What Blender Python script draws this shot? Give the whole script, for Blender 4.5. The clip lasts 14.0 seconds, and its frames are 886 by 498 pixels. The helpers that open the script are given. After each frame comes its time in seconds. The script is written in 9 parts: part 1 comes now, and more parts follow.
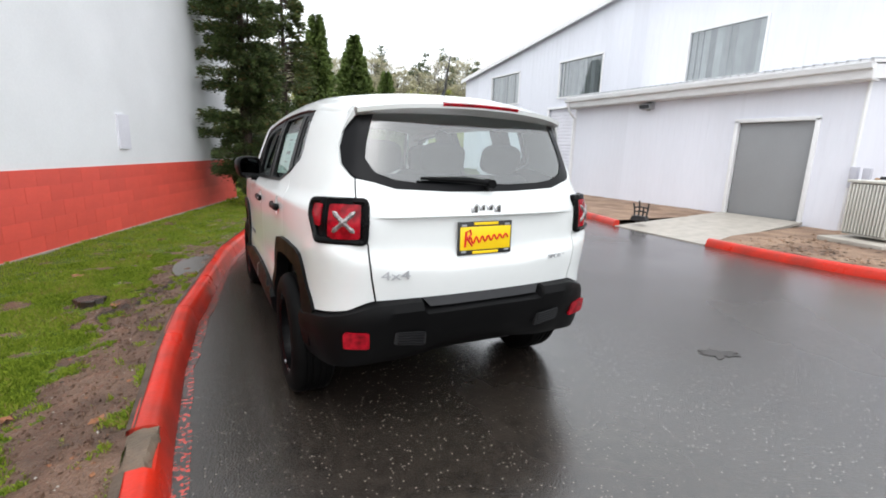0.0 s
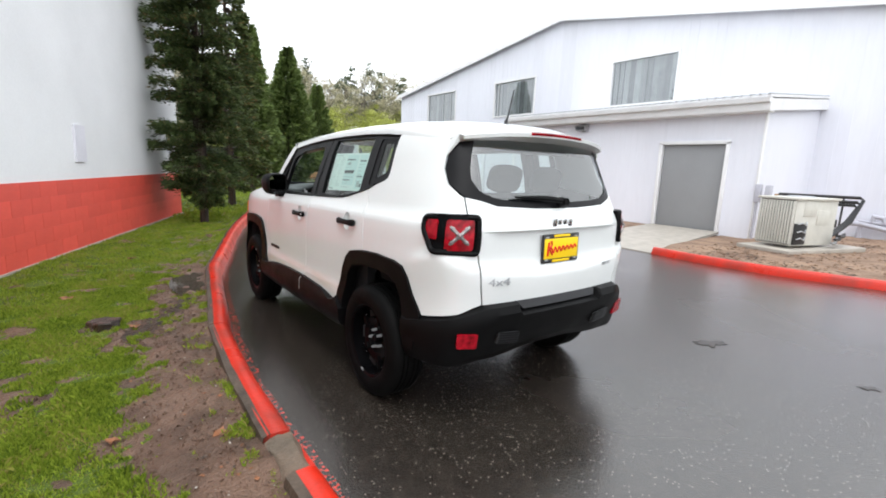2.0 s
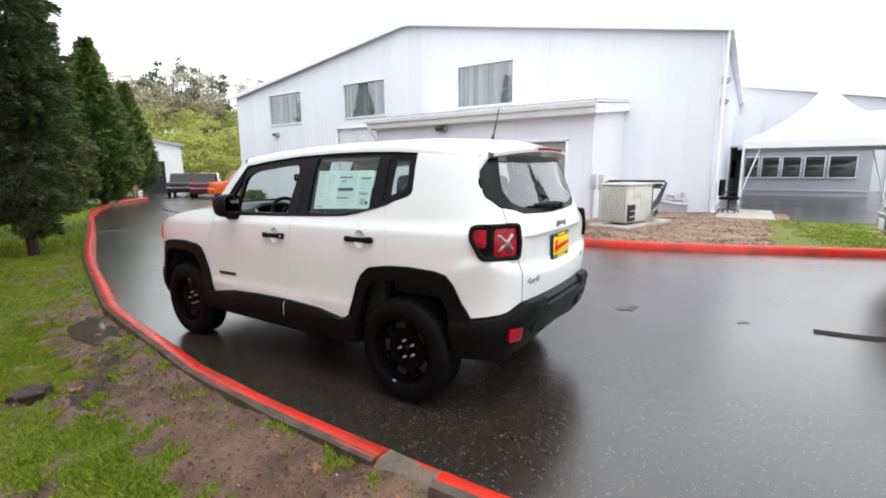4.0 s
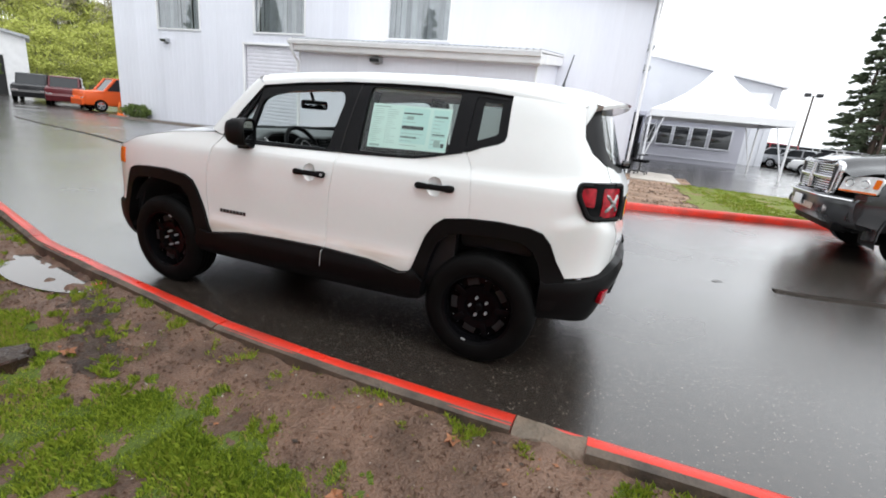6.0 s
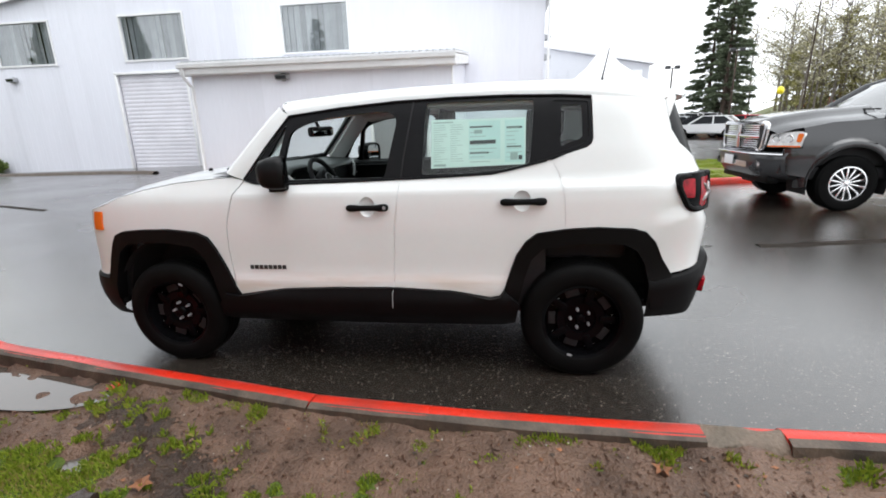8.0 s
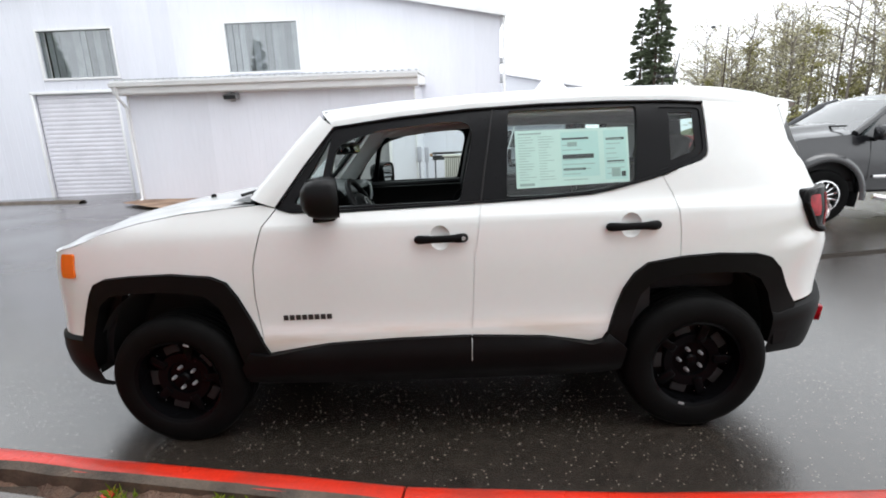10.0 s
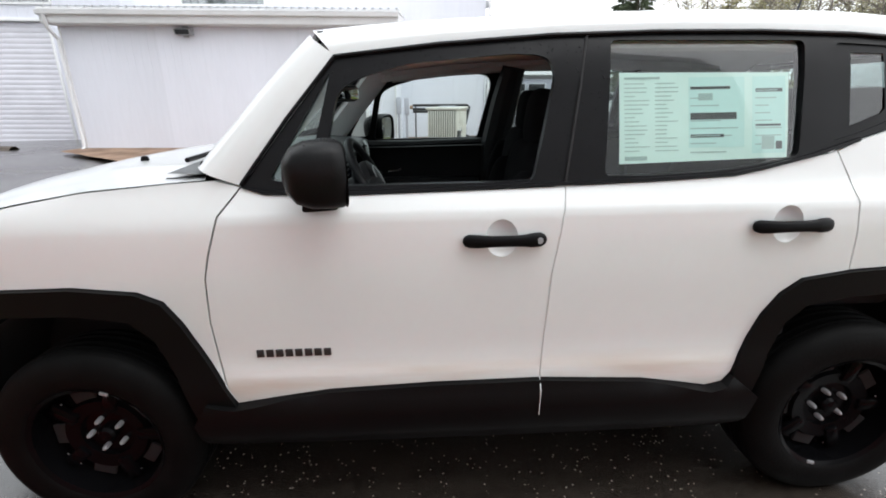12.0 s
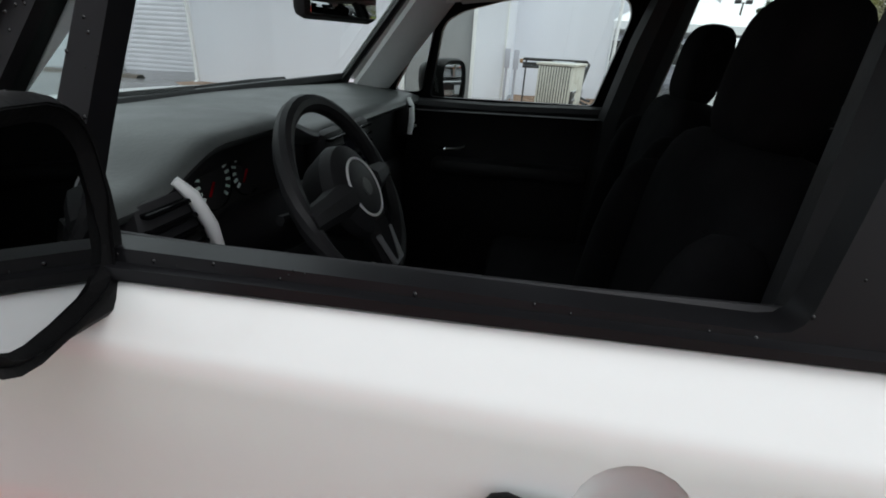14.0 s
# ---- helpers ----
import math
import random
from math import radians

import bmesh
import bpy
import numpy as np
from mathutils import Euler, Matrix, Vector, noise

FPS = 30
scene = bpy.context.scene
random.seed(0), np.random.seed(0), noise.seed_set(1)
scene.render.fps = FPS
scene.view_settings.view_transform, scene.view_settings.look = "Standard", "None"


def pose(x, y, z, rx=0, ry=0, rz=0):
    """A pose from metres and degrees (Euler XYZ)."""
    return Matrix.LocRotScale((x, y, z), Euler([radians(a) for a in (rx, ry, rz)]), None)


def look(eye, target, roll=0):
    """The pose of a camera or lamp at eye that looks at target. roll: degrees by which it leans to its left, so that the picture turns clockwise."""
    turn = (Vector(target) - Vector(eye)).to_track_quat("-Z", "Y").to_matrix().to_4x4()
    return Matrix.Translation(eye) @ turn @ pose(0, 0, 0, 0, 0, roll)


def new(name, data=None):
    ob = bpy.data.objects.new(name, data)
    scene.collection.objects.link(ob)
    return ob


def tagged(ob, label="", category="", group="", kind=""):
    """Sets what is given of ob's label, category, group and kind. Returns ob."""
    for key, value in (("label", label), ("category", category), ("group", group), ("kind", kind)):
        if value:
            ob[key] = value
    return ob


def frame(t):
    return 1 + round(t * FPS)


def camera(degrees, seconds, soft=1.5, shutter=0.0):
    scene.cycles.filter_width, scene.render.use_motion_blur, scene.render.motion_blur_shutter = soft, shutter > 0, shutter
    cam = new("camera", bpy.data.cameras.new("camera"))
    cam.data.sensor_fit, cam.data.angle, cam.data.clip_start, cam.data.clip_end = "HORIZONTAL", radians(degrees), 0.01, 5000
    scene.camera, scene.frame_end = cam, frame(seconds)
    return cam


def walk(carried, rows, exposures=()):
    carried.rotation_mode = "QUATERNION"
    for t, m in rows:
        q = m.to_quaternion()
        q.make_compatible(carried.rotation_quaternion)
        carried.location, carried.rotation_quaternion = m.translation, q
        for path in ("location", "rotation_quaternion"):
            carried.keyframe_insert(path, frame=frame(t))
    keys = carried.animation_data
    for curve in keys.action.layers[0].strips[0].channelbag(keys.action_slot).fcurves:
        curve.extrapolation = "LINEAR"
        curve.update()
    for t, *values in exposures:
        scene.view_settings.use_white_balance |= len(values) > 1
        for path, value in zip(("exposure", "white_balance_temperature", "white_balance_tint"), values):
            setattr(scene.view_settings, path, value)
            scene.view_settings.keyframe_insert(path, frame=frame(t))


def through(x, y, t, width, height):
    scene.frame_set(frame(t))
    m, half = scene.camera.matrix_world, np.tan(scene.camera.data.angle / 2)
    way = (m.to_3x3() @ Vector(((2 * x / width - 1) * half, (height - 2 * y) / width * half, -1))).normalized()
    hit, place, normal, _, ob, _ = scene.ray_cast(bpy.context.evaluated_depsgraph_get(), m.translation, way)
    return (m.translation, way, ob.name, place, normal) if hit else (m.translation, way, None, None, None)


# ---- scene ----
cam = camera(88.2, 14.0, soft=1.8)
PATH = [
    (0, (-1.259, -2.603, 1.39), (-0.358, -0.867, 0.974), 1.9),
    (0.5, (-1.423, -2.522, 1.369), (-0.511, -0.793, 0.943), 2.1),
    (1, (-1.585, -2.419, 1.378), (-0.62, -0.711, 0.993), 3.2),
    (1.5, (-1.907, -2.435, 1.387), (-0.71, -0.873, 1.027), 2.2),
    (2, (-2.15, -2.393, 1.398), (-0.97, -0.815, 1.053), 2.5),
    (2.5, (-2.351, -2.25, 1.396), (-0.986, -0.836, 1.022), 1.6),
    (3, (-2.537, -2.118, 1.431), (-1.073, -0.793, 1.114), 2.6),
    (3.2, (-2.65, -2.051, 1.442), (-1.148, -0.769, 1.129), 1.4),
    (5.3, (-3.352, -1.065, 1.494), (-1.581, -0.264, 1.02), 3.3),
    (5.5, (-3.361, -0.934, 1.464), (-1.592, -0.166, 0.933), 4.0),
    (6, (-3.37, -0.651, 1.448), (-1.567, 0.007, 0.885), 5.8),
    (6.5, (-3.445, -0.358, 1.454), (-1.594, 0.156, 0.899), 2.7),
    (7, (-3.439, -0.077, 1.451), (-1.578, 0.373, 0.874), 0.7),
    (7.5, (-3.411, 0.155, 1.464), (-1.534, 0.556, 0.901), 0.4),
    (8, (-3.394, 0.402, 1.462), (-1.489, 0.699, 0.928), -1.4),
    (8.5, (-3.331, 0.625, 1.441), (-1.417, 0.863, 0.912), -2.6),
    (9, (-3.206, 0.844, 1.439), (-1.287, 1.001, 0.899), -3.6),
    (9.2, (-3.171, 0.926, 1.444), (-1.242, 1.062, 0.936), -2.9),
    (11.3, (-2.501, 1.412, 1.396), (-0.585, 1.285, 0.835), -0.6),
    (11.5, (-2.423, 1.448, 1.398), (-0.523, 1.305, 0.79), -0.4),
    (12, (-2.198, 1.459, 1.409), (-0.304, 1.384, 0.773), 0.1),
    (12.5, (-1.919, 1.398, 1.405), (-0.03, 1.467, 0.75), 3.0),
    (13, (-1.679, 1.394, 1.373), (0.179, 1.42, 0.634), 3.0),
    (13.5, (-1.41, 1.403, 1.383), (0.414, 1.564, 0.579), 1.9),
    (14, (-1.168, 1.348, 1.346), (0.632, 1.661, 0.532), 3.5),
]
walk(cam, [(t, look(eye, target, roll)) for t, eye, target, roll in PATH], [(0, 1.21), (2.5, 1.27), (3, 1.26), (5.5, 1.20), (9, 1.25), (11.5, 1.24), (12.5, 1.20), (13, 1.08), (13.5, 0.99), (14, 0.97)])

# ---- world, sun, exposure ----
scene.view_settings.exposure = 1.15
world = bpy.data.worlds.new("overcast_sky")
scene.world = world
world.use_nodes = True
wn, wl = world.node_tree.nodes, world.node_tree.links
wn.clear()
sky = wn.new("ShaderNodeTexSky")
sky.sky_type = "NISHITA"
sky.sun_disc = False
sky.sun_elevation, sky.sun_rotation = radians(52), radians(200)
sky.air_density, sky.dust_density = 1.0, 4.0
cloud = wn.new("ShaderNodeHueSaturation")
cloud.inputs["Saturation"].default_value = 0.12
veil = wn.new("ShaderNodeMixRGB")
veil.inputs["Fac"].default_value = 0.72
veil.inputs["Color2"].default_value = (8.95, 9.4, 9.85, 1)
wbg = wn.new("ShaderNodeBackground")
wbg.inputs["Strength"].default_value = 0.105
wout = wn.new("ShaderNodeOutputWorld")
wl.new(sky.outputs[0], cloud.inputs["Color"])
wl.new(cloud.outputs[0], veil.inputs["Color1"])
wl.new(veil.outputs[0], wbg.inputs["Color"])
wl.new(wbg.outputs[0], wout.inputs["Surface"])
sun_data = bpy.data.lights.new("sun", "SUN")
sun_data.energy, sun_data.angle, sun_data.color = 0.55, radians(40), (0.98, 0.99, 1.0)
sun = new("sun", sun_data)
sun.matrix_world = look((0, 0, 30), (6, 6, 0))



def smooth01(t):
    t = min(1.0, max(0.0, t))
    return t * t * (3 - 2 * t)


# ---- materials ----
def mat(name, col, rough=0.6, metal=0.0, var=0.12, scale=3.0, fine=60.0, bump=0.15, dist=0.004,
        col2=None, patch=None, coat=0.0, rvar=0.1, spec=0.5, stretch=(1, 1, 1), obrand=0.0, gen="Object"):
    """A surface with colour varied at two scales, roughness wander and fine relief."""
    m = bpy.data.materials.new(name)
    m.use_nodes = True
    n, l = m.node_tree.nodes, m.node_tree.links
    b = n["Principled BSDF"]
    tc = n.new("ShaderNodeTexCoord")
    mp = n.new("ShaderNodeMapping")
    mp.inputs["Scale"].default_value = stretch
    l.new(tc.outputs[gen], mp.inputs["Vector"])
    big = n.new("ShaderNodeTexNoise")
    big.inputs["Scale"].default_value, big.inputs["Detail"].default_value = scale, 5
    sml = n.new("ShaderNodeTexNoise")
    sml.inputs["Scale"].default_value, sml.inputs["Detail"].default_value = fine, 4
    l.new(mp.outputs[0], big.inputs["Vector"])
    l.new(mp.outputs[0], sml.inputs["Vector"])
    mix = n.new("ShaderNodeMixRGB")
    c2 = col2 or tuple(max(0.0, c * (1 - 2.2 * var)) for c in col)
    mix.inputs["Color1"].default_value = (*col, 1)
    mix.inputs["Color2"].default_value = (*c2, 1)
    ramp = n.new("ShaderNodeValToRGB")
    lo, hi = patch or (0.35, 0.7)
    ramp.color_ramp.elements[0].position, ramp.color_ramp.elements[1].position = lo, hi
    l.new(big.outputs["Fac"], ramp.inputs["Fac"])
    l.new(ramp.outputs["Color"], mix.inputs["Fac"])
    grain = n.new("ShaderNodeMixRGB")
    grain.blend_type = "MULTIPLY"
    grain.inputs["Fac"].default_value = min(1.0, var * 3)
    gr = n.new("ShaderNodeMapRange")
    gr.inputs["To Min"].default_value, gr.inputs["To Max"].default_value = 0.55, 1.35
    l.new(sml.outputs["Fac"], gr.inputs["Value"])
    l.new(mix.outputs[0], grain.inputs["Color1"])
    l.new(gr.outputs[0], grain.inputs["Color2"])
    last = grain
    if obrand:
        oi = n.new("ShaderNodeObjectInfo")
        hs = n.new("ShaderNodeHueSaturation")
        mr = n.new("ShaderNodeMapRange")
        mr.inputs["To Min"].default_value, mr.inputs["To Max"].default_value = 1 - obrand, 1 + obrand
        l.new(oi.outputs["Random"], mr.inputs["Value"])
        l.new(mr.outputs[0], hs.inputs["Value"])
        l.new(last.outputs[0], hs.inputs["Color"])
        last = hs
    l.new(last.outputs[0], b.inputs["Base Color"])
    rr = n.new("ShaderNodeMapRange")
    rr.inputs["To Min"].default_value, rr.inputs["To Max"].default_value = max(0.02, rough - rvar), min(1, rough + rvar)
    l.new(big.outputs["Fac"], rr.inputs["Value"])
    l.new(rr.outputs[0], b.inputs["Roughness"])
    b.inputs["Metallic"].default_value = metal
    b.inputs["Specular IOR Level"].default_value = spec
    b.inputs["Coat Weight"].default_value = coat
    b.inputs["Coat Roughness"].default_value = 0.06
    if bump:
        bp = n.new("ShaderNodeBump")
        bp.inputs["Strength"].default_value, bp.inputs["Distance"].default_value = bump, dist
        l.new(sml.outputs["Fac"], bp.inputs["Height"])
        l.new(bp.outputs[0], b.inputs["Normal"])
    return m


def glass_mat(name, tint=(0.85, 0.95, 0.92), rough=0.0, through=0.85, sheen=0.07):
    """Thin window glass: tinted see-through with a mirror sheen."""
    m = bpy.data.materials.new(name)
    m.use_nodes = True
    n, l = m.node_tree.nodes, m.node_tree.links
    n.clear()
    t = n.new("ShaderNodeBsdfTransparent")
    t.inputs["Color"].default_value = (*[c * through for c in tint], 1)
    g = n.new("ShaderNodeBsdfGlossy")
    g.inputs["Roughness"].default_value = rough
    lw = n.new("ShaderNodeLayerWeight")
    lw.inputs["Blend"].default_value = 0.5
    pw = n.new("ShaderNodeMath")
    pw.operation = "POWER"
    pw.inputs[1].default_value = 4.0
    l.new(lw.outputs["Facing"], pw.inputs[0])
    f = n.new("ShaderNodeMapRange")
    f.inputs["To Min"].default_value, f.inputs["To Max"].default_value = sheen, 0.9
    l.new(pw.outputs[0], f.inputs["Value"])
    mx = n.new("ShaderNodeMixShader")
    o = n.new("ShaderNodeOutputMaterial")
    l.new(f.outputs[0], mx.inputs[0])
    l.new(t.outputs[0], mx.inputs[1])
    l.new(g.outputs[0], mx.inputs[2])
    l.new(mx.outputs[0], o.inputs["Surface"])
    return m


def asphalt_mat(name, red=False, wet=1.0, rough=(0.11, 0.24), dark=1.0):
    """Wet asphalt: dark binder, pale chippings, damp film that varies from puddle-smooth to rough."""
    m = bpy.data.materials.new(name)
    m.use_nodes = True
    n, l = m.node_tree.nodes, m.node_tree.links
    b = n["Principled BSDF"]
    tc = n.new("ShaderNodeTexCoord")
    big = n.new("ShaderNodeTexNoise")
    big.inputs["Scale"].default_value, big.inputs["Detail"].default_value = 0.45, 6
    mid = n.new("ShaderNodeTexNoise")
    mid.inputs["Scale"].default_value, mid.inputs["Detail"].default_value = 22, 5
    chip = n.new("ShaderNodeTexVoronoi")
    chip.inputs["Scale"].default_value = 95
    for t in (big, mid, chip):
        l.new(tc.outputs["Object"], t.inputs["Vector"])
    cr = n.new("ShaderNodeValToRGB")
    e = cr.color_ramp.elements
    e[0].position, e[0].color = 0.3, (0.015 * dark, 0.0118 * dark, 0.0096 * dark, 1)
    e[1].position, e[1].color = 0.75, (0.038 * dark, 0.0302 * dark, 0.0242 * dark, 1)
    l.new(mid.outputs["Fac"], cr.inputs["Fac"])
    # pale stone chippings
    cc = n.new("ShaderNodeSeparateColor")
    l.new(chip.outputs["Color"], cc.inputs[0])
    pick = n.new("ShaderNodeMath")
    pick.operation = "GREATER_THAN"
    pick.inputs[1].default_value = 0.950
    l.new(cc.outputs[0], pick.inputs[0])
    near = n.new("ShaderNodeMath")
    near.operation = "LESS_THAN"
    near.inputs[1].default_value = 0.37
    l.new(chip.outputs["Distance"], near.inputs[0])
    both = n.new("ShaderNodeMath")
    both.operation = "MULTIPLY"
    l.new(pick.outputs[0], both.inputs[0])
    l.new(near.outputs[0], both.inputs[1])
    mx = n.new("ShaderNodeMixRGB")
    mx.inputs["Color2"].default_value = (0.17 * dark, 0.15 * dark, 0.13 * dark, 1)
    l.new(both.outputs[0], mx.inputs["Fac"])
    l.new(cr.outputs[0], mx.inputs["Color1"])
    last = mx
    if red:
        spl = n.new("ShaderNodeTexNoise")
        spl.inputs["Scale"].default_value, spl.inputs["Detail"].default_value = 48, 10
        l.new(tc.outputs["Object"], spl.inputs["Vector"])
        th = n.new("ShaderNodeValToRGB")
        th.color_ramp.elements[0].position, th.color_ramp.elements[1].position = 0.52, 0.60
        l.new(spl.outputs["Fac"], th.inputs["Fac"])
        rm = n.new("ShaderNodeMixRGB")
        rm.inputs["Color2"].default_value = (0.48, 0.045, 0.03, 1)
        l.new(th.outputs[0], rm.inputs["Fac"])
        l.new(mx.outputs[0], rm.inputs["Color1"])
        last = rm
    l.new(last.outputs[0], b.inputs["Base Color"])
    rr = n.new("ShaderNodeMapRange")
    rr.inputs["From Min"].default_value, rr.inputs["From Max"].default_value = 0.3, 0.7
    rr.inputs["To Min"].default_value, rr.inputs["To Max"].default_value = rough
    l.new(big.outputs["Fac"], rr.inputs["Value"])
    l.new(rr.outputs[0], b.inputs["Roughness"])
    b.inputs["Specular IOR Level"].default_value = 0.75 * wet
    # film of rain water
    b.inputs["Coat Weight"].default_value = 0.65 * wet
    b.inputs["Coat Roughness"].default_value = 0.27
    b.inputs["Coat IOR"].default_value = 1.4
    ad = n.new("ShaderNodeMath")
    ad.operation = "ADD"
    l.new(mid.outputs["Fac"], ad.inputs[0])
    l.new(chip.outputs["Distance"], ad.inputs[1])
    bp = n.new("ShaderNodeBump")
    bp.inputs["Strength"].default_value, bp.inputs["Distance"].default_value = 0.17, 0.004
    l.new(ad.outputs[0], bp.inputs["Height"])
    l.new(bp.outputs[0], b.inputs["Normal"])
    return m


def island_mat(name, c1, c2, rough=0.6, c3=None):
    """Leaves, blades: each piece its own shade."""
    m = bpy.data.materials.new(name)
    m.use_nodes = True
    n, l = m.node_tree.nodes, m.node_tree.links
    b = n["Principled BSDF"]
    g = n.new("ShaderNodeNewGeometry")
    r = n.new("ShaderNodeValToRGB")
    r.color_ramp.elements[0].color, r.color_ramp.elements[1].color = (*c1, 1), (*c2, 1)
    if c3:
        e = r.color_ramp.elements.new(0.9)
        e.color = (*c2, 1)
        r.color_ramp.elements[2].color = (*c3, 1)
    l.new(g.outputs["Random Per Island"], r.inputs["Fac"])
    l.new(r.outputs[0], b.inputs["Base Color"])
    b.inputs["Roughness"].default_value = rough
    b.inputs["Specular IOR Level"].default_value = 0.3
    return m


ASPHALT = asphalt_mat("wet_asphalt", rough=(0.16, 0.30))
ASPHALT_DRY = asphalt_mat("rough_asphalt", wet=0.06, rough=(0.6, 0.8), dark=0.8)
ASPHALT_WORN = asphalt_mat("worn_asphalt", wet=0.55, rough=(0.24, 0.40), dark=0.8)
ASPHALT_RED = asphalt_mat("wet_asphalt_paint_spatter", red=True)
CONCRETE = mat("damp_concrete", (0.40, 0.365, 0.32), 0.5, var=0.09, scale=4, fine=90, bump=0.3)
KERB_RED = mat("worn_red_kerb_paint", (0.58, 0.026, 0.011), 0.30, var=0.16, scale=3.2, fine=70, bump=0.4, col2=(0.34, 0.032, 0.020), patch=(0.42, 0.70), spec=0.38)
KERB_WORN = mat("chipped_kerb", (0.150, 0.108, 0.076), 0.6, var=0.3, scale=9, fine=60, bump=0.8, dist=0.01, col2=(0.11, 0.085, 0.06), patch=(0.45, 0.62))
SOIL = mat("wet_soil", (0.150, 0.086, 0.056), 0.44, var=0.36, scale=5, fine=70, bump=0.9, dist=0.02, col2=(0.066, 0.036, 0.022), patch=(0.40, 0.72), rvar=0.26, spec=0.45)
LAWN = mat("lawn_base", (0.085, 0.118, 0.024), 0.85, var=0.3, scale=2.2, fine=60, bump=0.9, dist=0.02, col2=(0.085, 0.064, 0.036), patch=(0.60, 0.76), spec=0.15)
DRYBED = mat("bark_and_soil", (0.27, 0.175, 0.115), 0.8, var=0.32, scale=1.5, fine=34, bump=0.7, dist=0.02, col2=(0.15, 0.088, 0.056), patch=(0.40, 0.64))
WATER = mat("puddle_water", (0.07, 0.055, 0.045), 0.03, var=0.05, bump=0.02, rvar=0.01, spec=1.0)
WATER.node_tree.nodes["Principled BSDF"].inputs["IOR"].default_value = 1.5
WALL_WHITE = mat("white_painted_render", (0.83, 0.835, 0.85), 0.7, var=0.04, scale=0.8, fine=35, bump=0.12)
BLOCK_RED = mat("red_painted_block", (0.80, 0.10, 0.07), 0.5, var=0.07, scale=1.5, fine=40, bump=0.25, obrand=0.06)
SIDING = mat("white_ribbed_steel", (0.755, 0.765, 0.835), 0.42, var=0.03, scale=0.6, fine=12, bump=0.03, stretch=(1, 1, 0.15), obrand=0.03)
TRIM_WHITE = mat("white_trim_paint", (0.80, 0.80, 0.81), 0.45, var=0.04, scale=2, fine=30, bump=0.05)
ROLLER = mat("pale_roller_door_steel", (0.75, 0.74, 0.80), 0.5, var=0.05, scale=1.5, fine=20, bump=0.05)
DOOR_GREY = mat("grey_steel_door", (0.27, 0.275, 0.285), 0.5, var=0.04, scale=1, fine=25, bump=0.04)
SLAT_GREY = mat("grey_blind_slat", (0.50, 0.49, 0.48), 0.6, var=0.1, scale=3, fine=15, bump=0.05, obrand=0.35)
# near-black for black liners, and painted in for shade inside openings
DARK = mat("black_liner_and_shade", (0.012, 0.012, 0.013), 0.8, var=0.1, bump=0)
STEEL = mat("galvanised_steel", (0.45, 0.46, 0.48), 0.45, metal=0.6, var=0.1, scale=6, fine=40, bump=0.1)
BLACK_METAL = mat("black_painted_steel", (0.02, 0.02, 0.022), 0.45, var=0.1, scale=6, fine=40, bump=0.1)
AC_PAINT = mat("beige_grey_unit_paint", (0.60, 0.59, 0.54), 0.5, var=0.06, scale=4, fine=30, bump=0.05)
GLASS_DARK = mat("dark_window_glass", (0.03, 0.032, 0.035), 0.05, var=0.1, bump=0, rvar=0.02, spec=0.8)
OFFICE = mat("grey_lilac_office_wall", (0.46, 0.46, 0.52), 0.6, var=0.04, scale=1, fine=20, bump=0.05)
FARWALL = mat("pale_far_wall", (0.66, 0.67, 0.71), 0.6, var=0.03, scale=0.5, fine=8, bump=0)
CANVAS = mat("white_tent_canvas", (0.82, 0.82, 0.83), 0.6, var=0.03, scale=1, fine=30, bump=0.05)
BARK = mat("fissured_bark", (0.075, 0.05, 0.036), 0.85, var=0.3, scale=8, fine=30, bump=1.0, dist=0.02, stretch=(1, 1, 0.2))
BARK_GREY = mat("pale_bare_bark", (0.22, 0.19, 0.165), 0.85, var=0.2, scale=8, fine=30, bump=0.5, dist=0.02)
NEEDLE = island_mat("dark_conifer_spray", (0.020, 0.036, 0.012), (0.085, 0.118, 0.034), 0.6, (0.15, 0.085, 0.035))
NEEDLE_RUSTY = island_mat("rusty_conifer_spray", (0.040, 0.062, 0.020), (0.120, 0.150, 0.045), 0.6, (0.22, 0.11, 0.04))
HEDGE = island_mat("arborvitae_spray", (0.055, 0.092, 0.022), (0.150, 0.200, 0.050), 0.65)
# far spring, budding and fir foliage: distance haze is mixed into the pale colours
SPRING = island_mat("spring_leaves_paled_by_haze", (0.30, 0.34, 0.07), (0.44, 0.46, 0.12), 0.85)
DULLWOOD = island_mat("budding_leaves_paled_by_haze", (0.33, 0.31, 0.20), (0.46, 0.43, 0.29), 0.85)
FIR = island_mat("fir_needles_paled_by_haze", (0.060, 0.082, 0.050), (0.140, 0.168, 0.098), 0.7)
BLADE = island_mat("grass_blade", (0.105, 0.165, 0.014), (0.300, 0.375, 0.042), 0.7, (0.30, 0.25, 0.08))
BLADE.node_tree.nodes["Principled BSDF"].inputs["Specular IOR Level"].default_value = 0.12
_n, _l = BLADE.node_tree.nodes, BLADE.node_tree.links
_tc, _nz, _ma = _n.new("ShaderNodeTexCoord"), _n.new("ShaderNodeTexNoise"), _n.new("ShaderNodeMath")
_nz.inputs["Scale"].default_value, _nz.inputs["Detail"].default_value = 2.6, 4
_l.new(_tc.outputs["Object"], _nz.inputs["Vector"])
_sh = _n.new("ShaderNodeMapRange")
_sh.inputs["From Min"].default_value, _sh.inputs["From Max"].default_value = 0.3, 0.7
_sh.inputs["To Min"].default_value, _sh.inputs["To Max"].default_value = -0.30, 0.34
_l.new(_nz.outputs["Fac"], _sh.inputs["Value"])
_ma.operation, _ma.use_clamp = "ADD", True
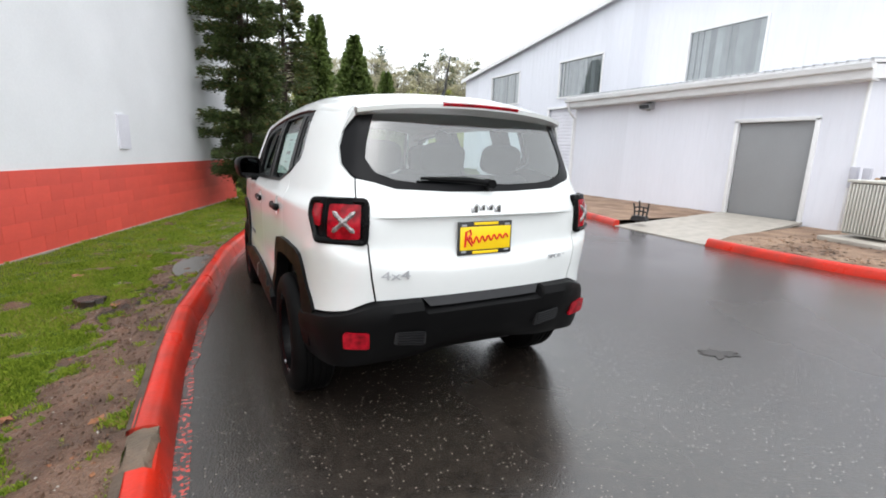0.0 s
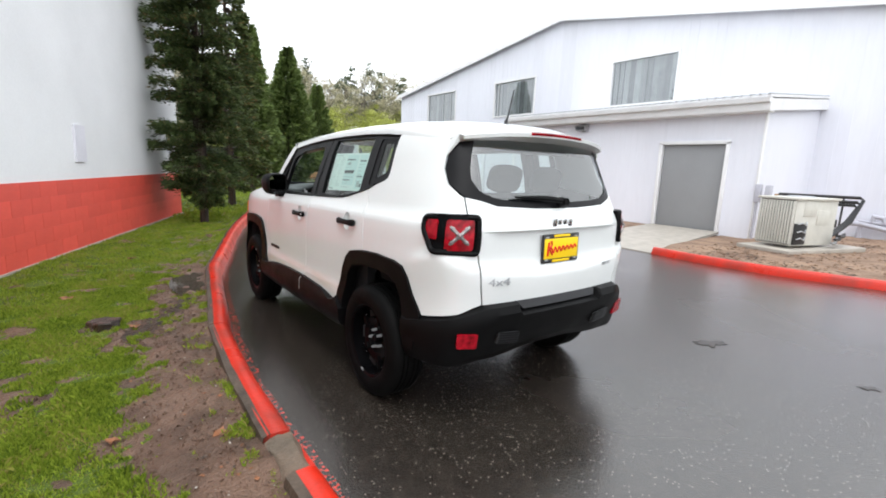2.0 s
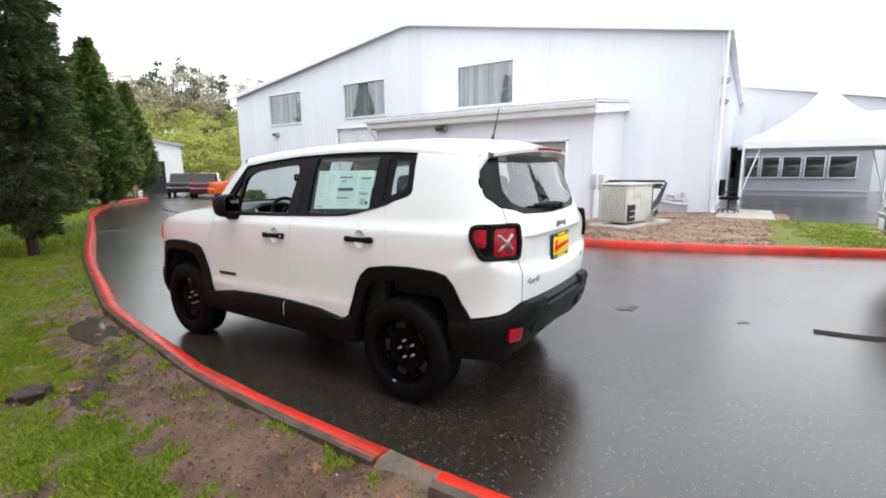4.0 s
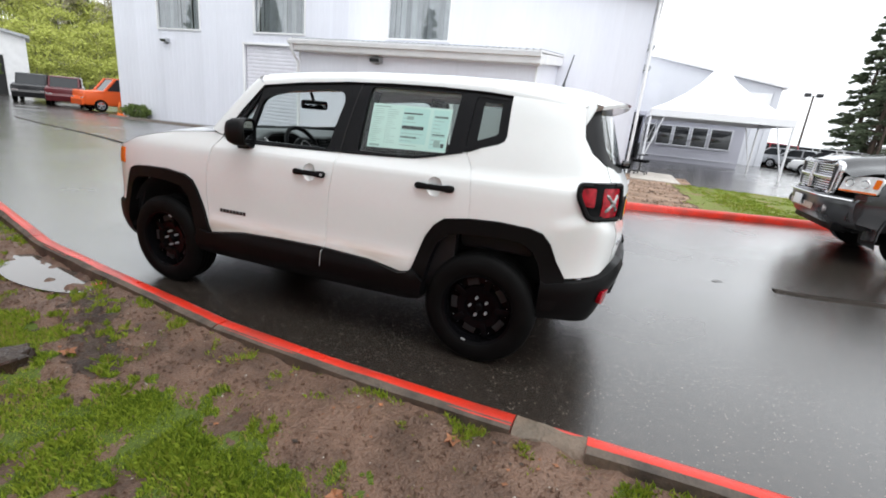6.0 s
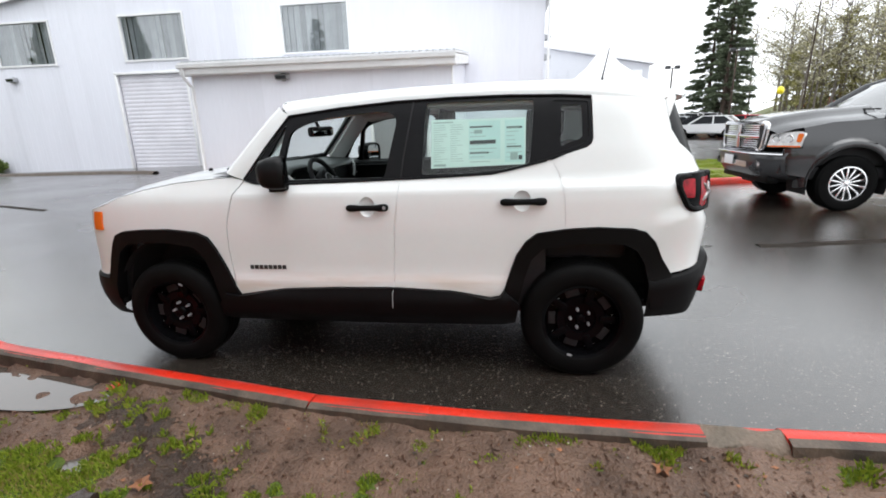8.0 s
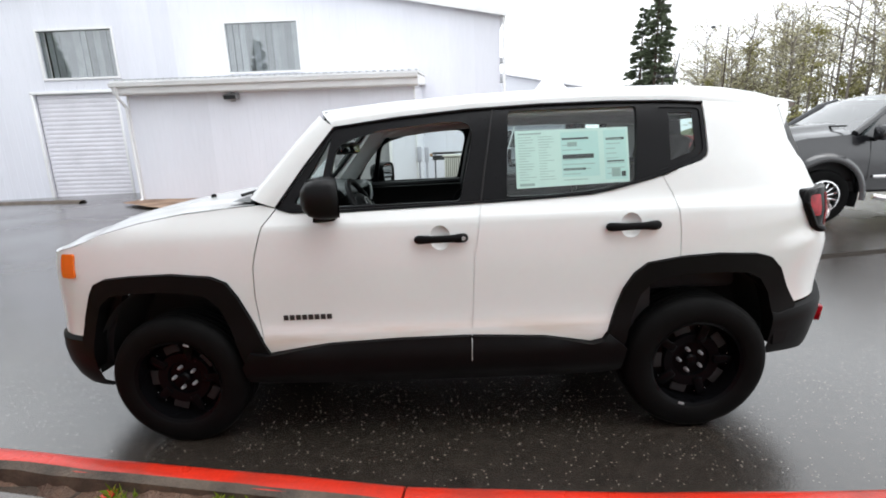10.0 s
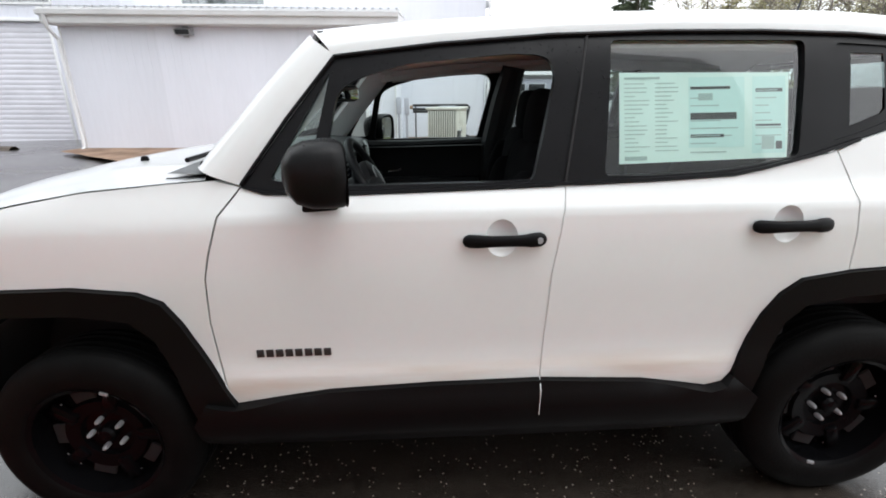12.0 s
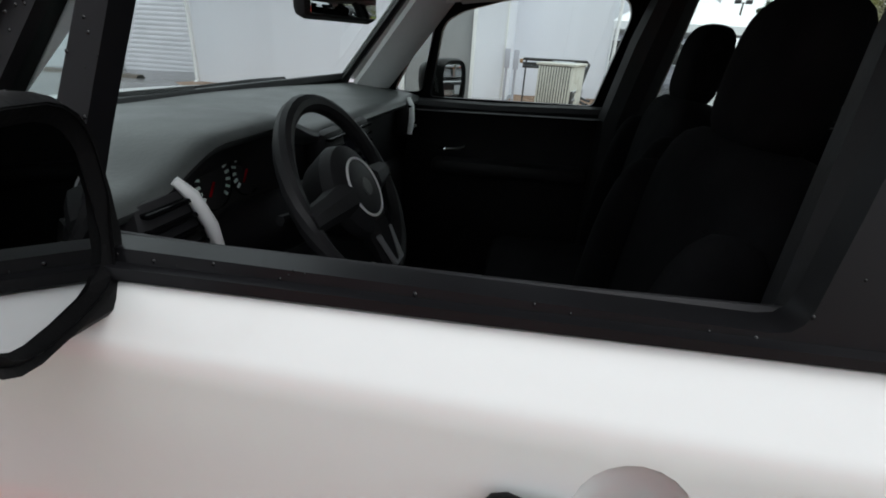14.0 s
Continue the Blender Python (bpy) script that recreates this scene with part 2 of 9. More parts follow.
_l.new([q for q in _n if q.type == "NEW_GEOMETRY"][0].outputs["Random Per Island"], _ma.inputs[0])
_l.new(_sh.outputs[0], _ma.inputs[1])
_l.new(_ma.outputs[0], [q for q in _n if q.type == "VALTORGB"][0].inputs["Fac"])
DEADLEAF = mat("dead_leaf", (0.30, 0.12, 0.05), 0.7, var=0.3, scale=20, bump=0.3)
ORANGE = mat("traffic_orange", (0.85, 0.16, 0.02), 0.5, var=0.05, bump=0.05)
WOOD = mat("weathered_bench_wood", (0.42, 0.24, 0.11), 0.6, var=0.2, scale=6, fine=50, bump=0.2, stretch=(1, 1, 6))


# ---- mesh helpers ----
class Geo:
    """Collects corners and faces of one mesh."""

    def __init__(self):
        self.v, self.f = [], []

    def add(self, verts, faces, m=None):
        k = len(self.v)
        self.v += [tuple(m @ Vector(p)) for p in verts] if m is not None else [tuple(p) for p in verts]
        self.f += [tuple(i + k for i in f) for f in faces]
        return self

    def box(self, c, s, b=0.0, m=None):
        """A box by centre and size with chamfer b."""
        hx, hy, hz = s[0] / 2, s[1] / 2, s[2] / 2
        if b <= 0:
            v = [(c[0] + i * hx, c[1] + j * hy, c[2] + k * hz) for i in (-1, 1) for j in (-1, 1) for k in (-1, 1)]
            return self.add(v, [(0, 1, 3, 2), (4, 6, 7, 5), (0, 4, 5, 1), (2, 3, 7, 6), (0, 2, 6, 4), (1, 5, 7, 3)], m)
        b = min(b, hx * 0.98, hy * 0.98, hz * 0.98)
        bm = bmesh.new()
        bmesh.ops.create_cube(bm, size=1)
        for q in bm.verts:
            q.co = Vector((c[0] + q.co.x * s[0], c[1] + q.co.y * s[1], c[2] + q.co.z * s[2]))
        bmesh.ops.bevel(bm, geom=list(bm.edges), offset=b, segments=2, affect="EDGES", profile=0.5)
        bm.verts.index_update()
        self.add([q.co for q in bm.verts], [[q.index for q in f.verts] for f in bm.faces], m)
        bm.free()
        return self

    def pillow(self, c, s, m=None, e=0.45, n=20, k=12):
        """A soft block: a rounded box with swollen faces, by centre and size."""
        v, f = [], []
        po = lambda a: math.copysign(abs(a) ** e, a)
        for i in range(k + 1):
            b = math.pi * (i / k - 0.5)
            for j in range(n):
                t = 2 * math.pi * j / n
                v.append((c[0] + s[0] / 2 * po(math.cos(b)) * po(math.cos(t)), c[1] + s[1] / 2 * po(math.cos(b)) * po(math.sin(t)), c[2] + s[2] / 2 * po(math.sin(b))))
        for i in range(k):
            for j in range(n):
                f.append((i * n + j, i * n + (j + 1) % n, (i + 1) * n + (j + 1) % n, (i + 1) * n + j))
        return self.add(v, f, m)

    def cyl(self, p0, p1, r0, r1=None, n=16, caps=True):
        return self.tube([p0, p1], [r0, r0 if r1 is None else r1], n, caps)

    def tube(self, pts, r, n=8, caps=True):
        pts = [Vector(p) for p in pts]
        rr = r if isinstance(r, (list, tuple)) else [r] * len(pts)
        k = len(self.v)
        ref = None
        for i, p in enumerate(pts):
            d = (pts[min(i + 1, len(pts) - 1)] - pts[max(i - 1, 0)]).normalized()
            if ref is None:
                ref = Vector((0, 0, 1)) if abs(d.z) < 0.9 else Vector((1, 0, 0))
            a = d.cross(ref).normalized()
            c = a.cross(d)
            for j in range(n):
                t = 2 * math.pi * j / n
                self.v.append(tuple(p + float(rr[i]) * (math.cos(t) * a + math.sin(t) * c)))
        for i in range(len(pts) - 1):
            for j in range(n):
                a, b = k + i * n + j, k + i * n + (j + 1) % n
                self.f.append((a, a + n, b + n, b))
        if caps:
            self.f.append(tuple(k + j for j in range(n)))
            self.f.append(tuple(k + (len(pts) - 1) * n + j for j in reversed(range(n))))
        return self

    def lathe(self, prof, n=32, m=None):
        """Profile of (radius, along x) turned about the x axis."""
        v, f = [], []
        for r, h in prof:
            v += [(h, r * math.cos(2 * math.pi * j / n), r * math.sin(2 * math.pi * j / n)) for j in range(n)]
        for i in range(len(prof) - 1):
            for j in range(n):
                a, b = i * n + j, i * n + (j + 1) % n
                f.append((a, b, b + n, a + n))
        return self.add(v, f, m)

    def grid(self, fn, us, vs, flip=False):
        v = [fn(a, b) for a in us for b in vs]
        nv = len(vs)
        f = []
        for i in range(len(us) - 1):
            for j in range(nv - 1):
                q = (i * nv + j, (i + 1) * nv + j, (i + 1) * nv + j + 1, i * nv + j + 1)
                f.append(tuple(reversed(q)) if flip else q)
        return self.add(v, f)

    def prism(self, poly, put, d):
        """A flat outline, put into space by put(u, v), swept along the vector d."""
        a = [Vector(put(*p)) for p in poly]
        n = len(a)
        v = a + [p + Vector(d) for p in a]
        return self.add(v, [tuple(range(n)), tuple(reversed(range(n, 2 * n)))] + [(i, i + n, (i + 1) % n + n, (i + 1) % n) for i in range(n)])


def mesh_of(name, geo, material, smooth=35):
    me = bpy.data.meshes.new(name)
    me.from_pydata(geo.v, [], geo.f)
    me.update()
    if smooth and smooth > 0:
        me.polygons.foreach_set("use_smooth", [True] * len(me.polygons))
        me.set_sharp_from_angle(angle=radians(smooth))
    me.materials.append(material)
    return me


def part(name, geo, material, parent, label="", smooth=35, fix=True):
    """One mesh under a thing or a part; its corners are in the parent's space."""
    me = mesh_of(name, geo, material, smooth)
    if fix:
        bm = bmesh.new()
        bm.from_mesh(me)
        bmesh.ops.recalc_face_normals(bm, faces=bm.faces)
        bm.to_mesh(me)
        bm.free()
    ob = new(name, me)
    ob.parent = parent
    if label:
        ob["label"] = label
    return ob


def thing(name, label, category, m=None, group="", kind=""):
    ob = new(name)
    ob.empty_display_size = 0.1
    if m is not None:
        ob.matrix_world = m
    return tagged(ob, label, category, group, kind)


def solo(name, geo, material, label, category, kind="", smooth=35, group="", m=None, fix=True):
    """A thing that is one mesh."""
    ob = part(name, geo, material, None, "", smooth, fix)
    if m is not None:
        ob.matrix_world = m
    return tagged(ob, label, category, group, kind)


def zg(x, y):
    """The lie of the drive: it falls a little along +y."""
    t = min(1.0, max(0.0, (y - 10) / 16))
    return -0.055 * math.tanh(y / 2.6) - 0.3 * t * t * (3 - 2 * t)


def lerp(t, xs, ys):
    return float(np.interp(t, xs, ys))

KERB_BACK = mat('muddy_kerb_back', (0.092, 0.066, 0.046), 0.6, var=0.3, scale=7, fine=60, bump=0.5, dist=0.01)

# ---- ground ----
xs = sorted({*np.arange(-14, 24.1, 1.0).tolist(), *[-600, -300, -150, -80, -45, -28, -20, 32, 45, 70, 120, 220, 400, 700]})
ys = sorted({*np.arange(-14, 32.1, 1.0).tolist(), *np.arange(-6, 8.1, 0.5).tolist(), *[-600, -300, -150, -80, -45, -28, -20, 40, 52, 75, 120, 220, 400, 700]})
g = Geo().grid(lambda x, y: (x, y, zg(x, y)), xs, ys)
solo("road", g, ASPHALT, "wet dark asphalt drive and car park", "road", "structure")

g = Geo().grid(lambda x, y: (x + 0.05 * noise.noise(Vector((y * 2, 1, x))) - 0.19 * (max(y, -5) + 2.4), y, zg(x, y) + 0.016 * smooth01(min(x - 1.94, 2.12 - x) / 0.05) - 0.003), np.linspace(1.94, 2.12, 12), np.linspace(-9.5, -2.34, 70))
solo("asphalt_ridge", g, ASPHALT_DRY, "low raised strip of rougher asphalt", "asphalt strip", "structure")

# old stains where the surface lies rough
for cx, cy, rx0, ry0, turn in ((1.98, -0.78, 0.10, 0.10, -0.6), (2.01, -1.81, 0.05, 0.07, -0.3)):
    g = Geo()
    g.v.append((cx, cy, zg(cx, cy) + 0.004))
    for j in range(48):
        t = 2 * math.pi * j / 48
        w = 0.8 + 0.75 * noise.noise(Vector((math.cos(t) * 2.2, math.sin(t) * 2.2, cy))) + 0.65 * noise.noise(Vector((math.cos(t) * 6, math.sin(t) * 6, cy)))
        x, y = cx + rx0 * w * math.cos(t) + turn * ry0 * math.sin(t), cy + ry0 * w * math.sin(t)
        g.v.append((x, y, zg(x, y) + 0.004))
    g.f = [(0, 1 + j, 1 + (j + 1) % 48) for j in range(48)]
    solo("asphalt_stain", g, ASPHALT_WORN, "darker worn patch on the wet asphalt", "asphalt patch", "structure")

# left kerb line: outer top edge, from behind the camera to the far bend
KX = [-12, -3, -1.2, -0.4, 0.43, 1.37, 1.95, 2.7, 3.7, 4.93, 6.7, 7.9, 11.0, 15.0, 19.6, 24.0, 27.5, 30.3, 33.0]
KY = [-1.80, -1.55, -1.53, -1.535, -1.52, -1.455, -1.36, -1.25, -1.09, -0.74, -0.24, 0.14, 1.25, 2.65, 4.2, 6.0, 7.8, 9.6, 12.4]


def kerb_x(y):
    return lerp(y, KX, KY)


def kerb_at(y):
    d = Vector((kerb_x(y + 0.15) - kerb_x(y - 0.15), 0.3, 0)).normalized()
    return Vector((kerb_x(y), y, 0)), Vector((d.y, -d.x, 0))


KERB_PROFILE = [(0.066, -0.03), (0.060, 0.03), (0.032, 0.12), (0.012, 0.150), (-0.015, 0.162), (-0.085, 0.160), (-0.107, 0.148), (-0.115, 0.10), (-0.12, -0.03)]


def kerb_piece(name, path, prof, material, parent, label="", rough=0.0):
    """One length of kerb swept along path [(foot, outward)]."""
    g = Geo()
    n = len(prof)
    for i, (p, o) in enumerate(path):
        for j, (u, z) in enumerate(prof):
            w = rough * noise.noise(Vector((p.x * 7 + j, p.y * 7, z * 5))) if rough else 0.003 * noise.noise(Vector((p.x * 3, p.y * 3 + j, 1)))
            q = p + o * (u + w)
            g.v.append((q.x, q.y, zg(q.x, q.y) + z + w * 0.8))
    for i in range(len(path) - 1):
        for j in range(n - 1):
            a = i * n + j
            g.f.append((a, a + n, a + n + 1, a + 1))
    g.f.append(tuple(range(n)))
    g.f.append(tuple(reversed(range((len(path) - 1) * n, len(path) * n))))
    return part(name, g, material, parent, label, 50)


kerb_left = thing("kerb_left", "red painted concrete kerb along the lawn, chipped", "kerb", kind="structure")
cuts = [-9.0, -6.0, -3.6, -0.735, -0.42, 1.375, 3.9, 6.6, 9.4, 12.2, 15.0, 17.8, 20.6, 23.4, 26.2, 29.0, 32.6]
for a, b in zip(cuts, cuts[1:]):
    worn = abs(a + 0.735) < 0.01
    gap = 0.0 if worn or abs(b + 0.735) < 0.01 else 0.005
    path = [kerb_at(t) for t in np.linspace(a + gap, b - gap, 18 if worn else max(4, int((b - a) / 0.15)))]
    if worn:
        kerb_piece("kerb_length", path, [(0.066, -0.03), (0.060, 0.03), (0.034, 0.116), (0.022, 0.136), (0.0, 0.12), (0.0, -0.03)], KERB_RED, kerb_left, "red face of the broken length")
        kerb_piece("broken_top", path, [(0.018, -0.03), (0.020, 0.126), (0.008, 0.142), (-0.02, 0.150), (-0.05, 0.149), (-0.08, 0.143), (-0.10, 0.130), (-0.115, 0.10), (-0.125, 0.05), (-0.13, -0.03)], KERB_WORN, kerb_left, "bare broken concrete", 0.022)
    else:
        kerb_piece("kerb_length", path, KERB_PROFILE, KERB_RED, kerb_left)
        # unpainted earth-side face of the kerb
        kerb_piece("kerb_back", path, [(-0.072, 0.1645), (-0.1095, 0.152), (-0.1185, 0.10), (-0.123, -0.02), (-0.10, -0.02)], KERB_BACK, kerb_left, "dirty bare concrete back edge", 0.006)
# red overspray on the asphalt beside the kerb
g = Geo()
sp = [kerb_at(t) for t in np.arange(-3.5, 6.0, 0.2)]
for p, o in sp:
    for u in (0.05, 0.085, 0.118 + 0.035 * noise.noise(p * 9)):
        q = p + o * u
        g.v.append((q.x, q.y, zg(q.x, q.y) + 0.004))
for i in range(len(sp) - 1):
    for j in range(2):
        a = i * 3 + j
        g.f.append((a, a + 3, a + 4, a + 1))
solo("paint_spatter", g, ASPHALT_RED, "faded red paint spatter on asphalt beside kerb", "paint mark", "structure")

# lawn between the wall and the kerb
WA, WD = Vector((-3.31, 4.04, 0)), Vector((0.3703, 0.9289, 0))


def wall_x(y):
    return WA.x + (y - WA.y) * WD.x / WD.y


def lawn_edge(y):
    """The far edge of the lawn: the wall, and past its end open grass."""
    return wall_x(y) if y < 11 else max(-14.0, wall_x(11) - (y - 11) * 2.2)


def lawn_z(x, y):
    k = kerb_x(y) - x
    edge = lerp(k, [0.1, 0.3, 0.6, 1.2, 2.5], [0.112, 0.085, 0.045, 0.045, 0.06])
    return zg(x, y) + edge + 0.018 * noise.noise(Vector((x * 1.7, y * 1.7, 3))) + 0.008 * noise.noise(Vector((x * 6, y * 6, 5)))


def churn(x, y):
    """A slick trodden track that runs from the puddles into the lawn."""
    u = max(0.0, min(1.0, ((x + 1.52) * -0.60 + (y - 2.55) * -1.10) / 1.57))
    return math.exp(-(((x + 1.52 + 0.60 * u) ** 2 + (y - 2.55 + 1.10 * u) ** 2) / 0.030))


def bare(x, y):
    """How bare the soil is, 0 grass to 1 mud: a trodden strip along the kerb, a wet hollow by the puddles."""
    k = kerb_x(y) - x
    s = lerp(k, [0.12, 0.28, 0.48, 0.75, 1.2], [0.70, 0.95, 0.66, 0.14, 0.06]) * lerp(y, [-4, 3.2, 4.4, 6.0, 12], [1, 1, 0.45, 0.3, 0.3])
    s += 0.85 * churn(x, y) + 0.4 * math.exp(-((x + 1.62) / 0.2) ** 2 - ((y - 2.9) / 0.4) ** 2) - 0.5 * math.exp(-((x + 1.86) / 0.16) ** 2 - ((y - 2.40) / 0.30) ** 2) - 0.4 * math.exp(-((x + 2.28) / 0.2) ** 2 - ((y - 1.70) / 0.16) ** 2) + 0.45 * math.exp(-((x + 2.75) / 0.35) ** 2 - ((y - 0.95) / 0.3) ** 2)
    s += 0.45 * math.exp(-((x + 2.02 - 0.25 * (y - 1.9)) / 0.42) ** 2 - ((y - 1.78) / 0.20) ** 2) + 0.3 * math.exp(-((x + 2.95) / 0.35) ** 2 - ((y - 2.3) / 0.5) ** 2)
    s += 0.22 * noise.noise(Vector((x * 0.8, y * 0.8, 19))) + 0.38 * noise.noise(Vector((x * 1.6, y * 1.6, 9))) + 0.34 * noise.noise(Vector((x * 5, y * 5, 2))) + 0.12 * noise.noise(Vector((x * 14, y * 14, 6)))
    return s


# shallow hollows that hold water: centre x, y, half-widths
HOLLOWS = [(-1.44, 3.06, 0.165, 0.40), (-1.88, 2.40, 0.085, 0.09), (-1.30, 3.62, 0.09, 0.16)]


def hollow(x, y):
    return sum(math.exp(-((x - cx) / rx) ** 2 - ((y - cy) / ry) ** 2) for cx, cy, rx, ry in HOLLOWS)


def mud_z(x, y):
    return (lawn_z(x, y) + 0.035 * max(-0.8, min(0.5, bare(x, y) - 0.36)) - 0.060 * min(1.0, hollow(x, y)) + 0.05 * min(1.0, 2 * hollow(x, y)) * max(0.0, noise.noise(Vector((x * 7, y * 7, 71))) + 0.05)
            + churn(x, y) * (0.030 * noise.noise(Vector((x * 11, y * 11, 24))) + 0.022 * noise.noise(Vector((x * 24, y * 24, 27))) - 0.014)
            + 0.018 * noise.noise(Vector((x * 6, y * 6, 14))) + 0.013 * noise.noise(Vector((x * 15, y * 15, 4))) + 0.007 * noise.noise(Vector((x * 33, y * 33, 8))))


for nm, mud in (("lawn", False), ("soil_strip", True)):
    g = Geo()
    ly = [*np.arange(-9, -2.6, 0.1).tolist(), *np.arange(-2.6, 5.0, 0.025 if mud else 0.1).tolist(), *np.arange(5.0, 12, 0.2).tolist()] + ([] if mud else np.arange(12, 33, 0.6).tolist())
    nu = 96 if mud else 32
    for y in ly:
        a, b = lawn_edge(y), kerb_x(y) - 0.104
        if mud:
            a = max(a, b - 2.2)
        for i in range(nu):
            u = 1 - (1 - i / (nu - 1)) ** 1.5
            x = a + (b - a) * u
            g.v.append((x, y, mud_z(x, y) if mud else lawn_z(x, y) - 0.09 * min(1.0, hollow(x, y))))
    for i in range(len(ly) - 1):
        for j in range(nu - 1):
            a = i * nu + j
            g.f.append((a, a + nu, a + nu + 1, a + 1))
    solo(nm, g, SOIL if mud else LAWN, "muddy trodden soil beside the kerb" if mud else "short wet green lawn with bare patches", "soil" if mud else "lawn", "structure")

# slick churned track from the puddles into the lawn
WET_MUD = mat("slick_churned_mud", (0.060, 0.035, 0.022), 0.34, var=0.4, scale=9, fine=60, bump=0.9, dist=0.02, col2=(0.030, 0.018, 0.012), patch=(0.35, 0.65), rvar=0.16, spec=0.30)


def track_at(u, w):
    x, y = -1.47 - 0.66 * u + 0.88 * w + 0.05 * noise.noise(Vector((u * 5, 2, 8))), 2.66 - 1.22 * u - 0.48 * w
    rise = 0.010 - 0.034 * (abs(w) / 0.21) ** 2 - 0.03 * max(0.0, abs(u - 0.5) - 0.36) / 0.14
    return (x, y, mud_z(x, y) + rise + 0.022 * noise.noise(Vector((x * 9, y * 9, 61))) + 0.012 * noise.noise(Vector((x * 22, y * 22, 63))))


solo("mud_track", Geo().grid(track_at, np.linspace(0, 1, 70), np.linspace(-0.21, 0.21, 26)), WET_MUD, "dark slick churned mud beside the puddles", "mud", "structure")

# puddles in the mud
for cx, cy, rx, ry in HOLLOWS:
    level = sum(mud_z(cx + i * rx, cy + j * ry) for i in (-0.3, 0, 0.3) for j in (-0.3, 0, 0.3)) / 9 + 0.024
    g = Geo()
    g.v.append((cx, cy, level))
    n = 40
    for j in range(n):
        t = 2 * math.pi * j / n
        g.v.append((min(cx + 1.3 * rx * math.cos(t), kerb_x(cy) - 0.13), cy + 1.3 * ry * math.sin(t), level))
    g.f = [(0, 1 + j, 1 + (j + 1) % n) for j in range(n)]
    solo("puddle", g, WATER, "shallow rain puddle lying in the mud", "puddle", group="puddles in the mud")

# seam between the lanes
g = Geo()
seam = [(8.1, 22.4), (6.75, 18.1), (5.5, 13.6), (4.65, 10.7), (4.3, 9.5)]
for (x0, y0), (x1, y1) in zip(seam, seam[1:]):
    for i in range(8):
        x, y = x0 + (x1 - x0) * i / 8, y0 + (y1 - y0) * i / 8
        wob = 0.05 * noise.noise(Vector((x * 2, y * 2, 1)))
        g.v += [(x - 0.07 + wob, y, zg(x, y) + 0.005), (x + 0.07 + wob, y, zg(x, y) + 0.005)]
g.f = [(2 * i, 2 * i + 1, 2 * i + 3, 2 * i + 2) for i in range(len(g.v) // 2 - 1)]
solo("asphalt_seam", g, ASPHALT_DRY, "dark cracked seam between asphalt lanes", "asphalt seam", "structure")
# low edging in front of the workshop
g = Geo()
edge = [(11.6, 13.2), (12.2, 15.5), (12.7, 18.5), (13.2, 22.0), (13.5, 25.2)]
pe = [(edge[i][0] + (edge[i + 1][0] - edge[i][0]) * j / 6, edge[i][1] + (edge[i + 1][1] - edge[i][1]) * j / 6) for i in range(4) for j in range(6)]
for x, y in pe:
    for u, z in ((-0.22, -0.02), (-0.12, 0.08), (0.05, 0.10), (0.2, -0.02)):
        g.v.append((x + u, y, zg(x, y) + z + 0.02 * noise.noise(Vector((x, y * 2, u)))))
for i in range(len(pe) - 1):
    for j in range(3):
        g.f.append((i * 4 + j, i * 4 + j + 1, i * 4 + j + 5, i * 4 + j + 4))
solo("asphalt_edging", g, KERB_BACK, "low brown edging in front of the workshop", "edging", "structure")

# ---- right bed, its kerb, the walkway ----
RK = [(6.30, 2.15), (6.16, 1.2), (6.12, 0.1), (6.22, -0.6), (6.42, -1.55), (6.72, -2.55), (7.05, -3.6), (7.35, -4.6), (7.9, -6.4), (8.8, -9.0)]


def dense(pts, step=0.25):
    out = []
    for (x0, y0), (x1, y1) in zip(pts, pts[1:]):
        n = max(1, int(math.hypot(x1 - x0, y1 - y0) / step))
        out += [(x0 + (x1 - x0) * i / n, y0 + (y1 - y0) * i / n) for i in range(n)]
    return out + [pts[-1]]


def kerb_path(pts):
    out = []
    for i, (x, y) in enumerate(pts):
        a, b = pts[max(0, i - 1)], pts[min(len(pts) - 1, i + 1)]
        d = Vector((b[0] - a[0], b[1] - a[1], 0)).normalized()
        out.append((Vector((x, y, 0)), Vector((d.y, -d.x, 0))))
    return out


kerb_right = thing("kerb_right", "red painted concrete kerb round the planting bed", "kerb", kind="structure")
rp = dense(RK)
for i in range(0, len(rp) - 1, 10):
    seg = rp[i:i + 11]
    if len(seg) > 1:
        kerb_piece("kerb_length", kerb_path(seg), [(u * 0.8, z * 0.8) for u, z in KERB_PROFILE], KERB_RED, kerb_right)
rp2 = dense([(7.0, 6.3), (6.78, 5.2), (6.5, 4.35)])
kerb_piece("kerb_length", kerb_path(rp2), [(u * 0.8, z * 0.8) for u, z in KERB_PROFILE], KERB_RED, kerb_right)


def bed_z(x, y):
    return zg(x, y) + lerp(x, [6.2, 7.0, 9.0, 11.0], [0.11, 0.105, 0.06, 0.02]) + 0.02 * noise.noise(Vector((x * 1.5, y * 1.5, 7))) + 0.01 * noise.noise(Vector((x * 5, y * 5, 7)))


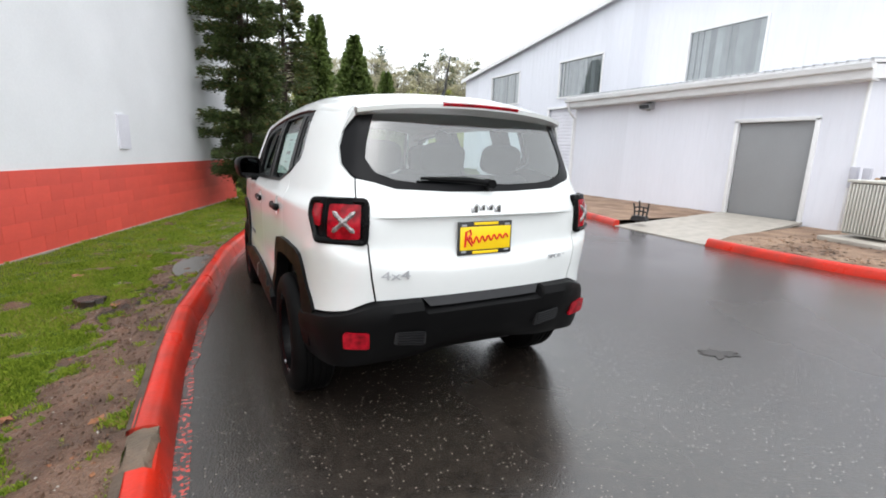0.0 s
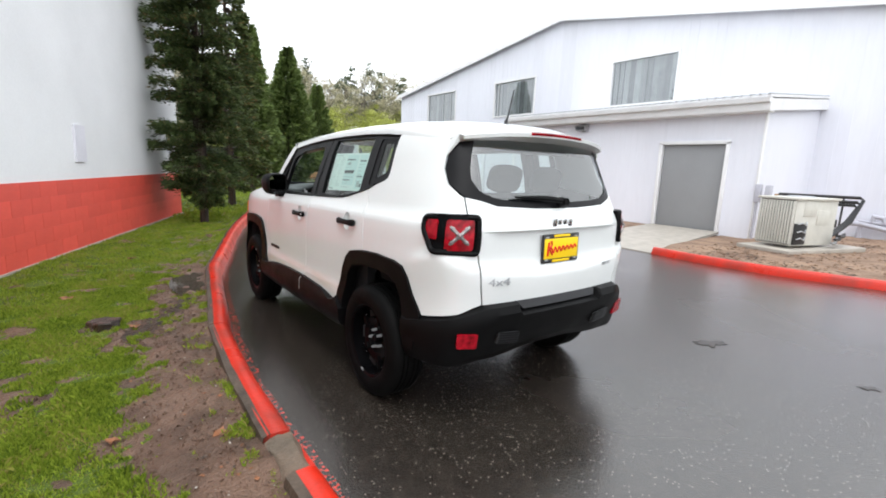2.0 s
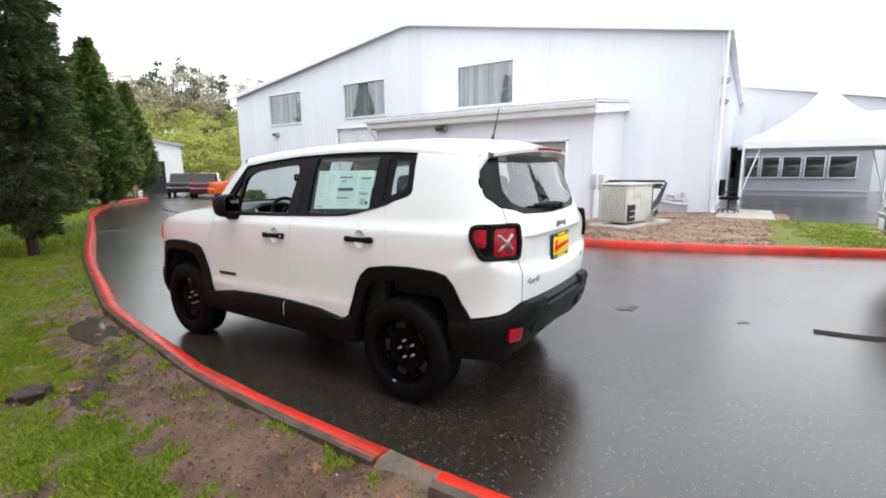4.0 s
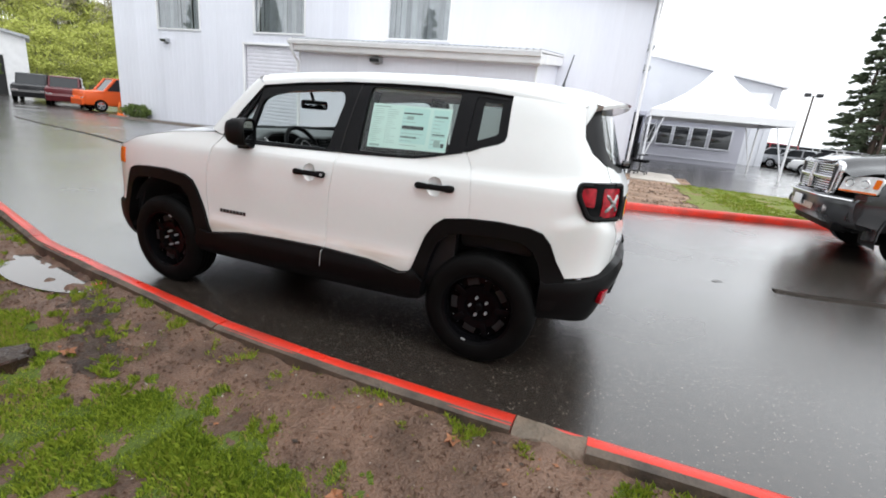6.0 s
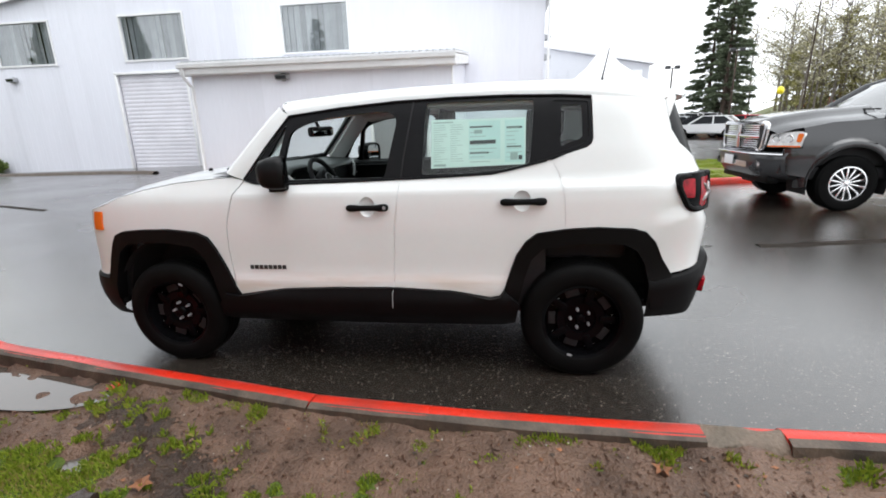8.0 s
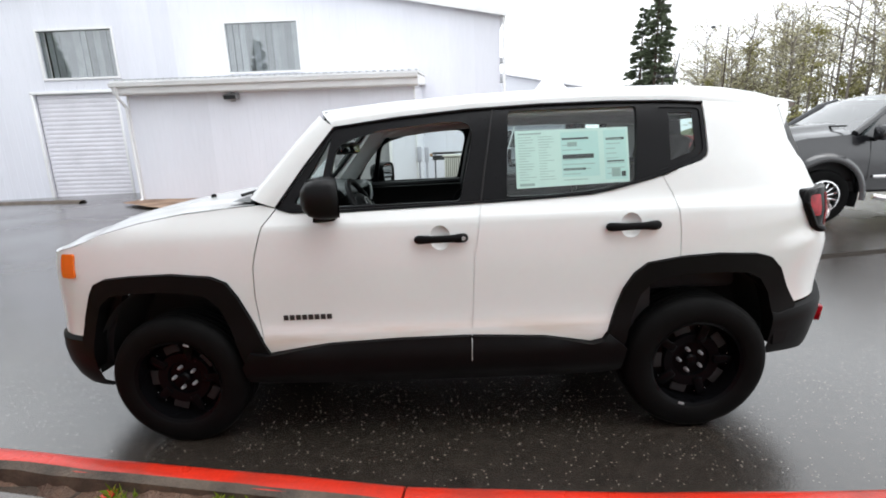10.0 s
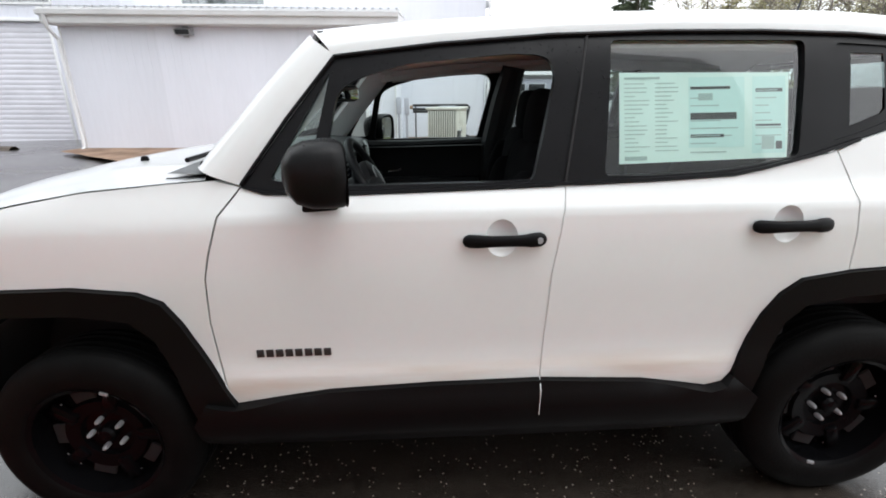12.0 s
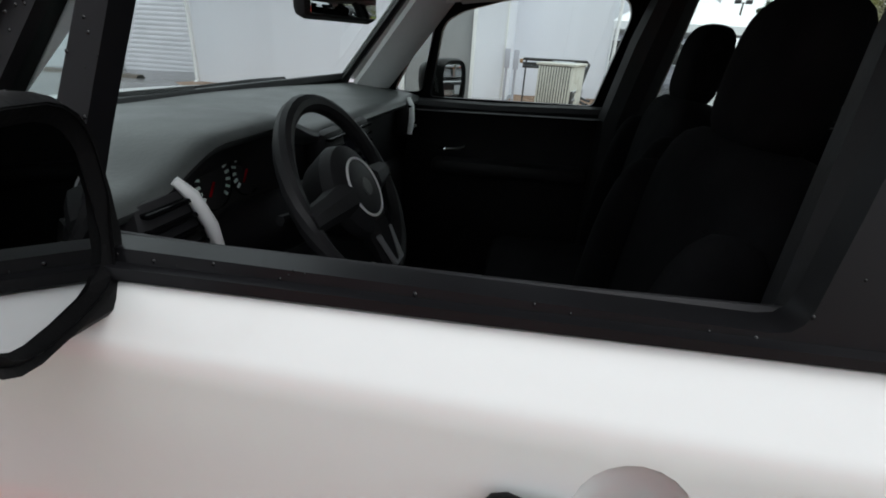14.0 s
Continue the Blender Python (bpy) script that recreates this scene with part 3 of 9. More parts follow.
def bed(name, y0, y1, x_in, x_out, material, label, cat, lift=0.0, wavy=0.0):
    g = Geo()
    yy = np.linspace(y0, y1, max(8, int(abs(y1 - y0) / 0.2)))
    for y in yy:
        a, b = x_in(y), x_out(y)
        for u in np.linspace(0, 1, 22):
            x = a + (b - a) * u
            e = wavy * smooth01((y - y1 + 1.2) / 1.2) * (noise.noise(Vector((x * 0.7, 3, 1))) + 0.5 * noise.noise(Vector((x * 2.3, 5, 1))))
            g.v.append((x, y + e, bed_z(x, y + e) + lift))
    for i in range(len(yy) - 1):
        for j in range(21):
            a = i * 22 + j
            g.f.append((a, a + 22, a + 23, a + 1))
    return solo(name, g, material, label, cat, "structure")


def rk_x(y):
    q = sorted((p[1], p[0]) for p in RK)
    return lerp(y, [p[0] for p in q], [p[1] for p in q]) + 0.125


VERGE = mat("worn_verge", (0.150, 0.175, 0.045), 0.85, var=0.3, scale=1.4, fine=50, bump=0.8, dist=0.02, col2=(0.21, 0.145, 0.085), patch=(0.50, 0.70), spec=0.15)
bed("planting_bed", -2.8, 2.9, lambda y: rk_x(y) if y < 2.15 else 6.45 + (y - 2.15) * 6.1, lambda y: 14.9 if y < 2.26 else 11.02, DRYBED, "brown bark and soil planting bed by the building", "soil")
bed("grass_verge", -9.0, -2.2, rk_x, lambda y: lerp(y, [-9, -5.3, -2.2], [13.5, 12.7, 12.4]), VERGE, "short pale green grass verge with bare patches", "grass", 0.015, 0.28)
g = Geo()
g.prism([(6.28, 2.2), (11.0, 2.95), (11.0, 4.85), (6.48, 4.35)], lambda x, y: (x, y, zg(x, y) - 0.045 if x < 7 else 0.0), (0, 0, 0.06))
solo("walkway", g, CONCRETE, "damp concrete walkway up to the grey door", "walkway", "structure")
g = Geo()
for y in np.linspace(4.6, 10.9, 30):
    for u in np.linspace(0, 1, 8):
        x = lerp(y, [4.6, 7.0, 10.9], [6.8, 7.4, 10.2]) * (1 - u) + 11.0 * u
        g.v.append((x, y, zg(x, y) + 0.08 + 0.015 * noise.noise(Vector((x * 3, y * 3, 1)))))
for i in range(29):
    for j in range(7):
        a = i * 8 + j
        g.f.append((a, a + 8, a + 9, a + 1))
solo("gravel_bed", g, DRYBED, "narrow soil bed along the annex wall", "soil", "structure")

# ---- left building: white wall over a red block base ----
wl_thing = thing("wall_left", "white rendered wall over red painted concrete blocks", "wall", kind="structure")
WN = Vector((-WD.y, WD.x, 0))  # into the building
S0, S1, WH, RH = -9.0, 7.45, 8.0, 1.02


def wput(s, z, d=0.0):
    p = WA + WD * s + WN * d
    return (p.x, p.y, z)


g = Geo()
v = [wput(S0, RH, 0.012), wput(S1, RH, 0.012), wput(S1, WH, 0.012), wput(S0, WH, 0.012), wput(S0, RH, 9), wput(S1, RH, 9), wput(S1, WH, 9), wput(S0, WH, 9)]
g.add(v, [(0, 1, 2, 3), (5, 4, 7, 6), (1, 5, 6, 2), (4, 0, 3, 7), (3, 2, 6, 7), (0, 4, 5, 1)])
part("render", g, WALL_WHITE, wl_thing, "white painted render", 20)
g = Geo()
v = [wput(S0, -0.3, 0.0045), wput(S1, -0.3, 0.0045), wput(S1, RH, 0.0045), wput(S0, RH, 0.0045), wput(S0, -0.3, 9), wput(S1, -0.3, 9), wput(S1, RH, 9), wput(S0, RH, 9)]
g.add(v, [(0, 1, 2, 3), (5, 4, 7, 6), (1, 5, 6, 2), (4, 0, 3, 7), (0, 4, 5, 1)])
part("base_core", g, BLOCK_RED, wl_thing, "red painted mortar", 20)
# vent plate and its patch of paint
g = Geo()
g.prism([(2.36, 1.27), (2.66, 1.27), (2.66, 1.80), (2.36, 1.80)], lambda s, z: wput(s, z, 0.012), tuple(-WN * 0.03))
part("wall_plate", g, ROLLER, wl_thing, "painted-over square plate", 20)
g = Geo()
g.prism([(S0, -0.06), (S1, -0.06), (S1, 0.02), (S0, 0.02)], lambda s, z: wput(s, z, 0.0), tuple(-WN * 0.03))
part("footing", g, CONCRETE, wl_thing, "grey concrete footing edge", 20)

# ---- main building ----
FX, Y0, Y1, YR = 14.85, -0.64, 25.85, 12.07
ROOF_Z = lambda y: lerp(y, [Y0, YR, Y1], [5.95, 8.2, 6.14])
hall = thing("main_building", "large white ribbed-steel workshop with a low gable", "building", kind="structure")
OPEN = [(6.62, 9.40, 4.17, 5.98), (13.47, 16.40, 4.18, 5.96), (19.66, 22.6, 4.18, 5.96), (13.76, 17.0, -0.3, 3.7)]


def spans(y0, y1, z0, top):
    """Free height spans of a wall strip between openings."""
    cut = sorted((o[2], o[3]) for o in OPEN if o[0] < (y0 + y1) / 2 < o[1])
    out, z = [], z0
    for a, b in cut:
        if a > z:
            out.append((z, a))
        z = b
    return out + [(z, None)]


edges = sorted({Y0, Y1, YR, *[o[0] for o in OPEN], *[o[1] for o in OPEN], *np.arange(Y0, Y1, 0.92).tolist()})
for a, b in zip(edges, edges[1:]):
    if b - a < 0.02:
        continue
    g = Geo()
    for z0, z1 in spans(a, b, -0.35, 9):
        ta, tb = (z1, z1) if z1 else (ROOF_Z(a), ROOF_Z(b))
        g.prism([(a, z0), (b, z0), (b, tb), (a, ta)], lambda y, z: (FX, y, z), (0.2, 0, 0))
        k = 0
        y = math.ceil((a + 0.02) / 0.305) * 0.305
        while y < b - 0.02:
            t = z1 or ROOF_Z(y)
            g.prism([(y - 0.022, z0), (y + 0.022, z0), (y + 0.022, t), (y - 0.022, t)], lambda yy, z: (FX - 0.001, yy, z), (-0.007, 0, 0))
            y += 0.305
    part("siding_panel", g, SIDING, hall, smooth=0)
g = Geo()
for x0, x1, y in ((FX + 0.2, 44, Y0), (FX + 0.2, 44, Y1 - 0.2)):
    g.box(((x0 + x1) / 2, y + 0.1, 2.8), (x1 - x0, 0.2, 6.3))
part("side_wall", g, SIDING, hall, smooth=0)
g = Geo()
for x in np.arange(15.2, 44, 0.61):
    g.box((x, Y0 - 0.012, 2.8), (0.05, 0.03, 6.2))
part("side_rib", g, SIDING, hall, smooth=0)
g = Geo()
for ya, yb in ((Y0 - 0.25, YR), (YR, Y1 + 0.25)):
    za, zb = ROOF_Z(max(ya, Y0)) + (0.0 if ya > Y0 else -0.045), ROOF_Z(min(yb, Y1)) + (0.0 if yb < Y1 else -0.035)
    g.prism([(ya, za), (yb, zb), (yb, zb + 0.1), (ya, za + 0.1)], lambda y, z: (FX - 0.22, y, z), (30, 0, 0))
part("roof", g, TRIM_WHITE, hall, "pale steel roof sheet", 20)
g = Geo()
for ya, yb in ((Y0 - 0.25, YR), (YR, Y1 + 0.25)):
    za, zb = ROOF_Z(max(ya, Y0)) - (0.045 if ya < Y0 else 0), ROOF_Z(min(yb, Y1)) - (0.035 if yb > Y1 else 0)
    g.prism([(ya, za - 0.16), (yb, zb - 0.16), (yb, zb + 0.06), (ya, za + 0.06)], lambda y, z: (FX - 0.26, y, z), (0.036, 0, 0))
part("barge_board", g, TRIM_WHITE, hall, "white barge board", 20)
g = Geo()
g.tube([(FX - 0.12, Y0 - 0.14, 5.9), (FX - 0.12, Y0 - 0.14, 0.15), (FX - 0.3, Y0 - 0.14, 0.05)], 0.05, 8)
part("downpipe", g, TRIM_WHITE, hall, "white downpipe", 40)

for k, (a, b, z0, z1) in enumerate(OPEN[:3]):
    # near-black sheet behind the slats takes the place of the unlit room
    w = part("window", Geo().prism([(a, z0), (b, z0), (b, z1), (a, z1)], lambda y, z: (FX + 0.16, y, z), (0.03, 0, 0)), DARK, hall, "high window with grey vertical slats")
    g = Geo()
    t = 0.07
    for c, s in (((a + b) / 2, z0 + t / 2), ((a + b) / 2, z1 - t / 2)):
        g.box((FX + 0.03, c, s), (0.16, b - a, t))
    for c in (a + t / 2, b - t / 2):
        g.box((FX + 0.03, c, (z0 + z1) / 2), (0.16, t, z1 - z0 - 2 * t))
    part("frame", g, TRIM_WHITE, w, "white metal frame", 20)
    n = 11
    step = (b - a - 2 * t) / n
    random.seed(20 + k)
    for i in range(n):
        c = a + t + step * (i + 0.5)
        ang = radians(random.uniform(-22, 22))
        m = Matrix.Translation((FX + 0.09, c, (z0 + z1) / 2)) @ Matrix.Rotation(ang, 4, "Z")
        part("slat", Geo().box((0, 0, 0), (0.012, step * 0.93, z1 - z0 - 2 * t), m=m), SLAT_GREY, w, smooth=0)
    g = Geo().prism([(a + t, z0 + t), (b - t, z0 + t), (b - t, z1 - t), (a + t, z1 - t)], lambda y, z: (FX + 0.045, y, z), (0.006, 0, 0))
    part("pane", g, glass_mat("window_pane_glass", (0.9, 0.93, 0.95), 0.02, 0.92, 0.12), w, smooth=0)
rd = part("roller_door", Geo().box((FX + 0.17, 15.38, 1.7), (0.02, 3.24, 4.0)), DARK, hall, "pale roller shutter, closed")
for i in range(24):
    z = -0.22 + i * 0.163
    g = Geo().prism([(0.0, 0.0), (-0.007, 0.03), (-0.012, 0.08), (-0.007, 0.13), (0, 0.158)], lambda u, v: (FX + 0.13 + u, 13.8, z + v), (0, 3.16, 0))
    part("slat", g, ROLLER, rd, smooth=30)
g = Geo()
for y in (13.74, 17.02):
    g.box((FX + 0.02, y, 1.7), (0.12, 0.09, 4.1), 0.01)
g.box((FX + 0.02, 15.38, 3.74), (0.12, 3.4, 0.1), 0.01)
part("door_frame", g, TRIM_WHITE, rd, "white steel frame")


def wall_pack(loc, name="wall_light", turn=0):
    """A flood lamp on the wall, hood over a lens."""
    t = thing(name, "grey wall-mounted flood light, unlit", "light", Matrix.Translation(loc) @ Matrix.Rotation(radians(turn), 4, "Z"), "flood lights on the walls")
    part("housing", Geo().prism([(0, 0), (-0.20, 0.02), (-0.24, 0.13), (-0.05, 0.18), (0, 0.18)], lambda x, z: (x, -0.2, z), (0, 0.4, 0)), STEEL, t, smooth=20)
    part("lens", Geo().prism([(-0.195, 0.018), (-0.235, 0.125), (-0.243, 0.12), (-0.203, 0.014)], lambda x, z: (x, -0.17, z), (0, 0.34, 0)), GLASS_DARK, t, smooth=20)
    part("bracket", Geo().box((-0.01, 0, 0.09), (0.03, 0.14, 0.26), 0.005), STEEL, t)
    return t


wall_pack((FX - 0.02, 22.0, 3.58))

# ---- annex ----
AX, AY0, AY1 = 11.0, 2.25, 10.72
annex = thing("annex", "low white flat-roofed annex on the workshop", "building", kind="structure")
DY0, DY1, DZ1 = 3.03, 4.78, 2.37
aedges = sorted({AY0, AY1, DY0, DY1, *np.arange(AY0, AY1, 1.22).tolist()})
for a, b in zip(aedges, aedges[1:]):
    if b - a < 0.02:
        continue
    g = Geo()
    z0 = DZ1 if DY0 - 0.01 < (a + b) / 2 < DY1 + 0.01 else -0.3
    g.prism([(a, z0), (b, z0), (b, 3.2), (a, 3.2)], lambda y, z: (AX, y, z), (0.15, 0, 0))
    y = math.ceil((a + 0.03) / 0.2) * 0.2
    while y < b - 0.03:
        g.prism([(y - 0.006, z0), (y + 0.006, z0), (y + 0.006, 3.1), (y - 0.006, 3.1)], lambda yy, z: (AX - 0.001, yy, z), (-0.0025, 0, 0))
        y += 0.2
    part("wall_board", g, SIDING, annex, smooth=0)
g = Geo()
for y in (AY0, AY1 - 0.15):
    g.prism([(AX + 0.15, -0.3), (FX, -0.3), (FX, 3.84), (AX + 0.15, 3.43)], lambda x, z: (x, y, z), (0, 0.15, 0))
part("side_wall", g, SIDING, annex, smooth=0)
for y in (AY0 - 0.012, AY1 + 0.012):
    part("corner_trim", Geo().box((AX + 0.02, y, 1.42), (0.08, 0.05, 3.4), 0.004), TRIM_WHITE, annex)
g = Geo()
g.prism([(10.62, 3.40), (FX, 3.86), (FX, 3.92), (10.62, 3.46)], lambda x, z: (x, AY0 - 0.16, z), (0, AY1 - AY0 + 0.36, 0))
part("roof", g, TRIM_WHITE, annex, "pale steel roof", 20)
g = Geo()
for y in np.arange(AY0 - 0.14, AY1 + 0.15, 0.2):
    g.prism([(10.60, 3.455), (FX, 3.915), (FX, 3.95), (10.60, 3.49)], lambda x, z: (x, y, z), (0, 0.05, 0))
part("roof_rib", g, STEEL, annex, "raised roof ribs", 20)
g = Geo()
g.box((10.70, (AY0 + AY1) / 2 + 0.02, 3.25), (0.10, AY1 - AY0 + 0.36, 0.30), 0.01)
g.prism([(10.75, 3.10), (FX, 3.56), (FX, 3.84), (10.75, 3.38)], lambda x, z: (x, AY0 - 0.155, z), (0, 0.06, 0))
part("fascia", g, TRIM_WHITE, annex, "white fascia board")
g = Geo()
g.prism([(0, 0), (-0.10, 0.02), (-0.12, 0.11), (-0.105, 0.11), (-0.09, 0.03), (0, 0.015)], lambda x, z: (10.648 + x, AY0 - 0.16, 3.27 + z), (0, AY1 - AY0 + 0.36, 0))
part("gutter", g, TRIM_WHITE, annex, "white gutter", 30)
g = Geo()
g.box((10.85, (AY0 + AY1) / 2 + 0.02, 3.09), (0.3, AY1 - AY0 + 0.34, 0.02))
part("soffit", g, TRIM_WHITE, annex, "white soffit")
g = Geo().tube([(10.6, AY1 + 0.05, 3.3), (10.65, AY1 + 0.05, 3.0), (AX - 0.06, AY1 + 0.05, 2.75), (AX - 0.06, AY1 + 0.05, 0.05), (AX - 0.2, AY1 + 0.05, -0.02)], 0.045, 8)
part("downpipe", g, TRIM_WHITE, annex, "white downpipe", 40)
gd = part("door", Geo().box((AX + 0.07, (DY0 + DY1) / 2, 1.14), (0.05, DY1 - DY0 - 0.08, 2.42), 0.004), DOOR_GREY, annex, "plain grey steel door, closed")
g = Geo()
for y in (DY0 - 0.02, DY1 + 0.02):
    g.box((AX + 0.02, y, 1.15), (0.16, 0.09, 2.5), 0.006)
g.box((AX + 0.02, (DY0 + DY1) / 2, DZ1 + 0.03), (0.16, DY1 - DY0 + 0.13, 0.09), 0.006)
part("door_frame", g, TRIM_WHITE, gd, "white door frame")
part("threshold", Geo().box((AX - 0.02, (DY0 + DY1) / 2, -0.01), (0.3, DY1 - DY0 + 0.1, 0.07), 0.008), CONCRETE, gd)
wall_pack((AX - 0.02, 7.57, 2.86))

# ---- plant beside the annex ----
ac = thing("air_conditioner", "beige louvred air conditioning unit on a concrete pad", "air conditioner", Matrix.Translation((8.72, 0.70, 0.12)) @ Matrix.Rotation(radians(-14), 4, "Z"))
part("body", Geo().box((0.72, 0.36, 0.52), (1.36, 0.70, 0.92), 0.015), AC_PAINT, ac)
part("top", Geo().box((0.70, 0.36, 1.0), (1.44, 0.78, 0.05), 0.012), AC_PAINT, ac)
# shade between the louvres, given by a near-black plate
part("louvre_shade_plate", Geo().box((0.025, 0.36, 0.53), (0.012, 0.66, 0.88), 0.002), DARK, ac, "near-black plate for the shade between the louvres")
part("fan_guard", Geo().lathe([(0.0, 0.03), (0.20, 0.03), (0.26, 0.015), (0.27, 0.0)], 20, Matrix.Translation((0.75, 0.36, 1.02)) @ Matrix.Rotation(radians(-90), 4, "Y")), STEEL, ac, "round fan guard on top")
for x, z in ((0.50, 0.80), (0.95, 0.62)):
    part("side_panel", Geo().box((x, 0.008, z), (0.40, 0.012, 0.30), 0.004), AC_PAINT, ac)
for i in range(13):
    part("louvre", Geo().box((0.012, 0.04 + i * 0.0535, 0.53), (0.040, 0.034, 0.86), 0.006), AC_PAINT, ac)
part("service_panel", Geo().box((0.24, -0.005, 0.30), (0.38, 0.03, 0.42), 0.004), BLACK_METAL, ac, "open dark service bay")
for z in (0.2, 0.34, 0.5):
    part("pipe_loop", Geo().tube([(0.12, -0.03, z), (0.2, -0.06, z + 0.03), (0.34, -0.05, z - 0.02), (0.4, -0.02, z + 0.05)], 0.012, 6), STEEL, ac)
solo("concrete_pad", Geo().box((0, 0, 0), (2.6, 1.05, 0.10), 0.015, m=pose(9.75, 0.78, 0.075, rz=-14)), CONCRETE, "thin concrete pad under the cooling unit", "pad")
rack = thing("pipe_rack", "black steel pipe rack with lagged pipes", "pipe rack")
for z, y0 in ((1.16, 0.20), (1.06, 0.24), (0.99, 0.28)):
    part("rail", Geo().tube([(11.15, 1.78, z - 0.01), (11.15, y0 + 0.06, z), (11.13, y0, z - 0.05), (11.0, y0 + 0.12, 0.62), (10.7, y0 + 0.30, 0.34), (10.1, y0 + 0.42, 0.26)], 0.034, 8), BLACK_METAL, rack)
part("pipe_end", Geo().cyl((11.15, 1.78, 1.10), (11.15, 1.86, 1.10), 0.05, n=10), WOOD, rack, "rusty pipe end")
for y in (0.55, 1.70):
    part("post", Geo().tube([(11.2, y, 1.16), (11.2, y, 0.05)], 0.02, 6), BLACK_METAL, rack)
for k in range(3):
    part("pipe", Geo().tube([(9.75, 0.30 - 0.05 * k, 0.24 + 0.08 * k), (10.2, 0.34 - 0.06 * k, 0.22 + 0.07 * k), (10.7, 0.42 - 0.05 * k, 0.28 + 0.05 * k), (11.0, 0.5, 0.20)], 0.028, 8), BLACK_METAL if k else STEEL, rack)
part("valve_box", Geo().box((10.15, 0.42, 0.62), (0.12, 0.10, 0.16), 0.01), BLACK_METAL, rack)
cond = thing("meter_conduits", "grey metal conduit boxes on the annex corner", "conduit")
for y, zt in ((2.16, 1.36), (1.94, 1.34)):
    part("conduit", Geo().tube([(10.95, y, 0.0), (10.95, y, zt - 0.2)], 0.032, 8), OFFICE, cond)
    part("cap", Geo().box((10.95, y, zt - 0.22), (0.13, 0.13, 0.44), 0.01), OFFICE, cond)
gas = thing("gas_pipes", "white-grey gas meter pipes by the workshop wall", "pipes")
for pts in ([(14.6, 0.85, -0.1), (14.6, 0.85, 0.48), (14.6, 0.55, 0.45), (14.6, 0.10, 0.45), (14.6, 0.10, -0.1)], [(14.6, 0.62, 0.45), (14.6, 0.60, 0.62), (14.6, 0.40, 0.60), (14.6, 0.36, 0.45)], [(14.55, 1.10, 0.40), (14.55, 0.85, 0.40), (14.55, 0.30, 0.30), (14.55, -0.02, 0.30), (14.55, -0.02, -0.1)]):
    part("pipe", Geo().tube(pts, 0.068, 10), OFFICE, gas)
part("regulator", Geo().lathe([(0.0, -0.05), (0.09, -0.045), (0.1, 0), (0.09, 0.045), (0, 0.05)], 16, Matrix.Translation((14.56, 0.14, 0.64))), OFFICE, gas)

# ---- the white car ----
from mathutils.geometry import delaunay_2d_cdt

PAINT = mat("white_car_paint", (0.715, 0.735, 0.73), 0.32, var=0.012, scale=2.5, fine=30, bump=0.0, coat=0.8, rvar=0.04)
PAINT_DIRTY = mat("white_car_paint_road_dirt", (0.715, 0.735, 0.73), 0.34, var=0.012, scale=2.5, fine=30, bump=0.0, coat=0.7, rvar=0.04)
# brown road spatter in a low band of the doors
_n, _l = PAINT_DIRTY.node_tree.nodes, PAINT_DIRTY.node_tree.links
_tc, _sx = _n.new("ShaderNodeTexCoord"), _n.new("ShaderNodeSeparateXYZ")
_l.new(_tc.outputs["Object"], _sx.inputs[0])
_band = _n.new("ShaderNodeMapRange")
_band.inputs["From Min"].default_value, _band.inputs["From Max"].default_value = 0.64, 0.585
_l.new(_sx.outputs["Z"], _band.inputs["Value"])
_sp = _n.new("ShaderNodeTexNoise")
_sp.inputs["Scale"].default_value, _sp.inputs["Detail"].default_value = 9, 8
_mp = _n.new("ShaderNodeMapping")
_mp.inputs["Scale"].default_value = (1, 0.18, 1.6)
_l.new(_tc.outputs["Object"], _mp.inputs["Vector"])
_l.new(_mp.outputs[0], _sp.inputs["Vector"])
_th = _n.new("ShaderNodeMapRange")
_th.inputs["From Min"].default_value, _th.inputs["From Max"].default_value = 0.35, 0.75
_l.new(_sp.outputs["Fac"], _th.inputs["Value"])
_mu = _n.new("ShaderNodeMath")
_mu.operation = "MULTIPLY"
_l.new(_band.outputs[0], _mu.inputs[0])
_l.new(_th.outputs[0], _mu.inputs[1])
_mx = _n.new("ShaderNodeMixRGB")
_mx.inputs["Color2"].default_value = (0.56, 0.49, 0.42, 1)
_b = _n["Principled BSDF"]
_l.new(_b.inputs["Base Color"].links[0].from_socket, _mx.inputs["Color1"])
_l.new(_mu.outputs[0], _mx.inputs["Fac"])
_l.new(_mx.outputs[0], _b.inputs["Base Color"])
TRIM_BLACK = mat("black_grained_plastic", (0.0042, 0.0042, 0.0045), 0.44, spec=0.10, var=0.12, scale=7, fine=160, bump=0.25, dist=0.002, rvar=0.12)
PILLAR = mat("satin_black_film_with_drops", (0.007, 0.007, 0.008), 0.36, spec=0.16, var=0.1, scale=9, fine=30, bump=0.06, dist=0.002, rvar=0.1)
MIRROR_SHELL = mat("wet_black_mirror_shell", (0.0045, 0.0045, 0.005), 0.42, spec=0.18, var=0.12, scale=9, fine=120, bump=0.3, dist=0.002, rvar=0.14)
RUBBER = mat("tyre_rubber", (0.004, 0.004, 0.004), 0.6, spec=0.06, var=0.15, scale=9, fine=90, bump=0.3)
RIM_BLACK = mat("gloss_black_steel_rim", (0.003, 0.003, 0.0035), 0.22, spec=0.06, var=0.05, bump=0.0, rvar=0.05)
CHROME = mat("chrome", (0.75, 0.75, 0.76), 0.16, metal=1.0, var=0.03, bump=0)
SILVER = mat("satin_silver_plastic", (0.42, 0.43, 0.45), 0.35, metal=0.5, var=0.04, bump=0.02)
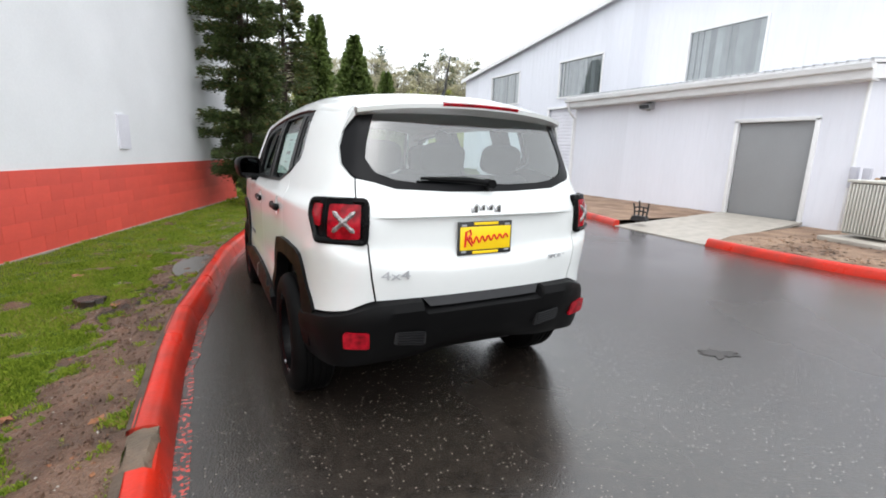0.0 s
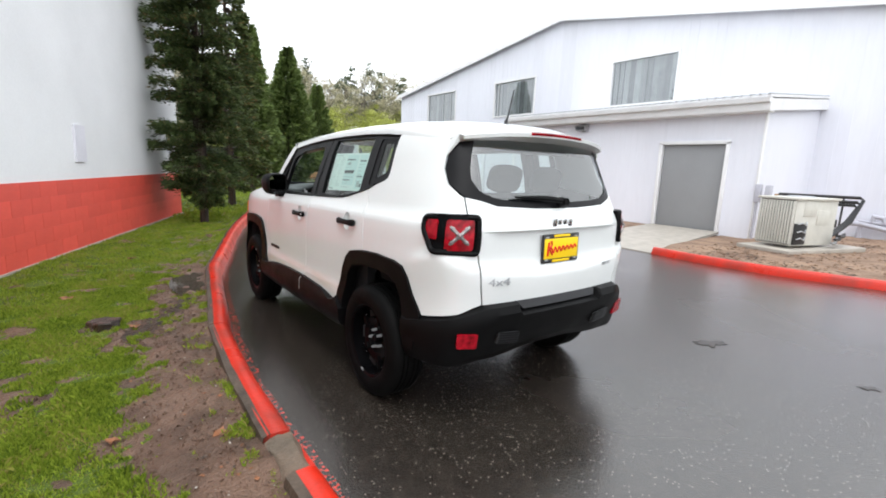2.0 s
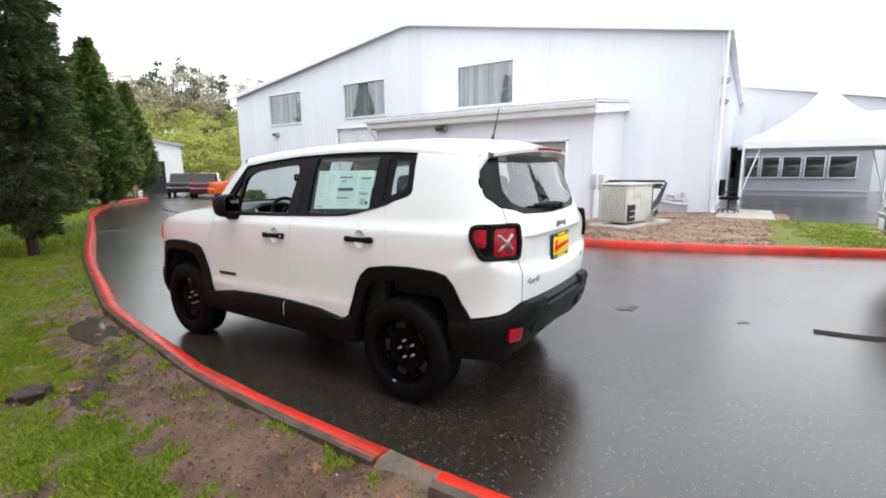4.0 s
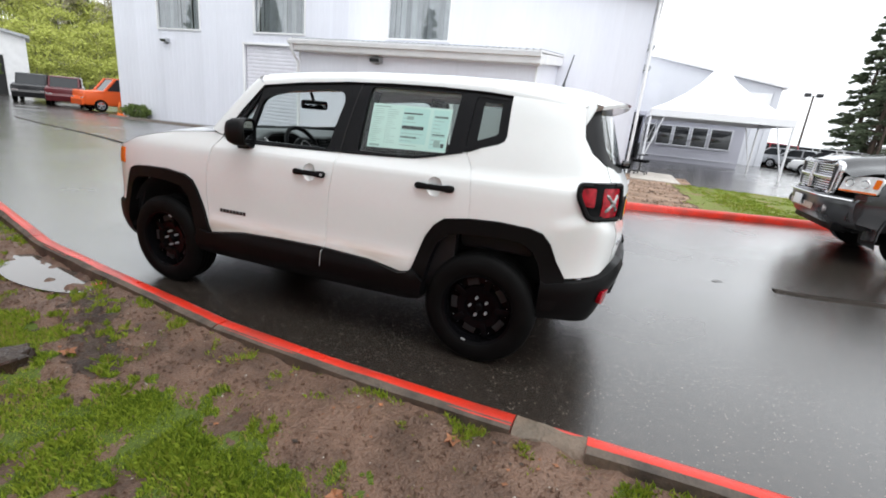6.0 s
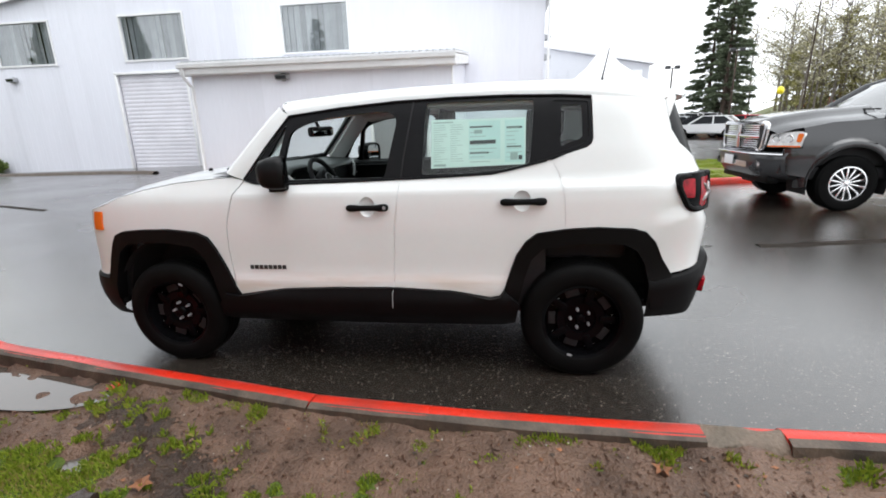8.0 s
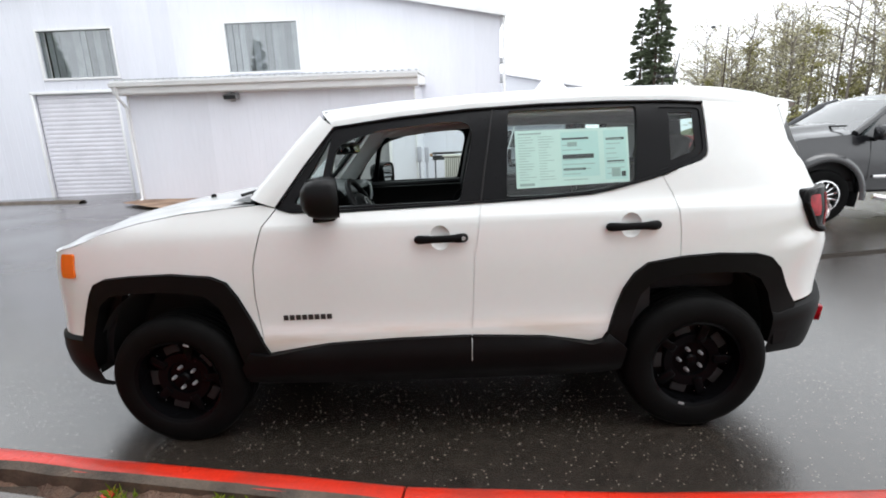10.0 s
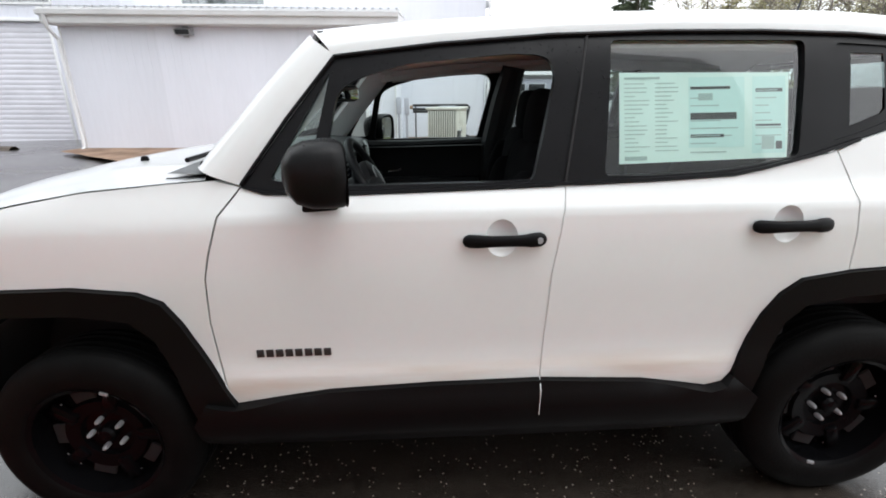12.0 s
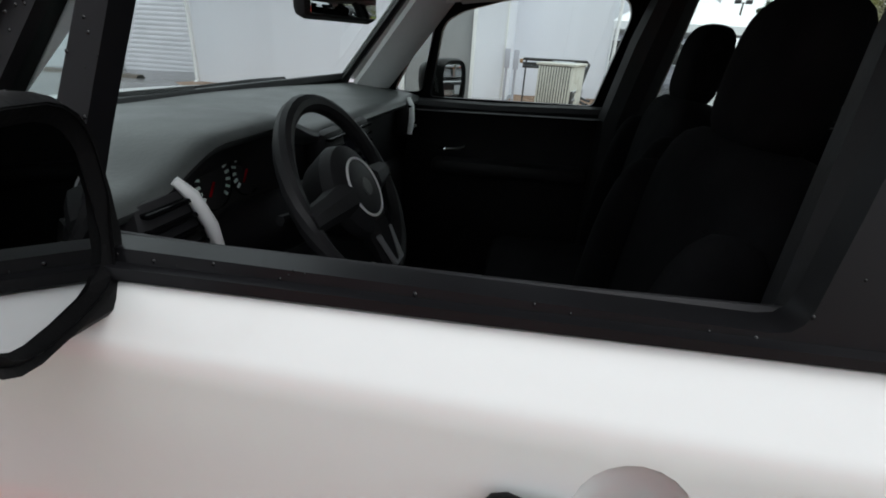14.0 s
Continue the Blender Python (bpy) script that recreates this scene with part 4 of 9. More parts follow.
NUT = mat("bright_zinc", (0.30, 0.30, 0.31), 0.35, var=0.03, bump=0)
LAMP_RED = mat("red_lamp_lens", (0.40, 0.005, 0.016), 0.18, var=0.3, scale=30, fine=120, bump=0.1, coat=0.05, spec=0.22)
LAMP_AMBER = mat("amber_lamp_lens", (0.80, 0.16, 0.01), 0.15, var=0.06, bump=0.05, coat=0.5)
LAMP_CLEAR = mat("clear_lamp_moulding", (0.42, 0.38, 0.38), 0.25, metal=0.6, var=0.3, scale=60, fine=150, bump=0.8, dist=0.004)
PLATE_YELLOW = mat("yellow_dealer_plate", (0.90, 0.60, 0.005), 0.4, var=0.03, bump=0.03)
INK_RED = mat("red_ink", (0.65, 0.02, 0.01), 0.5, var=0.03, bump=0)
INK_BLACK = mat("black_ink", (0.02, 0.02, 0.02), 0.5, var=0.03, bump=0)
INK_GREY = mat("grey_print", (0.42, 0.52, 0.50), 0.6, var=0.05, bump=0)
PAPER = mat("pale_window_sticker", (0.80, 0.93, 0.89), 0.5, var=0.03, scale=3, fine=20, bump=0.02)
PAPER_BLUE = mat("sticker_panel", (0.66, 0.86, 0.84), 0.5, var=0.03, bump=0)
CABIN = mat("black_cabin_plastic", (0.017, 0.017, 0.019), 0.55, spec=0.3, var=0.1, scale=8, fine=120, bump=0.2, dist=0.002)
DASH = mat("dashboard_lit_tone", (0.060, 0.066, 0.066), 0.45, var=0.1, scale=8, fine=150, bump=0.25, dist=0.002)
CLOTH = mat("black_seat_cloth", (0.009, 0.009, 0.010), 0.9, spec=0.05, var=0.15, scale=12, fine=200, bump=0.3, dist=0.003)
HEADLINER = mat("grey_headliner", (0.60, 0.59, 0.575), 0.85, var=0.05, scale=6, fine=120, bump=0.15)
PILLAR_GREY = mat("grey_pillar_trim", (0.76, 0.77, 0.77), 0.6, var=0.04, bump=0.05)
GLASS_SIDE = glass_mat("side_window_glass", (0.86, 0.96, 0.93), 0.0, 0.92, 0.09)
GLASS_REAR = glass_mat("rear_window_glass", (0.82, 0.92, 0.92), 0.0, 0.88, 0.21)
GLASS_FRONT = glass_mat("windscreen_glass", (0.86, 0.95, 0.93), 0.0, 0.90)
SCREEN = mat("dim_blue_display", (0.01, 0.01, 0.05), 0.2, var=0.0, bump=0)
SCREEN.node_tree.nodes["Principled BSDF"].inputs["Emission Color"].default_value = (0.06, 0.05, 0.5, 1)
SCREEN.node_tree.nodes["Principled BSDF"].inputs["Emission Strength"].default_value = 0.25
MIRROR = mat("mirror_glass", (0.45, 0.46, 0.47), 0.02, metal=1.0, var=0.0, bump=0, rvar=0.0)

# plan of the body, half: (half-width, y) from the middle of the tail to the middle of the nose
PLAN = [(0.0, -0.715), (0.2, -0.712), (0.4, -0.702), (0.52, -0.690), (0.61, -0.674), (0.69, -0.646), (0.745, -0.600), (0.778, -0.54),
        (0.802, -0.46), (0.823, -0.37), (0.839, -0.26), (0.851, -0.12), (0.857, 0.05), (0.862, 0.5), (0.864, 1.3), (0.862, 2.0), (0.858, 2.5), (0.848, 2.8),
        (0.825, 3.0), (0.785, 3.13), (0.72, 3.22), (0.62, 3.29), (0.45, 3.345), (0.2, 3.375), (0.0, 3.38)]
pl = [np.array(p) for p in PLAN]
for _ in range(3):
    q = [pl[0]]
    for a, b in zip(pl, pl[1:]):
        q += [a * 0.75 + b * 0.25, a * 0.25 + b * 0.75]
    pl = q + [pl[-1]]
pl = np.array(pl)
arc = np.r_[0, np.cumsum(np.hypot(*np.diff(pl, axis=0).T))]
HALF_Z = [0.20, 0.45, 0.54, 0.585, 0.60, 0.66, 0.90, 1.03, 1.106, 1.118, 1.165, 1.30, 1.49, 1.56, 1.61, 1.66]
HALF_X = [0.840, 0.872, 0.874, 0.870, 0.865, 0.860, 0.862, 0.857, 0.850, 0.843, 0.811, 0.778, 0.722, 0.695, 0.668, 0.620]
REAR_Z = [0.30, 0.66, 0.80, 0.90, 1.05, 1.10, 1.19, 1.25, 1.40, 1.55, 1.65]
REAR_Y = [0.0, -0.003, -0.003, 0.0, 0.0, 0.004, 0.040, 0.060, 0.110, 0.160, 0.200]
# plate bay of the tailgate: hollow under a sharp overhanging edge
BAY_Z = [0.86, 0.92, 1.05, 1.070, 1.078, 1.13, 1.18]
BAY_Y = [0.0, 0.012, 0.015, 0.014, -0.016, -0.010, 0.0]
# height of the ledge that runs round the tail, by the way along the plan
LEDGE_P = [0.0, 0.2, 0.53, 0.70, 0.82, 0.98]
LEDGE_Z = [0.822, 0.822, 0.86, 0.905, 0.955, 0.90]


def tail_form(a, z):
    """How far the tail swells outwards: the ledge under the plate bay, and the hip round the lamp."""
    if a > 1.3:
        return 0.0
    u = z - lerp(a, LEDGE_P, LEDGE_Z)
    ledge = 0.024 * math.exp(-(u / (0.15 if u < 0 else 0.035)) ** 2) * (1 - smooth01((a - 0.86) / 0.22))
    hip = 0.016 * math.exp(-((a - 0.76) / 0.20) ** 2 - ((z - 1.07) / 0.11) ** 2)
    return ledge + hip
FRONT_Z = [0.30, 0.60, 0.95, 1.05, 1.20]
FRONT_Y = [-0.03, 0.0, -0.02, -0.05, -0.2]


def hw(z):
    return lerp(z, HALF_Z, HALF_X)


def p_y(y):
    return lerp(y, pl[:, 1], arc)


def p_x(x):
    k = int(np.argmax(pl[:, 0]))
    return math.copysign(lerp(abs(x), pl[:k, 0], arc[:k]), x)


def skin(p, z, off=0.0):
    """A place on the body: p runs along the plan (negative: car's left side), z is height, off the distance outwards."""
    a = abs(p)
    s = -1.0 if p < 0 else 1.0
    x, y = lerp(a, arc, pl[:, 0]), lerp(a, arc, pl[:, 1])
    x2, y2 = lerp(a + 0.02, arc, pl[:, 0]), lerp(a + 0.02, arc, pl[:, 1])
    x1, y1 = lerp(a - 0.02, arc, pl[:, 0]), lerp(a - 0.02, arc, pl[:, 1])
    nx, ny = y2 - y1, -(x2 - x1)
    if a < 0.02:
        nx, ny = 0.0, -1.0
    if a > arc[-1] - 0.02:
        nx, ny = 0.0, 1.0
    d = math.hypot(nx, ny) or 1
    k = hw(z) / 0.862
    wr, wf = smooth01((0.05 - y) / 0.62), smooth01((y - 2.6) / 0.7)
    y += lerp(z, REAR_Z, REAR_Y) * wr + lerp(z, FRONT_Z, FRONT_Y) * wf
    if a < 1.3:
        y += lerp(z, BAY_Z, BAY_Y) * (1 - smooth01((a - 0.42) / 0.18))
        off += tail_form(a, z)
    return (s * (x * k + nx / d * off), y + ny / d * off, z)


def inside(pt, poly):
    x, y = pt
    c = False
    for (x0, y0), (x1, y1) in zip(poly, poly[1:] + poly[:1]):
        if (y0 > y) != (y1 > y) and x < (x1 - x0) * (y - y0) / (y1 - y0) + x0:
            c = not c
    return c


def shrink(poly, d):
    """Moves every corner of an outline inwards by d."""
    area = sum(a[0] * b[1] - b[0] * a[1] for a, b in zip(poly, poly[1:] + poly[:1]))
    sg = 1 if area > 0 else -1
    out = []
    for i, p in enumerate(poly):
        a, b = Vector(poly[i - 1]), Vector(poly[(i + 1) % len(poly)])
        t = (b - a).normalized()
        out.append((p[0] - t.y * d * sg, p[1] + t.x * d * sg))
    return out


def rounded(poly, r, n=4):
    """An outline with its corners rounded by about r."""
    out = []
    for i, p in enumerate(poly):
        p, a, b = Vector(p), Vector(poly[i - 1]), Vector(poly[(i + 1) % len(poly)])
        ra, rb = min(r, (a - p).length * 0.45), min(r, (b - p).length * 0.45)
        s, e = p + (a - p).normalized() * ra, p + (b - p).normalized() * rb
        for j in range(n + 1):
            t = j / n
            q = s * (1 - t) ** 2 + p * 2 * t * (1 - t) + e * t * t
            out.append((q.x, q.y))
    return out


def sheet(outline, put, holes=(), step=0.05, thick=0.016, lines=()):
    """A curved sheet: a flat outline with holes, meshed and put into space by put(u, v, depth), with a turned-in rim."""
    def walk_round(poly):
        out = []
        for (x0, y0), (x1, y1) in zip(poly, poly[1:] + poly[:1]):
            n = max(1, int(math.hypot(x1 - x0, y1 - y0) / step + 0.5))
            out += [(x0 + (x1 - x0) * i / n, y0 + (y1 - y0) * i / n) for i in range(n)]
        return out

    rings = [walk_round(list(r)) for r in (outline, *holes)]
    pts, segs = [], []
    for r in rings:
        k = len(pts)
        pts += r
        segs += [(k + i, k + (i + 1) % len(r)) for i in range(len(r))]
    edge = np.array(pts)
    u0, v0 = edge.min(0)
    u1, v1 = edge.max(0)
    for u in np.arange(u0 + step / 2, u1, step):
        for v in np.arange(v0 + step / 2, v1, step):
            if inside((u, v), rings[0]) and not any(inside((u, v), h) for h in rings[1:]):
                if np.min(np.hypot(edge[:, 0] - u, edge[:, 1] - v)) > step * 0.45 and not any(abs(v - q) < 0.011 for q in lines):
                    pts.append((float(u), float(v)))
    for v in lines:
        for u in np.arange(u0 + step / 2, u1, step * 0.8):
            if inside((u, v), rings[0]) and not any(inside((u, v), h) for h in rings[1:]):
                if np.min(np.hypot(edge[:, 0] - u, edge[:, 1] - v)) > 0.008:
                    pts.append((float(u), float(v)))
    vs, es, fs, *_ = delaunay_2d_cdt([Vector(p) for p in pts], segs, [], 0, 1e-7)
    keep = []
    for f in fs:
        c = (sum(vs[i].x for i in f) / len(f), sum(vs[i].y for i in f) / len(f))
        if inside(c, rings[0]) and not any(inside(c, h) for h in rings[1:]):
            keep.append(tuple(f))
    g = Geo()
    top = [put(v.x, v.y, 0.0) for v in vs]
    g.add(top, keep)
    if thick:
        count = {}
        for f in keep:
            for a, b in zip(f, f[1:] + f[:1]):
                count[(min(a, b), max(a, b))] = count.get((min(a, b), max(a, b)), []) + [(a, b)]
        rim = {}
        n = len(vs)
        for e, ab in count.items():
            if len(ab) == 1:
                a, b = ab[0]
                for i in (a, b):
                    if i not in rim:
                        rim[i] = len(g.v)
                        g.v.append(tuple(put(vs[i].x, vs[i].y, -thick)))
                g.f.append((b, a, rim[a], rim[b]))
    return g


def side_put(sgn, off):
    return lambda p, z, d: skin(sgn * p, z, off + d)


def side_poly(yz):
    return [(p_y(y), z) for y, z in yz]


# outlines on the flank, as (y, z)
F_SEAM = [(1.988, 1.190), (2.053, 1.111), (2.095, 0.992), (2.114, 0.923), (2.124, 0.780), (2.117, 0.650), (2.103, 0.540), (2.078, 0.486)]
B_SEAM = [(1.021, 1.172), (1.039, 1.044), (1.061, 0.913), (1.072, 0.744), (1.084, 0.545)]
R_SEAM = [(0.176, 1.255), (0.137, 1.177), (0.118, 1.104), (0.107, 0.997), (0.105, 0.888)]
F_FLARE = [(3.035, 0.585), (3.00, 0.70), (2.95, 0.818), (2.917, 0.868), (2.862, 0.890), (2.716, 0.902), (2.515, 0.905), (2.324, 0.885), (2.253, 0.852), (2.208, 0.780), (2.167, 0.687), (2.078, 0.486)]
F_INNER = [(2.985, 0.50), (2.945, 0.66), (2.90, 0.760), (2.84, 0.805), (2.72, 0.820), (2.535, 0.820), (2.362, 0.796), (2.297, 0.730), (2.246, 0.593), (2.205, 0.42), (2.19, 0.335)]
CLAD_TOP = [(2.078, 0.486), (1.930, 0.508), (1.775, 0.529), (1.441, 0.542), (1.084, 0.545), (0.742, 0.527), (0.610, 0.505), (0.516, 0.488), (0.460, 0.500), (0.434, 0.538)]
R_FLARE = [(0.434, 0.538), (0.395, 0.661), (0.364, 0.744), (0.317, 0.816), (0.255, 0.864), (0.105, 0.886), (-0.073, 0.894), (-0.250, 0.882), (-0.322, 0.861), (-0.369, 0.807), (-0.410, 0.713), (-0.470, 0.617)]
R_INNER = [(0.375, 0.335), (0.360, 0.45), (0.325, 0.60), (0.285, 0.715), (0.225, 0.775), (0.09, 0.800), (-0.075, 0.806), (-0.215, 0.794), (-0.275, 0.760), (-0.318, 0.690), (-0.352, 0.560), (-0.368, 0.42)]
DLO_TOP = [(1.699, 1.549), (1.392, 1.580), (1.053, 1.601), (0.726, 1.607), (0.409, 1.604), (0.12, 1.592), (-0.043, 1.578)]
DLO_BACK = [(-0.045, 1.361), (-0.035, 1.335), (-0.010, 1.319), (0.108, 1.284)]
DLO_LOW = [(0.257, 1.239), (0.410, 1.205), (0.502, 1.189), (0.722, 1.180), (1.021, 1.172), (1.383, 1.165), (1.732, 1.160), (1.92, 1.168)]
DLO = [(1.988, 1.190), (1.843, 1.373)] + DLO_TOP + DLO_BACK + DLO_LOW

THETA = math.atan2(0.049, 2.57)
car = thing("car", "white compact four-door off-road car parked on the wet drive", "car",
            Matrix.Translation((-0.035, 0, 0.343)) @ Matrix.Rotation(-THETA, 4, "X") @ Matrix.Translation((0, 0, -0.343)))


# body panels
CREASES = (0.585, 0.60, 1.106, 1.118)
rx = lambda x, z: (abs(p_x(x)), z)
front_wing = side_poly(F_SEAM) + side_poly(list(reversed(F_FLARE)))[1:] + [(p_y(3.20), 0.59), (arc[-1] - 0.001, 0.60), (arc[-1] - 0.001, 1.0)] + side_poly([(3.20, 1.02), (3.03, 1.055), (2.90, 1.105), (2.667, 1.150), (2.45, 1.185), (2.20, 1.205), (2.06, 1.212)])
quarter = side_poly(R_SEAM[::-1]) + side_poly(DLO_BACK[::-1]) + side_poly([(-0.043, 1.604), (-0.2, 1.588)]) + [(0.772, 1.574), (0.772, 1.550), (0.793, 1.47), (0.807, 1.39), (0.782, 1.315), (0.716, 1.262), (0.692, 1.247), (0.682, 1.172), (0.645, 1.06), (0.602, 0.955), (0.588, 0.80), (0.572, 0.695), (0.62, 0.680), (0.70, 0.648)] + side_poly(list(reversed(R_FLARE))[:-6])
for sg in (-1, 1):
    part("front_wing", sheet(shrink(front_wing, 0.003), side_put(sg, 0.0)), PAINT, car)
    part("rear_quarter", sheet(shrink(quarter, 0.003), side_put(sg, 0.0), step=0.028, lines=CREASES), PAINT, car)
    cups = [[(p_y(yc) + 0.049 * math.cos(2 * math.pi * j / 24), zc + 0.058 * math.sin(2 * math.pi * j / 24)) for j in range(24)] for yc, zc in ((1.217, 1.026), (0.336, 1.045))]
    front_door = part("front_door", sheet(shrink(side_poly(F_SEAM + CLAD_TOP[1:4] + B_SEAM[::-1] + DLO_LOW[5:]), 0.003), side_put(sg, 0.0), [cups[0]], 0.032, 0.016, CREASES), PAINT_DIRTY, car, "white front door, window wound down" if sg < 0 else "")
    rear_door = part("rear_door", sheet(shrink(side_poly(B_SEAM + CLAD_TOP[5:] + R_FLARE[1:6] + R_SEAM[::-1][1:] + DLO_LOW[:5]), 0.003), side_put(sg, 0.0), [cups[1]], 0.032, 0.016, CREASES), PAINT_DIRTY, car)
    # white returns behind the door gaps
    for seam in (B_SEAM, R_SEAM):
        strip = [(y - 0.03, z) for y, z in seam] + [(y + 0.03, z) for y, z in reversed(seam)]
        part("gap_return", sheet(side_poly(strip), side_put(sg, -0.0045), step=0.03, thick=0.0), PAINT, car)
    # bright lip of the turned belt rail
    belt = [(1.985, 1.190), (1.92, 1.170), (1.732, 1.161), (1.383, 1.167), (1.021, 1.174), (0.722, 1.181), (0.502, 1.190), (0.410, 1.205), (0.257, 1.238), (0.108, 1.282), (0.108, 1.292), (0.257, 1.248), (0.410, 1.214), (0.502, 1.198), (0.722, 1.190), (1.021, 1.182), (1.383, 1.176), (1.732, 1.172), (1.92, 1.180)]
    part("belt_seal", sheet(side_poly(belt), side_put(sg, 0.007), thick=0.03), PILLAR, car, "black rubber window seal")
    for nm, yc, zc, lock in (("front_handle", 1.211, 1.024, True), ("rear_handle", 0.330, 1.043, False)):
        own = front_door if lock else rear_door
        p0 = p_y(yc)
        # pressed hollow behind the grip
        cup = cups[0 if lock else 1]
        pc, qc = sum(c[0] for c in cup) / 24, sum(c[1] for c in cup) / 24
        g = Geo()
        for rr, dd in ((1.0, 0.0), (0.93, -0.007), (0.75, -0.015), (0.4, -0.021), (0.0, -0.023)):
            for j in range(24):
                g.v.append(skin(sg * (pc + (cup[j][0] - pc) * rr), qc + (cup[j][1] - qc) * rr, dd))
        for k in range(4):
            for j in range(24):
                g.f.append((k * 24 + j, k * 24 + (j + 1) % 24, (k + 1) * 24 + (j + 1) % 24, (k + 1) * 24 + j))
        part("handle_cup", g, PAINT, own, smooth=60)
        # straight grip, waisted a little, with rounded ends
        g = Geo()
        us = [-0.126, -0.124, -0.118, -0.105, -0.08, -0.04, 0.0, 0.04, 0.068, 0.072, 0.09, 0.108, 0.119, 0.124, 0.126]
        for u in us:
            e = abs(u) / 0.126
            end = math.sqrt(max(0.0, 1 - max(0.0, (abs(u) - 0.104) / 0.0222) ** 2))
            h = (0.0165 + 0.0035 * smooth01((e - 0.25) / 0.5) + (0.0015 if u > 0.07 else 0)) * max(0.12, end)
            d = (0.0115 + 0.002 * smooth01((e - 0.4) / 0.4)) * max(0.2, end)
            mid = 0.024 - 0.010 * smooth01((e - 0.45) / 0.5)
            for j in range(16):
                t = 2 * math.pi * j / 16
                c, s_ = math.cos(t), math.sin(t)
                g.v.append(skin(sg * (p0 - u), zc + h * math.copysign(abs(s_) ** 0.7, s_), mid + d * math.copysign(abs(c) ** 0.7, c)))
        for i in range(len(us) - 1):
            for j in range(16):
                a, b = i * 16 + j, i * 16 + (j + 1) % 16
                g.f.append((a, b, b + 16, a + 16))
        g.f.append(tuple(range(16)))
        g.f.append(tuple(range((len(us) - 1) * 16, len(us) * 16)))
        hd = part("handle", g, TRIM_BLACK, own, "black pull handle", 50)
        if lock and sg < 0:
            c = Vector(skin(sg * (p0 - 0.103), zc, 0.0275))
            part("lock", Geo().lathe([(0.0, -0.003), (0.0095, -0.003), (0.0105, 0.004)], 16, Matrix.Translation(c)), NUT, hd, "silver key lock")

# black window surround with its openings
TRI = [(1.905, 1.205), (1.845, 1.200), (1.792, 1.205), (1.712, 1.512)]
FOPEN = [(1.758, 1.185), (1.116, 1.185), (1.043, 1.49), (1.060, 1.535), (1.10, 1.548), (1.18, 1.550), (1.475, 1.528), (1.62, 1.492), (1.680, 1.462), (1.700, 1.430)]
RGLASS = [(0.898, 1.195), (0.872, 1.586), (0.271, 1.578), (0.295, 1.242), (0.42, 1.215), (0.52, 1.202), (0.72, 1.194)]
QGLASS = [(0.195, 1.280), (0.176, 1.570), (-0.022, 1.556), (-0.026, 1.372), (-0.005, 1.342), (0.10, 1.306)]
for sg in (-1, 1):
    ws = part("window_surround", sheet(shrink(side_poly(DLO), 0.002), side_put(sg, -0.006), [side_poly(rounded(h, 0.02, 3)) for h in (TRI, FOPEN, RGLASS, QGLASS)], 0.04, 0.03), PILLAR, car, "satin black pillars and window frames, wet")
    part("rear_side_glass", sheet(side_poly(RGLASS), side_put(sg, -0.020), thick=0.0), GLASS_SIDE, ws, "greenish side glass")
    part("quarter_glass", sheet(side_poly(QGLASS), side_put(sg, -0.016), thick=0.0), GLASS_SIDE, ws)
    part("corner_glass", sheet(side_poly(TRI), side_put(sg, -0.020), thick=0.0), GLASS_SIDE, ws)
    part("quarter_band", sheet(side_poly(QGLASS), side_put(sg, -0.012), [side_poly([(0.130, 1.325), (0.125, 1.540), (0.018, 1.535), (0.014, 1.375), (0.03, 1.36)])], 0.04, 0.0), PILLAR, ws, "black glass border")
    if sg > 0:
        part("front_side_glass", sheet(side_poly(FOPEN), side_put(sg, -0.020), thick=0.0), GLASS_SIDE, ws)
    # pillar line between the doors, and the step under the roof edge
    part("door_gap", Geo().tube([skin(sg * p_y(y), z, -0.003) for y, z in ((1.021, 1.172), (1.000, 1.30), (0.972, 1.45), (0.945, 1.60))], 0.0045, 6), DARK, ws)
    part("drip_strip", Geo().tube([skin(sg * p_y(y), z + 0.002, 0.002) for y, z in [(1.985, 1.196), (1.843, 1.378)] + DLO_TOP], 0.006, 6), PILLAR, ws)

# rain drops standing on the wet black frames
random.seed(41)
frame_poly = side_poly(DLO)
frame_open = [side_poly(h) for h in (TRI, FOPEN)]
g = Geo()
count = 0
while count < 220:
    p, z = random.uniform(p_y(0.88), p_y(1.9)), random.uniform(1.17, 1.60)
    if not inside((p, z), frame_poly) or any(inside((p, z), h) for h in frame_open):
        continue
    r = random.uniform(0.0009, 0.0024)
    c0 = Vector(skin(-p, z, -0.006))
    k = len(g.v)
    for rr, dd in ((1.0, 0.0), (0.75, 0.55), (0.0, 0.8)):
        for j in range(6):
            t = 2 * math.pi * j / 6
            g.v.append((c0.x - dd * r, c0.y + rr * r * math.cos(t), c0.z + rr * r * 1.25 * math.sin(t)))
    for i in range(2):
        for j in range(6):
            a, b = k + i * 6 + j, k + i * 6 + (j + 1) % 6
            g.f.append((a, b, b + 6, a + 6))
    count += 1
drops = part("rain_drops", g, mat("water_drop", (0.008, 0.008, 0.009), 0.18, var=0.0, bump=0, rvar=0.0, spec=0.26), car, "rain drops on the black frames", 60)
tagged(drops, "rain drops on the black frames", kind="stuff")

